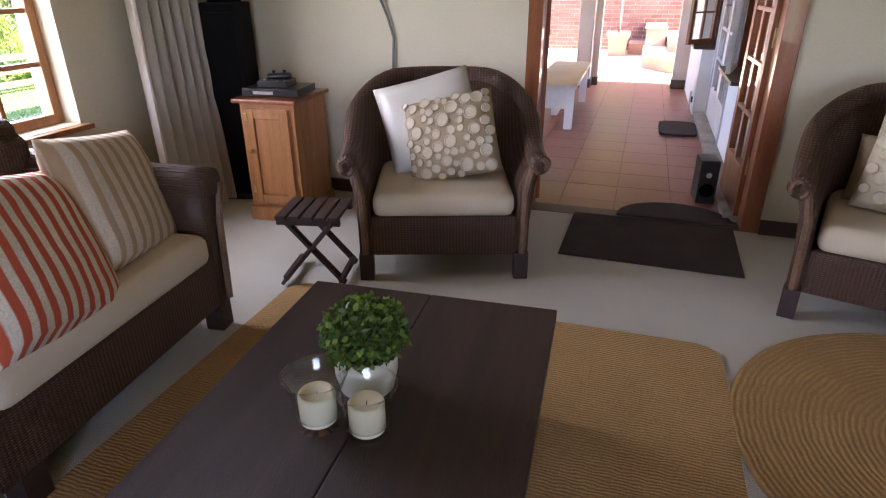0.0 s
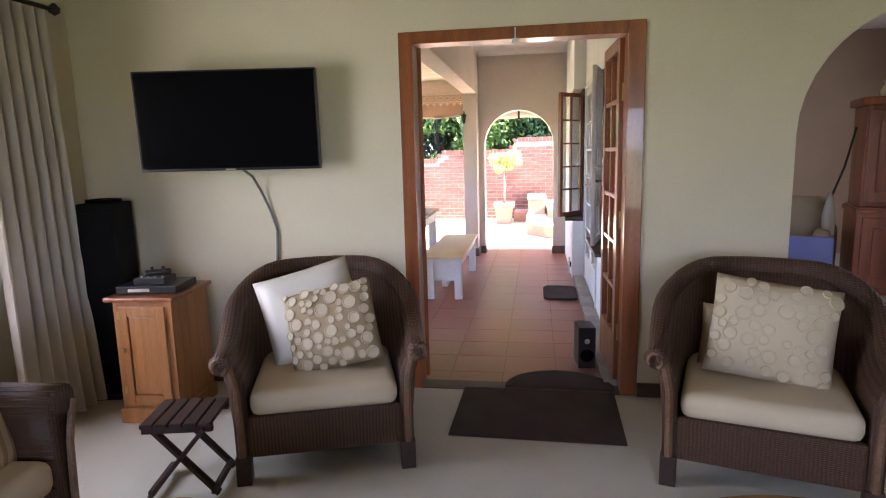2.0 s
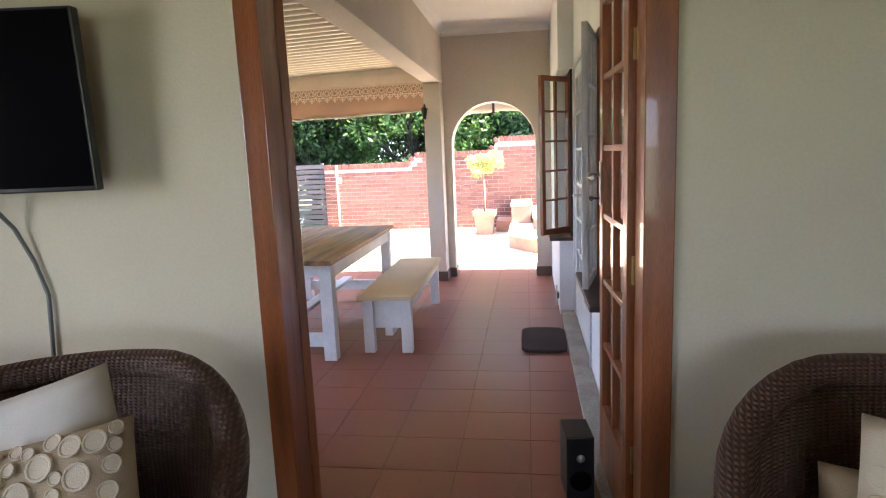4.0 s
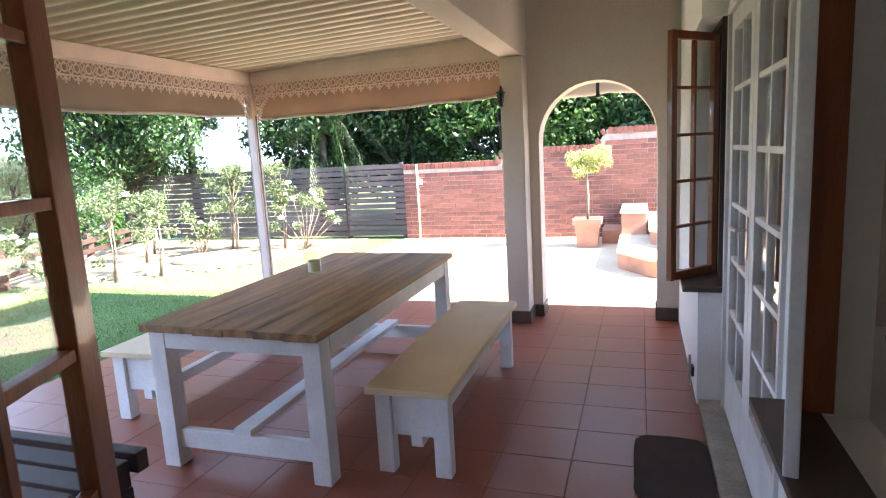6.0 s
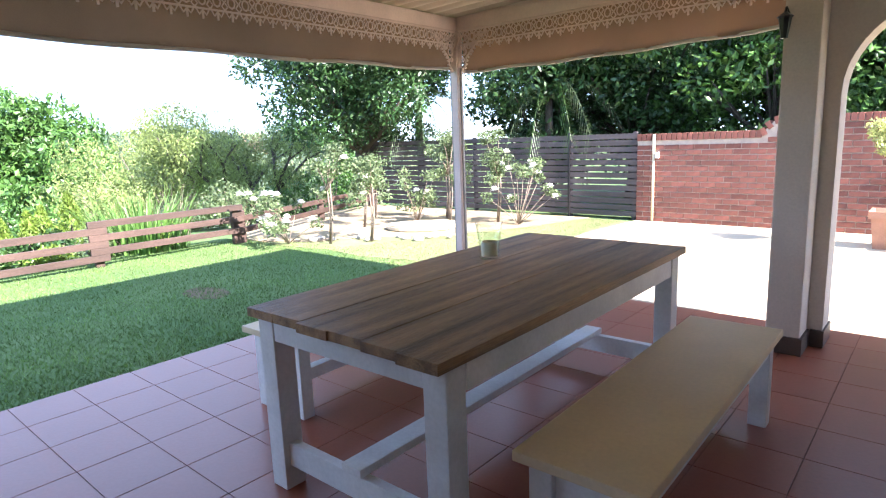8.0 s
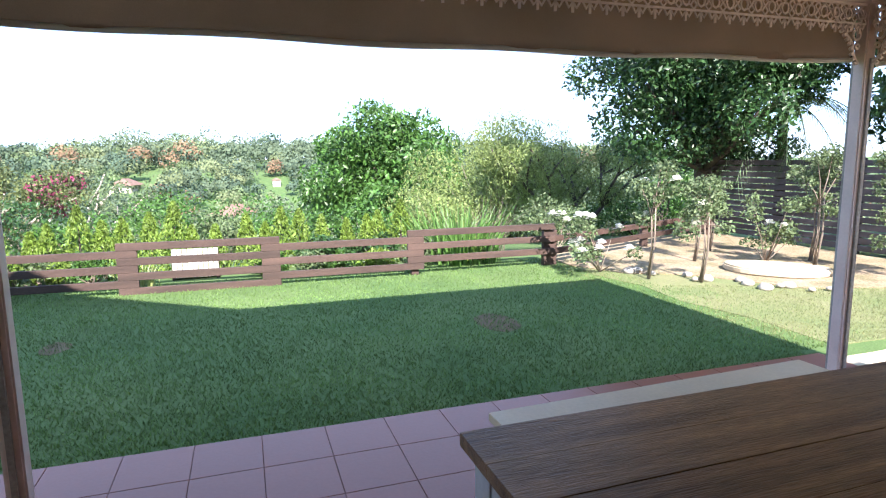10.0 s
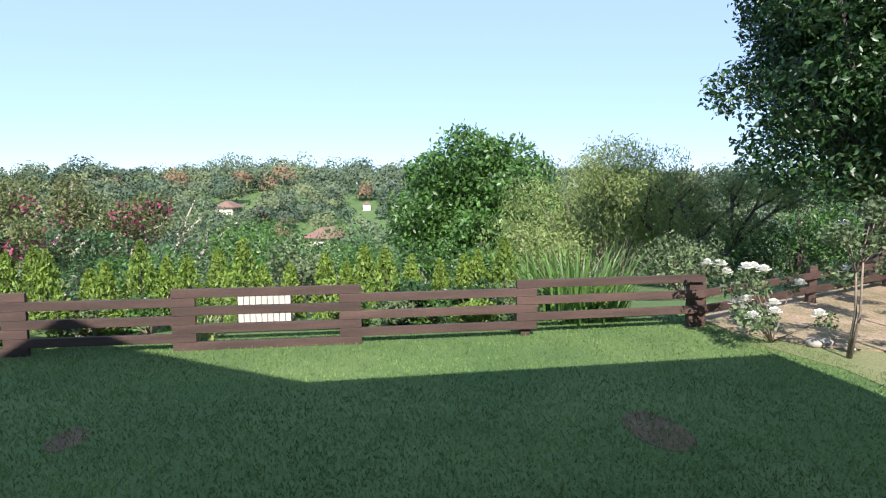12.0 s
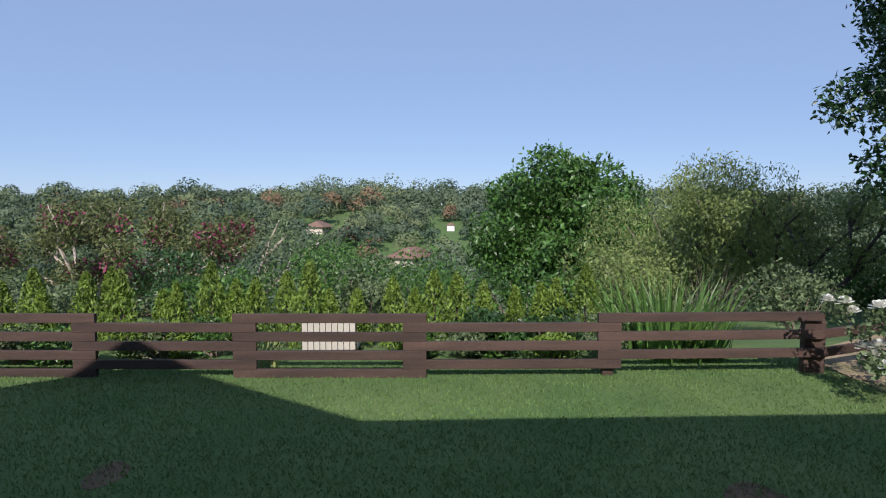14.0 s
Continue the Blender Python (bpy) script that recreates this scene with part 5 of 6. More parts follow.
slab()
for i in range(14):
    rr = random.Random(500 + i)
    bm = bmesh.new()
    bmesh.ops.create_icosphere(bm, subdivisions=2, radius=rr.uniform(0.04, 0.1))
    for v in bm.verts:
        v.co *= 1 + 0.25 * noise.noise(v.co * 12 + Vector((i, 0, 0)))
        v.co.z *= 0.6
    solid("bed_stone", bm, M_STONE, "rough stone on the flower bed's edge", "stone", pose(-7.3 + 2.2 * i / 14 + rr.uniform(-0.2, 0.2), 9.35 + 1.5 * i / 14 + rr.uniform(-0.15, 0.25), -0.05, 0, 0, rr.uniform(0, 360)), "stones along the bed", smooth=True)
for i, (x, y, r) in enumerate(((-5.55, 6.85, 0.32), (-6.1, 3.12, 0.19))):
    pts = [(r * math.cos(a) * (1 + 0.25 * noise.noise((math.cos(a), math.sin(a), i))), 0.6 * r * math.sin(a) * (1 + 0.25 * noise.noise((math.sin(a), i, 2)))) for a in (2 * math.pi * k / 24 for k in range(24))]
    structure("ground_bare_patch", moved(prism(pts, "z", 0, 0.012), Matrix.Translation((x, y, -0.095))), M_PATCH, "bare earth patch in the lawn", "soil")


def lawn_blades():
    """Short grass over the garden lawn, yellowed towards the flower bed."""
    rng = np.random.default_rng(77)
    n = 170000
    x = -3.74 - rng.uniform(0, 1, n) ** 1.25 * 4.9
    y = rng.uniform(-1.5, 13.4, n)
    keep = ~((y > 9.3) & (x < -5.0 - (13 - y) * 0.35)) & ~((y > 8.7) & (x > -3.95))
    x, y = x[keep], y[keep]
    dry = y + 0.25 * np.sin(x * 2.3) + rng.normal(scale=0.25, size=len(x)) > 9.1
    for material, label, pick in ((M_GRASS, "short clipped green lawn grass", ~dry), (M_DRYGRASS, "short yellowed lawn grass by the flower bed", dry)):
        px, py = x[pick], y[pick]
        n = len(px)
        a = rng.uniform(0, 2 * math.pi, n)
        h = rng.uniform(0.014, 0.034, n)
        w = 0.0045
        lx, ly = rng.normal(scale=0.5, size=(2, n)) * h
        z = np.full(n, -0.087)
        v = np.stack([np.stack([px - w * np.cos(a), py - w * np.sin(a), z], 1), np.stack([px + w * np.cos(a), py + w * np.sin(a), z], 1), np.stack([px + lx, py + ly, z + h], 1)], axis=1).reshape(-1, 3)
        me = bpy.data.meshes.new("grass")
        me.vertices.add(3 * n)
        me.vertices.foreach_set("co", v.astype(np.float32).ravel())
        me.loops.add(3 * n)
        me.loops.foreach_set("vertex_index", np.arange(3 * n, dtype=np.int32))
        me.polygons.add(n)
        me.polygons.foreach_set("loop_start", (np.arange(n) * 3).astype(np.int32))
        me.polygons.foreach_set("loop_total", np.full(n, 3, np.int32))
        me.update(calc_edges=True)
        me.materials.append(material)
        tagged(new("grass", me), label, "grass", "", "stuff")


lawn_blades()


# ---- far woods and houses ----
def far_woods():
    """Domed crowns of many leaf sprays that face outwards, over the valley and along the ridge."""
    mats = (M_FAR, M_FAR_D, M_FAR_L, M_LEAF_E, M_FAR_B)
    groups = [[] for _ in mats]
    rng = np.random.default_rng(5)

    def crown(x, y, r, tall, which, d):
        z = ground_z(x, y)
        lobes = [np.array((x, y, z + r * 0.6 * tall))]
        for _ in range(5):
            a, e = rng.uniform(0, 2 * math.pi), rng.uniform(-0.1, 1.2)
            lobes.append(np.array((x + 0.55 * r * math.cos(a) * math.cos(e), y + 0.55 * r * math.sin(a) * math.cos(e), z + r * tall * (0.40 + 0.55 * math.sin(e)))))
        k = 84 if d < 130 else 66
        for i, c in enumerate(lobes):
            u = rng.normal(size=(k, 3))
            u[:, 2] = np.abs(u[:, 2]) - 0.4
            u /= np.linalg.norm(u, axis=1)[:, None]
            rr = r * (0.62 if i == 0 else rng.uniform(0.32, 0.5))
            p = c + u * rr * rng.uniform(0.88, 1.08, (k, 1))
            groups[which].append((p, u, (0.23 + d * 0.0019) * (0.85 + 0.04 * r)))

    for _ in range(1450):
        d = 40 + 245 * rng.uniform() ** 0.7
        a = radians(rng.uniform(28, 140))
        x, y = -2 - d * math.sin(a), 5 + d * math.cos(a)
        if x > -36 and y < 25:
            continue
        if any(abs(x - hx) < 9 and abs(y - hy) < 6 for hx, hy in HOUSES) or any(hx < x < hx + 26 and abs(y - (5 + (hy - 5) * (x + 2) / (hx + 2))) < 5 for hx, hy in HOUSES):
            continue
        big = rng.uniform()
        r = rng.uniform(2.2, 4.4) * (0.75 + d / 320) * (1.6 if big < 0.14 else 1)
        crown(x, y, r, rng.uniform(0.8, 1.25), rng.choice(5, p=(0.46, 0.28, 0.14, 0.105, 0.015)), d)
    # taller trees along the ridge
    for i in range(90):
        s = -0.95 + 1.9 * i / 90 + rng.uniform(-0.015, 0.015)
        d = rng.uniform(225, 262)
        crown(-2.5 - d, 5 + s * d, rng.uniform(3.0, 6.0), rng.uniform(0.8, 1.3), rng.choice(2), d)
    # russet autumn crowns on the ridge
    for s, d, r in ((-0.245, 205, 7.2), (-0.09, 205, 7.6), (-0.15, 212, 5.6), (-0.34, 210, 5.5), (-0.40, 195, 6.0), (0.05, 190, 4.0)):
        crown(-2.5 - d, 5 + s * d, r, 1.15, 4, d)
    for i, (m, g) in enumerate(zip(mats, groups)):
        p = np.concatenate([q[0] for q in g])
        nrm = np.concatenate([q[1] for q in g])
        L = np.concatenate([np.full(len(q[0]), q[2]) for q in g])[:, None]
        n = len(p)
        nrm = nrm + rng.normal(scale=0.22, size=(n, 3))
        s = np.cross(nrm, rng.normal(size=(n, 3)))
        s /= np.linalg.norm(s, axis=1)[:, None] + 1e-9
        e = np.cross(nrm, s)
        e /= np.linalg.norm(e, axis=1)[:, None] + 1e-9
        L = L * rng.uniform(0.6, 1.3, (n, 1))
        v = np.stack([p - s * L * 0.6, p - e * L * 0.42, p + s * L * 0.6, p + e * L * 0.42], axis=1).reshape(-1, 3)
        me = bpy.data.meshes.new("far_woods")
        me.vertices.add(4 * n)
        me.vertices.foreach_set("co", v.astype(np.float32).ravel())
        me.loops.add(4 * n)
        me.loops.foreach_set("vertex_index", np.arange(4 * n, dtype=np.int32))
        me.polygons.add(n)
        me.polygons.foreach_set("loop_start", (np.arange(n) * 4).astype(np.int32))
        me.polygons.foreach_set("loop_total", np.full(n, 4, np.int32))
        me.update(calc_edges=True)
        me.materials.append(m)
        tagged(new("far_woods", me), "woodland on the far side of the valley, haze in most leaf colours", "woods", "", "stuff")


HOUSES = ((-178, -25), (-135.4, 2.8), (-217, 96), (-178, 13.6))
far_woods()


def far_house(x, y, z, w, d, h, rz, wall_mat):
    t = thing("far_house", "distant house with a brown hipped roof", "house", pose(x, y, z, 0, 0, rz))
    part("wall", box(-w / 2, w / 2, -d / 2, d / 2, -2.5, h), wall_mat, t)
    bm = bmesh.new()
    o = 0.09 * w
    vs = [bm.verts.new(p) for p in ((-w / 2 - o, -d / 2 - o, h), (w / 2 + o, -d / 2 - o, h), (w / 2 + o, d / 2 + o, h), (-w / 2 - o, d / 2 + o, h), (-w / 4, 0, h + d * 0.36), (w / 4, 0, h + d * 0.36))]
    for f in ((0, 1, 5, 4), (1, 2, 5), (2, 3, 4, 5), (3, 0, 4), (3, 2, 1, 0)):
        bm.faces.new([vs[i] for i in f])
    part("roof", bm, M_ROOFTILE, t)
    for k in (-0.3, 0.0, 0.3):
        part("window", box(w * k - 0.7, w * k + 0.7, -d / 2 - 0.05, -d / 2 - 0.005, h * 0.35, h * 0.8), M_BLACK, t)


for (hx, hy), w, rz, mt in zip(HOUSES, (8, 9.5, 6, 3.5), (80, 60, 70, 88), (M_EXT, M_EXT, M_WHITEWALL, M_WHITEWALL)):
    far_house(hx, hy, ground_z(hx, hy), w, w * 0.62, 1.45, rz + 90, mt)


# ---- potted tree, steps ----
def potted_tree():
    t = thing("potted_tree", "clipped yellow-green standard tree in a square terracotta pot", "potted plant", pose(-0.30, 12.52, -0.075))
    bm = bmesh.new()
    q = [(0.155, 0.0), (0.19, 0.36), (0.215, 0.36), (0.22, 0.445), (0.19, 0.445), (0.176, 0.385)]
    rings = [[bm.verts.new((s * r, u * r, z)) for s, u in ((-1, -1), (1, -1), (1, 1), (-1, 1))] for r, z in q]
    for a, b in zip(rings, rings[1:]):
        for k in range(4):
            bm.faces.new((a[k], a[(k + 1) % 4], b[(k + 1) % 4], b[k]))
    bm.faces.new(rings[0][::-1])
    bm.faces.new(rings[-1])
    part("pot", bm, M_TERRA, t, "square terracotta planter")
    part("soil", box(-0.174, 0.174, -0.174, 0.174, 0.375, 0.40), M_BARK_D, t)
    part("trunk", tube([(0, 0, 0.385), (0.01, 0, 0.8), (-0.01, 0.01, 1.15), (0, 0, 1.4)], [0.022, 0.019, 0.017, 0.01], 8), M_BARK, t, smooth=True)
    rng = np.random.default_rng(15)
    cs = [np.array((rng.normal() * 0.14, rng.normal() * 0.14, 1.36 + rng.normal() * 0.085)) for _ in range(20)]
    ob = new("crown", leaf_mesh("crown", clump_points(cs, [0.13] * 20, 3200, rng, 0.3), 0.045, 15, M_LEAF_Y, 2.2))
    ob.parent = t


potted_tree()


def terrace_steps():
    t = thing("terrace_steps", "curved terracotta-tiled garden steps against the wall", "steps")
    part("low_step", prism([(0.22, 13.5), (0.22, 10.75), (0.62, 10.2), (4.4, 9.9), (4.4, 13.5)], "z", -0.075, 0.12), M_TERRA, t)
    part("low_tread", prism([(0.20, 13.5), (0.20, 10.74), (0.61, 10.17), (4.4, 9.87), (4.4, 13.5)], "z", 0.121, 0.15), M_PAVE, t, "pale tread")
    part("high_step", prism([(0.62, 13.5), (0.62, 11.3), (0.95, 10.85), (4.4, 10.6), (4.4, 13.5)], "z", 0.151, 0.32), M_TERRA, t)
    part("high_tread", prism([(0.60, 13.5), (0.60, 11.29), (0.94, 10.82), (4.4, 10.57), (4.4, 13.5)], "z", 0.321, 0.35), M_PAVE, t, "pale tread")
    part("side_block", box(0.22, 0.58, 12.2, 13.5, 0.151, 0.46, 0.01), M_TERRA, t)
    part("side_cap", box(0.20, 0.60, 12.18, 13.5, 0.461, 0.49, 0.006), M_PAVE, t, "pale cap")
    part("curb", box(-0.1, 0.2, 12.75, 13.5, -0.075, 0.14, 0.01), M_TERRA, t)


terrace_steps()


# ---- living room ----
OFF = ROOM


def pillow_bm(w, h, t, n=14, pinch=0.07):
    bm = bmesh.new()
    sides = []
    for s in (1, -1):
        g = []
        for i in range(n + 1):
            row = []
            for j in range(n + 1):
                u, v = -1 + 2 * i / n, -1 + 2 * j / n
                e = max(0.0, (1 - u ** 4) * (1 - v ** 4)) ** 0.5
                k = 1 - pinch * (u * u * (1 - v * v) * 0 + (1 - abs(v)) * 0.0) - pinch * (1 - v * v) * abs(u) ** 3 * 0.5
                k2 = 1 - pinch * (1 - u * u) * abs(v) ** 3 * 0.5
                wr = 0.006 * noise.noise((u * 3, v * 3, s * 2 + w)) * e
                row.append(bm.verts.new((u * w / 2 * k, s * (t / 2 * e + wr) , v * h / 2 * k2)))
            g.append(row)
        for a, b in zip(g, g[1:]):
            for j in range(n):
                f = (a[j], b[j], b[j + 1], a[j + 1])
                bm.faces.new(f if s < 0 else f[::-1])
        sides.append(g)
    bmesh.ops.remove_doubles(bm, verts=bm.verts[:], dist=0.0008)
    return bm


def scatter_pillow(name, w, h, t, material, label, m, piping=None):
    ob = solid(name, pillow_bm(w, h, t), material, label, "cushion", m, smooth=True)
    return ob


def disc_pillow(w, h, t, cloth, disc, label, m, seed, rmin, rmax, tries, proud=0.006):
    rig = thing("scatter_cushion", label, "cushion", m)
    part("cover", pillow_bm(w, h, t), cloth, rig, smooth=True)
    rng = random.Random(seed)
    placed = []
    for _ in range(tries):
        r = rng.uniform(rmin, rmax)
        x, z = rng.uniform(-w / 2 + r, w / 2 - r), rng.uniform(-h / 2 + r, h / 2 - r)
        if all(math.hypot(x - a, z - b) > (r + c) * 0.95 for a, b, c in placed):
            placed.append((x, z, r))
    for x, z, r in placed:
        u, v = x / (w / 2), z / (h / 2)
        y = -t / 2 * max(0.0, (1 - u ** 4) * (1 - v ** 4)) ** 0.5
        slope_x = math.atan2(t * 0.5 * 2 * u ** 3, w / 2) * 1.1
        slope_z = math.atan2(t * 0.5 * 2 * v ** 3, h / 2) * 1.1
        bm = lathe([(0, proud * 0.55), (r * 0.72, proud * 0.6), (r * 0.82, proud), (r * 0.96, proud), (r, proud * 0.5), (r, -0.006), (0, -0.006)], 14)
        part("felt_disc", moved(bm, Matrix.Translation((x, y - 0.001, z)) @ Matrix.Rotation(slope_x, 4, "Z") @ Matrix.Rotation(-slope_z, 4, "X") @ Matrix.Rotation(radians(90), 4, "X")), disc, rig, smooth=False)
    return rig


def u_path(hw, front, back_y, n=22):
    """A tub-chair plan: two straight arms joined by a round back."""
    pts = [(-hw, front + (back_y - front) * i / 6) for i in range(6)]
    for i in range(n + 1):
        a = math.pi * (1 - i / n)
        pts.append((hw * math.cos(a), back_y + hw * 0.82 * math.sin(a)))
    pts += [(hw, back_y - (back_y - front) * i / 6) for i in range(1, 7)]
    nr = []
    for i in range(len(pts)):
        a, b = pts[max(i - 1, 0)], pts[min(i + 1, len(pts) - 1)]
        dx, dy = b[0] - a[0], b[1] - a[1]
        q = math.hypot(dx, dy)
        nr.append((-dy / q, dx / q))
    return pts, nr


def wicker_chair(m, label):
    t = thing("wicker_armchair", label, "armchair", m, "wicker armchairs")
    hw, front, back_y = 0.375, -0.36, 0.06
    pts, nr = u_path(hw, front, back_y)
    lens = [0.0]
    for a, b in zip(pts, pts[1:]):
        lens.append(lens[-1] + math.hypot(b[0] - a[0], b[1] - a[1]))
    tot = lens[-1]

    def top(i):
        u = lens[i] / tot
        k = rise((min(u, 1 - u) - 0.10) / 0.30)
        return 0.585 + 0.275 * k

    def flare(i):
        return 0.035 + 0.02 * rise((min(lens[i], tot - lens[i])) / 0.4)
    part("shell", sweep([(x, y, 0) for x, y in pts], nr, lambda i: [(-0.028, 0.13), (0.028, 0.13), (0.030, 0.30), (0.034 + flare(i) * 0.3, 0.30 + (top(i) - 0.3) * 0.6), (0.04 + flare(i), top(i)), (-0.01 + flare(i), top(i) + 0.005), (-0.022, 0.30 + (top(i) - 0.3) * 0.6), (-0.028, 0.30)]), M_RATTAN, t, smooth=True)
    rim = [(p[0] + n[0] * (flare(i) + 0.022), p[1] + n[1] * (flare(i) + 0.022), top(i)) for i, (p, n) in enumerate(zip(pts, nr))]
    first, last = rim[0], rim[-1]
    rim = [(first[0] - 0.012, first[1] - 0.03, first[2] - 0.008)] + rim + [(last[0] + 0.012, last[1] - 0.03, last[2] - 0.008)]
    part("rolled_rim", tube(rim, [0.046] + [0.048] * (len(rim) - 2) + [0.046], 12), M_RATTAN, t, smooth=True)
    for s in (-1, 1):
        scroll = [(s * (hw + 0.062 + 0.03 * math.cos(a)), front - 0.034, 0.578 + 0.034 * math.sin(a)) for a in [k * math.pi / 5 for k in range(-1, 8)]]
        part("arm_scroll", tube(scroll, 0.012, 6), M_RATTAN_L, t, "pale cane scroll")
        part("arm_edge", tube([(s * (hw + 0.03), front - 0.006, 0.56), (s * (hw + 0.005), front - 0.008, 0.44), (s * hw, front - 0.006, 0.14)], 0.017, 6), M_RATTAN_L, t, "cane edge binding")
    part("front_panel", box(-hw + 0.03, hw - 0.03, front - 0.005, front + 0.03, 0.13, 0.325, 0.012), M_RATTAN, t)
    part("seat_base", box(-hw + 0.03, hw - 0.03, front + 0.03, back_y + 0.2, 0.22, 0.31), M_RATTAN, t)
    for sx in (-1, 1):
        for y in (front + 0.02, back_y + 0.17):
            k = 0.0 if y < 0 else 0.12
            part("leg", box(sx * (hw - k) - 0.034, sx * (hw - k) + 0.034, y - 0.034, y + 0.034, 0, 0.14, 0.005), M_DARKWOOD, t)
    cush = box(-hw + 0.04, hw - 0.04, front - 0.002, back_y + 0.2, 0.315, 0.435)
    bmesh.ops.bevel(cush, geom=cush.edges[:], offset=0.045, segments=4, profile=0.5, affect="EDGES")
    part("seat_cushion", cush, M_CUSHION, t, "plump cream cotton cushion", smooth=True)
    return t


C1 = pose(-0.68, 2.55, 0, 0, 0, 18.5)
C2 = pose(1.42, 2.55, 0, 0, 0, -16)
chair = wicker_chair(C1, "dark woven cane tub armchair with cream seat cushion")
copy_thing(chair, shifted(C2))
scatter_pillow("scatter_cushion", 0.50, 0.46, 0.15, M_SATIN, "plain ivory satin cushion leaning in the armchair", C1 @ pose(-0.06, 0.10, 0.68, -24, -14, 4))
disc_pillow(0.46, 0.42, 0.14, M_BEIGE, M_FELT, "beige cushion covered in appliqued round felt discs", C1 @ pose(0.045, -0.04, 0.625, -24, -12, -8), 4, 0.017, 0.036, 7000)
disc_pillow(0.52, 0.46, 0.15, M_CUSHION, M_CUSHION, "ivory cushion with tone-on-tone stitched rounds", C2 @ pose(0.02, 0.0, 0.64, -20, 7, 2), 8, 0.02, 0.034, 260, 0.003)
scatter_pillow("scatter_cushion", 0.44, 0.30, 0.12, M_BEIGE, "flat beige cushion tucked behind the ivory one", C2 @ pose(-0.06, 0.12, 0.56, -22, 3, 0))


def sofa():
    # local: front -y, length along x
    m = pose(-1.213, 0.494, 0, 0, 0, 95)
    t = thing("wicker_sofa", "dark woven cane sofa with long cream seat cushions", "sofa", m)
    hw, d = 1.02, 0.84
    part("front_panel", box(-hw, hw, 0.0, 0.04, 0.12, 0.33, 0.012), M_RATTAN, t)
    part("seat_base", box(-hw, hw, 0.04, d, 0.2, 0.32), M_RATTAN, t)
    back = sweep([(-hw + 2 * hw * i / 16, d - 0.02, 0) for i in range(17)], [(0, 1)] * 17, [(-0.04, 0.13), (0.03, 0.13), (0.06, 0.78), (0.0, 0.80), (-0.05, 0.76)])
    part("backrest", back, M_RATTAN, t, smooth=True)
    part("back_rim", tube([(-hw + 2 * hw * i / 16, d + 0.02, 0.80 + 0.02 * math.sin(math.pi * i / 16)) for i in range(17)], 0.05, 10), M_RATTAN, t, smooth=True)
    for s in (-1, 1):
        sec = [(-0.03, 0.12), (0.03, 0.12), (0.045, 0.45), (0.085, 0.60), (0.07, 0.67), (0.0, 0.685), (-0.045, 0.62), (-0.035, 0.45)]
        part("arm", sweep([(s * hw, 0.0 + d * i / 10, 0.03 * (i / 10) ** 2) for i in range(11)], [(s, 0)] * 11, sec), M_RATTAN, t, smooth=True)
        part("arm_roll", tube([(s * (hw + 0.035), -0.012 + d * i / 10, 0.635 + 0.03 * (i / 10) ** 2) for i in range(11)], 0.056, 12), M_RATTAN, t, smooth=True)
        part("arm_edge", tube([(s * (hw + 0.08), -0.01, 0.62), (s * (hw + 0.045), -0.008, 0.47), (s * (hw + 0.03), -0.006, 0.13)], 0.015, 6), M_RATTAN_L, t, "cane edge binding")
        for y in (0.04, d - 0.05):
            part("leg", box(s * hw - 0.04, s * hw + 0.04, y - 0.04, y + 0.04, 0, 0.13, 0.006), M_DARKWOOD, t)
    part("leg", box(0.02, 0.10, 0.0, 0.08, 0, 0.13, 0.006), M_DARKWOOD, t)
    for x0, x1 in ((-hw + 0.045, 0.02), (0.024, hw - 0.045)):
        c = box(x0, x1, -0.02, d - 0.09, 0.325, 0.455)
        bmesh.ops.bevel(c, geom=c.edges[:], offset=0.045, segments=4, profile=0.5, affect="EDGES")
        part("seat_cushion", c, M_CUSHION, t, "long cream cotton cushion", smooth=True)
    return m


S = sofa()
scatter_pillow("scatter_cushion", 0.54, 0.47, 0.16, M_TAN_STRIPE, "beige and tan striped cushion on the sofa", S @ pose(0.79, 0.20, 0.645, -19, 10, 12))
scatter_pillow("scatter_cushion", 0.56, 0.50, 0.17, M_RED_STRIPE, "red and cream striped cushion on the sofa", S @ pose(0.32, 0.10, 0.64, -24, 14, 12))


def coffee_table():
    m = pose(-0.29, 0.62, 0, 0, 0, 3.2)
    t = thing("coffee_table", "low dark-stained planked coffee table", "coffee table", m)
    w, l, h = 0.82, 1.46, 0.40
    for i in range(2):
        part("plank", box(-w / 2 + w / 2 * i + 0.001, -w / 2 + w / 2 * (i + 1) - 0.0015, -l / 2, l / 2, h - 0.045, h, 0.004), M_DARKWOOD, t)
    part("apron", box(-w / 2 + 0.05, w / 2 - 0.05, -l / 2 + 0.05, l / 2 - 0.05, h - 0.12, h - 0.046), M_DARKWOOD, t)
    for sx in (-1, 1):
        for sy in (-1, 1):
            part("leg", box(sx * (w / 2 - 0.085) - 0.05, sx * (w / 2 - 0.085) + 0.05, sy * (l / 2 - 0.085) - 0.05, sy * (l / 2 - 0.085) + 0.05, 0.02, h - 0.121, 0.004), M_DARKWOOD, t)


coffee_table()
hurricane(-0.378, 0.68, 0.40, 0.064, 0.14, 0.085)
hurricane(-0.256, 0.685, 0.40, 0.062, 0.135, 0.085)


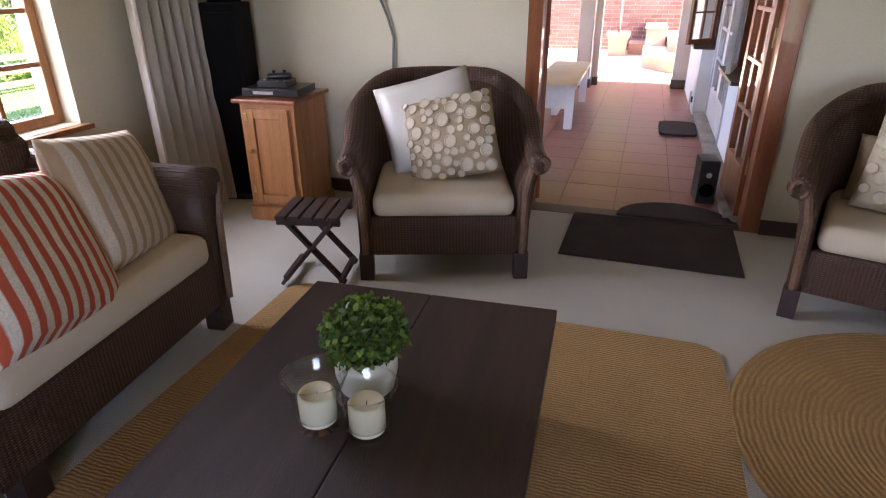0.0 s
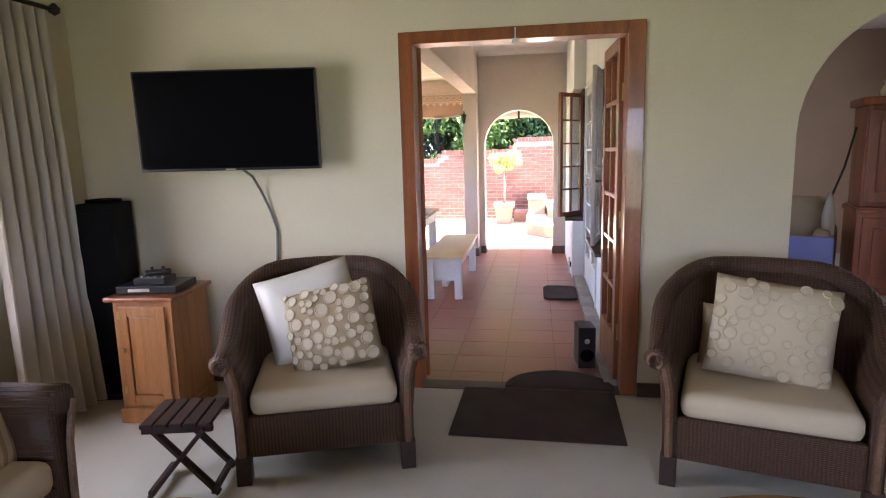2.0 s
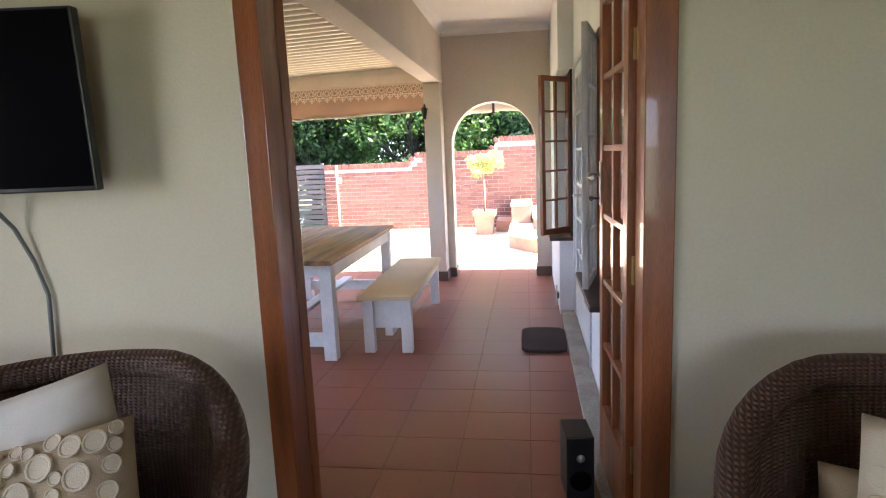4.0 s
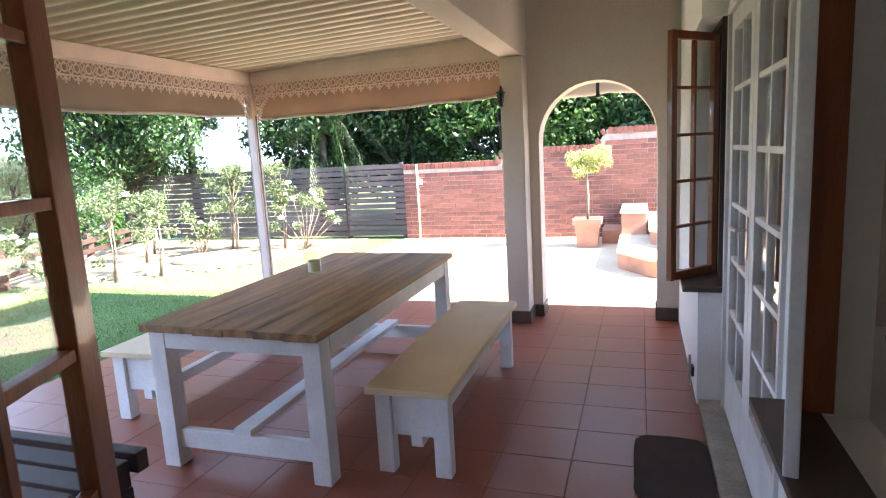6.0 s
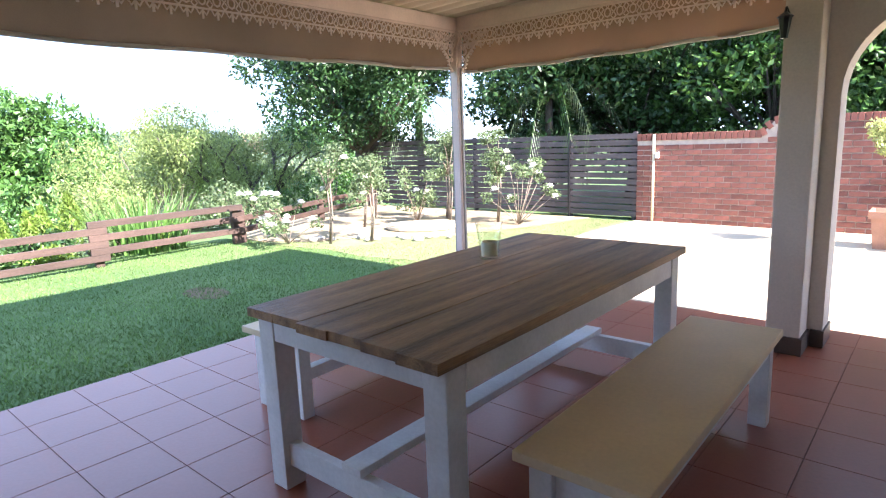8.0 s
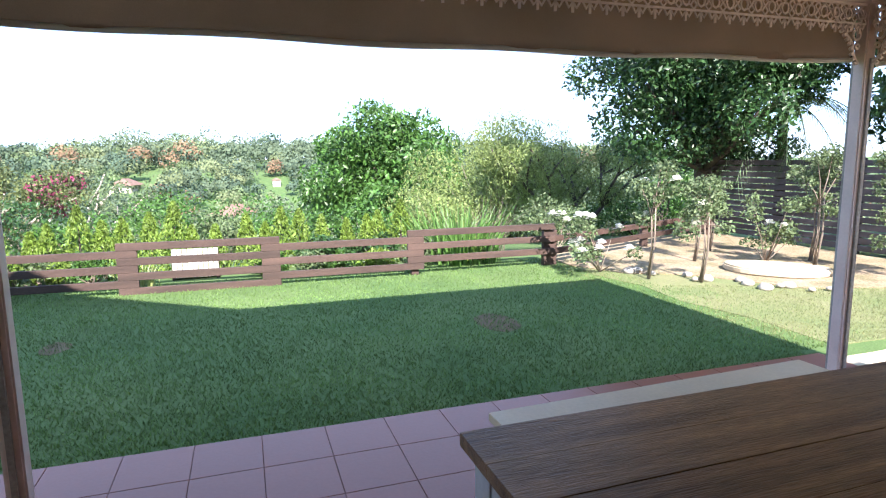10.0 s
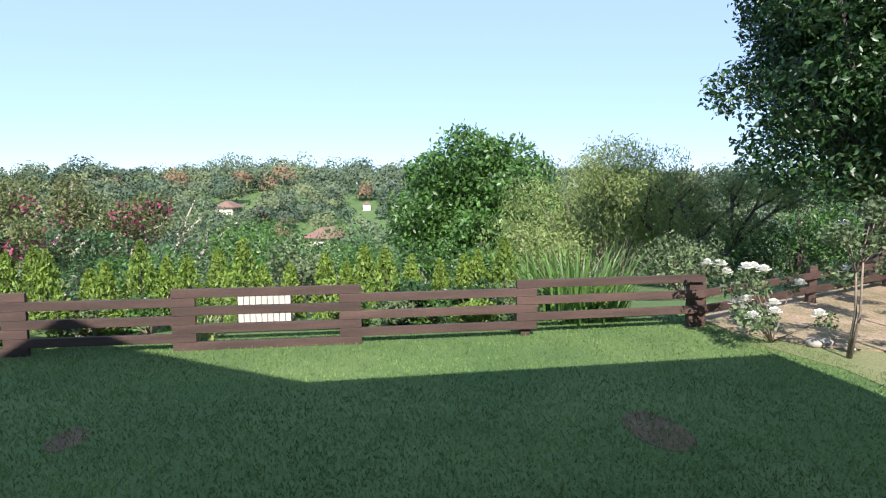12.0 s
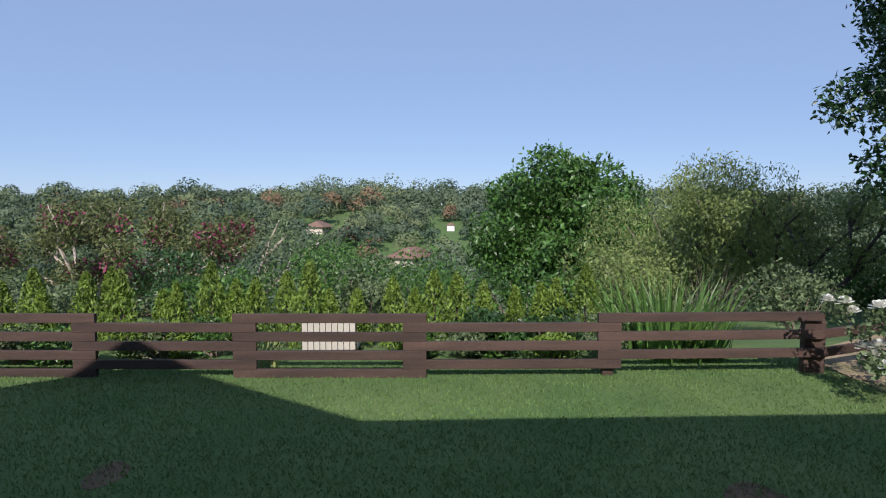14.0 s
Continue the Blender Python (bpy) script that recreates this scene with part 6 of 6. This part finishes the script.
def table_plant():
    t = thing("potted_topiary", "small round leafy topiary in a cream ceramic pot", "potted plant", pose(-0.325, 0.835, 0.40))
    part("pot", lathe([(0, 0), (0.05, 0), (0.068, 0.012), (0.078, 0.06), (0.079, 0.115), (0.074, 0.115), (0.072, 0.09), (0, 0.088)]), M_CERAMIC, t, "cream ceramic pot", smooth=True)
    rng = np.random.default_rng(3)
    n = 2600
    u = rng.normal(size=(n, 3))
    u /= np.linalg.norm(u, axis=1)[:, None]
    pts = u * (0.105 * rng.uniform(0.3, 1.06, n) ** 0.5)[:, None] * np.array((1, 1, 0.85)) + np.array((0, 0, 0.165))
    lob = 1 + 0.12 * np.sin(u[:, 0] * 9) * np.sin(u[:, 1] * 8)
    pts[:, :2] *= lob[:, None]
    for mt, sl, sd in ((M_LEAF_D, slice(0, 1100), 1), (M_LEAF_A, slice(1100, 2600), 2)):
        ob = new("foliage", leaf_mesh("foliage", pts[sl], 0.019, sd, mt, 1.5))
        ob.parent = t
    part("stem", join(*[tube([(0, 0, 0.085), tuple(pts[k * 60] * 0.9 + np.array((0, 0, 0.01)))], 0.0015, 4) for k in range(24)]), M_BARK, t)


table_plant()


def rug_rect():
    pts = []
    for cx, cy, a0 in ((0.56, 1.84, 0), (-1.13, 1.84, 90), (-1.13, -1.35, 180), (0.56, -1.35, 270)):
        pts += [(cx + 0.11 * math.cos(radians(a0 + k * 15)), cy + 0.11 * math.sin(radians(a0 + k * 15))) for k in range(7)]
    return solid("jute_rug", prism(pts, "z", 0.001, 0.012), M_JUTE, "rectangular woven natural jute rug", "rug")


rug_rect()
bm = lathe([(0, 0.012), (0.70, 0.012), (0.75, 0.014), (0.765, 0.007), (0.76, 0.001), (0, 0.001)], 64)
solid("round_rug", bm, M_JUTE_RING, "round coiled natural jute rug", "rug", pose(1.42, 1.50, 0.0))
solid("door_mat", box(-0.456, 0.456, -0.325, 0.325, 0.001, 0.012, 0.003), M_MAT, "dark brown rectangular door mat inside the doorway", "mat", pose(0.392, 2.977, 0, 0, 0, -1.2))
bm = prism([(0.335 * math.cos(a), 0.29 * math.sin(a)) for a in (math.pi * k / 16 for k in range(17))], "z", 0.0, 0.014)
solid("door_mat", bm, M_MAT, "half-round brown mat on the door threshold", "mat", pose(0.53, 3.335, 0.006))


def side_cabinet():
    t = thing("pine_cabinet", "small honey pine cabinet with one panelled door", "cabinet", pose(-1.772, 2.84, 0, 0, 0, 4))
    w, d, h = 0.335, 0.43, 0.71
    part("body", join(box(-w / 2, w / 2, -d / 2 + 0.02, d / 2, 0.09, h)), M_PINE, t)
    part("plinth", box(-w / 2 - 0.015, w / 2 + 0.015, -d / 2 + 0.003, d / 2 + 0.01, 0, 0.088, 0.008), M_PINE, t)
    part("top", box(-w / 2 - 0.03, w / 2 + 0.03, -d / 2 - 0.02, d / 2 + 0.015, h + 0.001, h + 0.026, 0.008), M_MERANTI, t)
    y = -d / 2 + 0.019
    door = part("door", join(box(-w / 2 + 0.035, -w / 2 + 0.085, y - 0.018, y, 0.115, h - 0.03, 0.003), box(w / 2 - 0.085, w / 2 - 0.035, y - 0.018, y, 0.115, h - 0.03, 0.003),
                             box(-w / 2 + 0.0855, w / 2 - 0.0855, y - 0.018, y, h - 0.085, h - 0.03, 0.003), box(-w / 2 + 0.0855, w / 2 - 0.0855, y - 0.018, y, 0.115, 0.17, 0.003)), M_PINE, t)
    part("panel", box(-w / 2 + 0.087, w / 2 - 0.087, y - 0.010, y - 0.001, 0.172, h - 0.087, 0.008), M_PINE, door)
    part("knob", moved(lathe([(0, 0.03), (0.012, 0.027), (0.014, 0.018), (0.006, 0.008), (0.006, 0)], 14), Matrix.Translation((-w / 2 + 0.06, y - 0.018, 0.44)) @ Matrix.Rotation(radians(90), 4, "X")), M_BRASS, door, "brass knob", smooth=True)
    for z in (0.18, 0.61):
        part("hinge", box(-w / 2 + 0.03, -w / 2 + 0.05, y - 0.022, y - 0.018, z, z + 0.045, 0.002), M_BRASS, door)


side_cabinet()


def av_gear():
    m = pose(-1.772, 2.82, 0.737, 0, 0, 7)
    t = thing("video_player", "flat black video player on the cabinet", "player", m)
    part("case", box(-0.17, 0.17, -0.13, 0.13, 0.004, 0.045, 0.004), M_BLACK, t)
    part("display", box(-0.10, 0.02, -0.1335, -0.1302, 0.015, 0.032), M_METAL, t, "pale display strip")
    t = thing("media_box", "small black set-top box with controls", "set-top box", m @ pose(0.0, -0.02, 0.046))
    part("case", box(-0.09, 0.09, -0.07, 0.07, 0.0, 0.036, 0.004), M_BLACK, t)
    for k in range(4):
        part("button", lathe([(0, 0.004), (0.006, 0.004), (0.007, 0)], 10, (-0.06 + 0.04 * k, -0.03, 0.036)), M_METAL, t)
    t = thing("game_pad", "black remote resting on the set-top box", "remote", m @ pose(0.0, 0.02, 0.083, 0, 0, 25))
    part("grip", box(-0.07, 0.07, -0.03, 0.03, 0.0, 0.03, 0.012), M_BLACK, t, smooth=True)
    part("stick", lathe([(0, 0.018), (0.01, 0.016), (0.006, 0.0)], 10, (-0.03, 0, 0.03)), M_BLACK, t)
    part("stick", lathe([(0, 0.018), (0.01, 0.016), (0.006, 0.0)], 10, (0.03, 0, 0.03)), M_BLACK, t)


av_gear()


def tower_speaker():
    t = thing("tower_speaker", "tall slim black floor speaker in the corner", "speaker", pose(-2.235, 3.045, 0, 0, 0, 12))
    part("cabinet", box(-0.112, 0.112, -0.12, 0.12, 0.03, 1.225, 0.012), M_SPEAKER, t)
    part("base", box(-0.125, 0.125, -0.135, 0.135, 0, 0.029, 0.005), M_BLACK, t)
    part("top_ring", lathe([(0.075, 0.0), (0.1, 0.0), (0.1, 0.02), (0.075, 0.02), (0.075, 0.0)], 24, (0, 0, 1.226)), M_SCREEN, t, "glossy top ring", smooth=True)
    part("grille", box(-0.098, 0.098, -0.128, -0.1205, 0.10, 1.17, 0.003), M_SPEAKER, t, "black cloth grille")


tower_speaker()


def folding_stool():
    t = thing("folding_stool", "small dark wooden folding stool with slatted top", "stool", pose(-1.165, 2.07, 0, 0, 0, 12))
    for i in range(5):
        part("slat", box(-0.15 + i * 0.062, -0.15 + i * 0.062 + 0.05, -0.14, 0.14, 0.342, 0.36, 0.003), M_DARKWOOD, t)
    for y in (-0.115, 0.115):
        part("rail", box(-0.15, 0.15, y - 0.012, y + 0.012, 0.312, 0.341, 0.003), M_DARKWOOD, t)
        for s in (-1, 1):
            part("leg", beam((s * 0.15, y + s * 0.014, 0.012), (-s * 0.12, y + s * 0.014, 0.33), 0.038, 0.018, 0.003), M_DARKWOOD, t)
    for s in (-1, 1):
        part("crossbar", box(s * 0.135 - 0.012, s * 0.135 + 0.012, -0.13, 0.13, 0.022, 0.05, 0.003), M_DARKWOOD, t)


folding_stool()


def television():
    t = thing("television", "black flat-screen television on a wall bracket", "television", pose(-1.395, 3.078, 1.69, 0, 0, 8.2) @ pose(0, 0, 0, 2, 0, 0))
    part("bezel", box(-0.532, 0.532, -0.02, 0.022, -0.288, 0.288, 0.006), M_BLACK, t)
    part("screen", box(-0.521, 0.521, -0.0225, -0.0205, -0.272, 0.278), M_SCREEN, t, "dark switched-off screen")
    part("bracket", box(-0.10, 0.10, 0.023, 0.19, -0.12, 0.12), M_BLACK, t)
    part("logo_strip", box(-0.03, 0.03, -0.0235, -0.0215, -0.284, -0.277), M_METAL, t)


television()
solid("television_cable", tube([(-1.33, 3.10, 1.40), (-1.33, 3.2, 1.36), (-1.31, 3.26, 1.27), (-1.26, 3.275, 1.14), (-1.225, 3.275, 1.02), (-1.235, 3.275, 0.87), (-1.25, 3.275, 0.65), (-1.30, 3.275, 0.3), (-1.33, 3.25, 0.012)], 0.008, 8), M_CABLE, "thin grey cable hanging below the television", "cable", smooth=True)


def curtain():
    """A gathered full-length curtain with uneven folds."""
    t = thing("curtain", "pale cream full-length gathered curtain", "curtain")
    bm = bmesh.new()
    nu, nv = 90, 14
    g = []
    for i in range(nu + 1):
        u = i / nu
        row = []
        for j in range(nv + 1):
            v = j / nv
            z = 2.34 - v * 2.325
            width = 0.50 + 0.06 * v
            y = 2.47 + u * width - 0.13 * v
            amp = 0.035 + 0.02 * v
            x = -2.44 + amp * math.sin(u * 2 * math.pi * 6.5 + 0.8 * math.sin(v * 2 + u * 3)) + 0.012 * math.sin(u * 41 + v * 3) + 0.15 * v
            row.append(bm.verts.new((x, y, z)))
        g.append(row)
    for a, b in zip(g, g[1:]):
        for j in range(nv):
            bm.faces.new((a[j], a[j + 1], b[j + 1], b[j]))
    part("cloth", bm, M_CURTAIN, t, smooth=True)
    part("rod", tube([(-2.45, 0.4, 2.37), (-2.45, 3.06, 2.37)], 0.014, 10), M_DARKWOOD, t, smooth=True)
    part("finial", lathe([(0, -0.03), (0.03, -0.01), (0.034, 0.015), (0.012, 0.04), (0, 0.045)], 14, (-2.45, 3.085, 2.365)), M_DARKWOOD, t, smooth=True)


curtain()

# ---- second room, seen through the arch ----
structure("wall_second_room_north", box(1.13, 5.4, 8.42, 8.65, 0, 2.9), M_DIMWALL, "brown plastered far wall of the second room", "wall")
# Added fill lamp inside the solid east wall, to brighten the room.
area("second_room_fill", (5.3, 6.0, 1.5), (3, 6, 1.0), 1.2, 1.2, 1.6)


def armoire():
    t = thing("armoire", "tall red-brown panelled wooden armoire", "armoire", pose(4.12, 6.15, 0, 0, 0, -14))
    w, d = 1.25, 0.55
    part("base", box(-w / 2, w / 2, -d / 2, d / 2, 0, 0.86, 0.01), M_MAHOGANY, t)
    part("upper", box(-w / 2 + 0.03, w / 2 - 0.03, -d / 2 + 0.06, d / 2, 0.862, 1.82, 0.008), M_MAHOGANY, t)
    part("cornice", box(-w / 2 - 0.02, w / 2 + 0.02, -d / 2 + 0.01, d / 2 + 0.01, 1.822, 1.90, 0.02), M_MAHOGANY, t)
    part("waist_moulding", box(-w / 2 - 0.02, w / 2 + 0.02, -d / 2 - 0.02, d / 2, 0.8, 0.845, 0.012), M_MAHOGANY, t)
    for k in range(20):
        part("dentil", box(-w / 2 + 0.03 + k * 0.061, -w / 2 + 0.06 + k * 0.061, -d / 2 + 0.035, -d / 2 + 0.058, 1.785, 1.821, 0.003), M_MAHOGANY, t)
    for k in (-1, 1):
        x0, x1 = (-w / 2 + 0.05, -0.004) if k < 0 else (0.004, w / 2 - 0.05)
        for z0, z1, y in ((0.9, 1.78, -d / 2 + 0.058), (0.08, 0.76, -d / 2 - 0.002)):
            dr = part("door", box(x0, x1, y - 0.02, y, z0, z1, 0.005), M_MAHOGANY, t)
            part("panel", box(x0 + 0.09, x1 - 0.09, y - 0.03, y - 0.021, z0 + 0.1, z1 - 0.1, 0.008), M_MAHOGANY, dr)
            part("handle", tube([(k * 0.045, y - 0.021, (z0 + z1) / 2 - 0.05), (k * 0.045, y - 0.045, (z0 + z1) / 2), (k * 0.045, y - 0.021, (z0 + z1) / 2 + 0.05)], 0.006, 6), M_BRASS, dr, "brass pull")
    for x, z, h, mt in ((-0.40, 1.90, 0.16, M_WAX), (-0.24, 1.90, 0.22, M_BLUEPLASTIC), (-0.12, 1.90, 0.14, M_CERAMIC)):
        solid("ornament", lathe([(0, 0), (0.05, 0), (0.06, h * 0.4), (0.025, h * 0.8), (0.035, h), (0, h)]), mt, "small ornament standing on the armoire", "ornament", pose(4.12, 6.15, 0, 0, 0, -14) @ pose(x, 0, z + 0.001), smooth=True)


armoire()


def broom():
    t = thing("broom", "long-handled brush leaning on the side of the armoire", "broom", pose(3.36, 6.12, 0.0))
    part("handle", tube([(-0.10, 0, 0.98), (0.0, 0.02, 1.25), (0.09, 0.05, 1.62)], 0.011, 8), M_BLACK, t, smooth=True)
    part("bristles", lathe([(0, 0), (0.055, 0.0), (0.06, 0.2), (0.03, 0.36), (0.012, 0.42), (0, 0.42)], 12, (-0.12, 0, 0.58)), M_CURTAIN, t, "pale soft bristles", smooth=True)
    part("stick", tube([(-0.13, 0, 0.0), (-0.12, 0, 0.6)], 0.011, 8), M_BLACK, t, smooth=True)


broom()


def beige_armchair():
    t = thing("upholstered_armchair", "padded beige armchair in the dim room", "armchair", pose(2.95, 6.5, 0, 0, 0, -30))
    for n, b in (("seat", (-0.32, 0.32, -0.35, 0.3, 0.15, 0.45)), ("backrest", (-0.36, 0.36, 0.2, 0.42, 0.3, 0.92)), ("arm", (-0.48, -0.33, -0.35, 0.38, 0.12, 0.64)), ("arm", (0.33, 0.48, -0.35, 0.38, 0.12, 0.64))):
        part(n, box(*b, 0.06), M_BEIGE, t, smooth=True)
    for sx in (-1, 1):
        for sy in (-0.28, 0.34):
            part("leg", box(sx * 0.38 - 0.025, sx * 0.38 + 0.025, sy - 0.025, sy + 0.025, 0, 0.16), M_DARKWOOD, t)


beige_armchair()


def blue_chair():
    t = thing("plastic_chair", "small blue plastic child's chair", "chair", pose(2.62, 5.05, 0, 0, 0, 160))
    part("seat", box(-0.17, 0.17, -0.17, 0.17, 0.40, 0.43, 0.01), M_BLUEPLASTIC, t)
    part("backrest", box(-0.17, 0.17, 0.14, 0.175, 0.43, 0.74, 0.012), M_BLUEPLASTIC, t)
    for sx in (-1, 1):
        for sy in (-1, 1):
            part("leg", beam((sx * 0.18, sy * 0.18, 0), (sx * 0.15, sy * 0.15, 0.40), 0.04, 0.04, 0.006), M_BLUEPLASTIC, t)


blue_chair()

OFF = 0.0


# ---- bench seen behind the rail fence ----
def slat_chair():
    t = thing("garden_chair", "low garden chair with a pale slatted back", "garden chair", pose(-8.85, 4.02, -0.42, 0, 0, 90))
    for i in range(9):
        part("slat", box(-0.28 + i * 0.063, -0.28 + i * 0.063 + 0.056, -0.012, 0.012, 0.42, 0.74, 0.003), M_CURTAIN, t, "pale bleached slat" if i == 0 else "")
    for x in (-0.27, 0.27):
        part("leg", box(x - 0.02, x + 0.02, 0.013, 0.05, 0.0, 0.70), M_DARKWOOD, t)
        part("leg", box(x - 0.02, x + 0.02, 0.42, 0.46, 0.0, 0.36), M_DARKWOOD, t)
    part("seat", box(-0.28, 0.28, 0.014, 0.46, 0.362, 0.39, 0.004), M_CURTAIN, t)


slat_chair()

# ---- pieces: terrace wall of bricks, patio tiles ----
def wall_top(x):
    z = 1.325
    z += 0.185 * rise((x + 1.95) / 0.22)
    z += 0.265 * rise((x + 0.22) / 0.2)
    return z


def brick_wall():
    core = structure("wall_brick", prism([(-3.78, -0.2)] + [(4.6, -0.2)] + [(x, wall_top(x) - 0.012) for x in [4.6 - 0.08 * k for k in range(105)] if x > -3.78] + [(-3.78, wall_top(-3.78) - 0.012)], "y", 13.512, 13.73), M_MORTAR, "weathered red face-brick garden wall with stepped top", "wall")
    me = bpy.data.meshes.new("brick")
    bm = box(0, 0.215, 0, 0.05, 0, 0.068, 0.004)
    bm.to_mesh(me)
    bm.free()
    me.materials.append(M_BRICK)
    half = bpy.data.meshes.new("brick")
    bm = box(0, 0.102, 0, 0.05, 0, 0.068, 0.004)
    bm.to_mesh(half)
    bm.free()
    half.materials.append(M_BRICK)
    cap = bpy.data.meshes.new("coping_brick")
    bm = box(0, 0.07, -0.012, 0.24, 0, 0.105, 0.005)
    bm.to_mesh(cap)
    bm.free()
    cap.materials.append(M_BRICK)
    rb = random.Random(2)
    n = 0
    for r in range(20):
        z = -0.08 + r * 0.083
        x = -3.78 + (0.0 if r % 2 == 0 else -0.1125)
        while x < 1.6:
            xa, data = x, me
            if x < -3.78:
                xa, data = -3.78, half
            if z + 0.07 < min(wall_top(xa), wall_top(xa + 0.2)) - 0.09:
                ob = new("brick", data)
                ob.parent = core
                ob.location = (xa, 13.50 + rb.uniform(-0.003, 0.004), z)
                n += 1
            x += 0.225
    x = -3.78
    while x < 1.6:
        ob = new("coping_brick", cap)
        ob.parent = core
        ob.location = (x, 13.50, wall_top(x + 0.035) - 0.098)
        s = (wall_top(x + 0.08) - wall_top(x - 0.01)) / 0.09
        ob.rotation_euler = (0, -math.atan(s) * 0.7, 0)
        x += 0.08


brick_wall()
pipe = thing("downpipe", "pale vertical pipe fixed to the brick wall", "pipe", pose(-3.50, 13.48, -0.075))
part("pipe", tube([(0, 0, 0), (0, 0, 1.40)], 0.022, 10), M_PAVE, pipe, smooth=True)
part("tap_box", box(0.03, 0.09, -0.03, 0.02, 1.02, 1.12, 0.006), M_WHITEPAINT, pipe)


def patio_tiles():
    slab_ob = bpy.data.objects["patio_slab"]
    px, py = 0.3505, 0.327
    me = bpy.data.meshes.new("tile")
    bm = box(0.0018, px - 0.0018, 0.0018, py - 0.0018, 0, 0.012, 0.002)
    bm.to_mesh(me)
    bm.free()
    me.materials.append(M_TILE)
    for i in range(14):
        for j in range(17):
            x, y = -3.685 + i * px, OUT - 0.155 + j * py
            cut = min(1.0, (EX - 0.003 - x) / px)
            if cut < 0.1:
                continue
            trim = (y + py - OUT - 0.004) / py if y < OUT else min(1.0, (8.598 - y) / py)
            ob = new("tile", me)
            ob.parent = slab_ob
            ob.location, ob.scale = (x, max(y, OUT + 0.004), -0.0125), (cut, trim, 1)


patio_tiles()
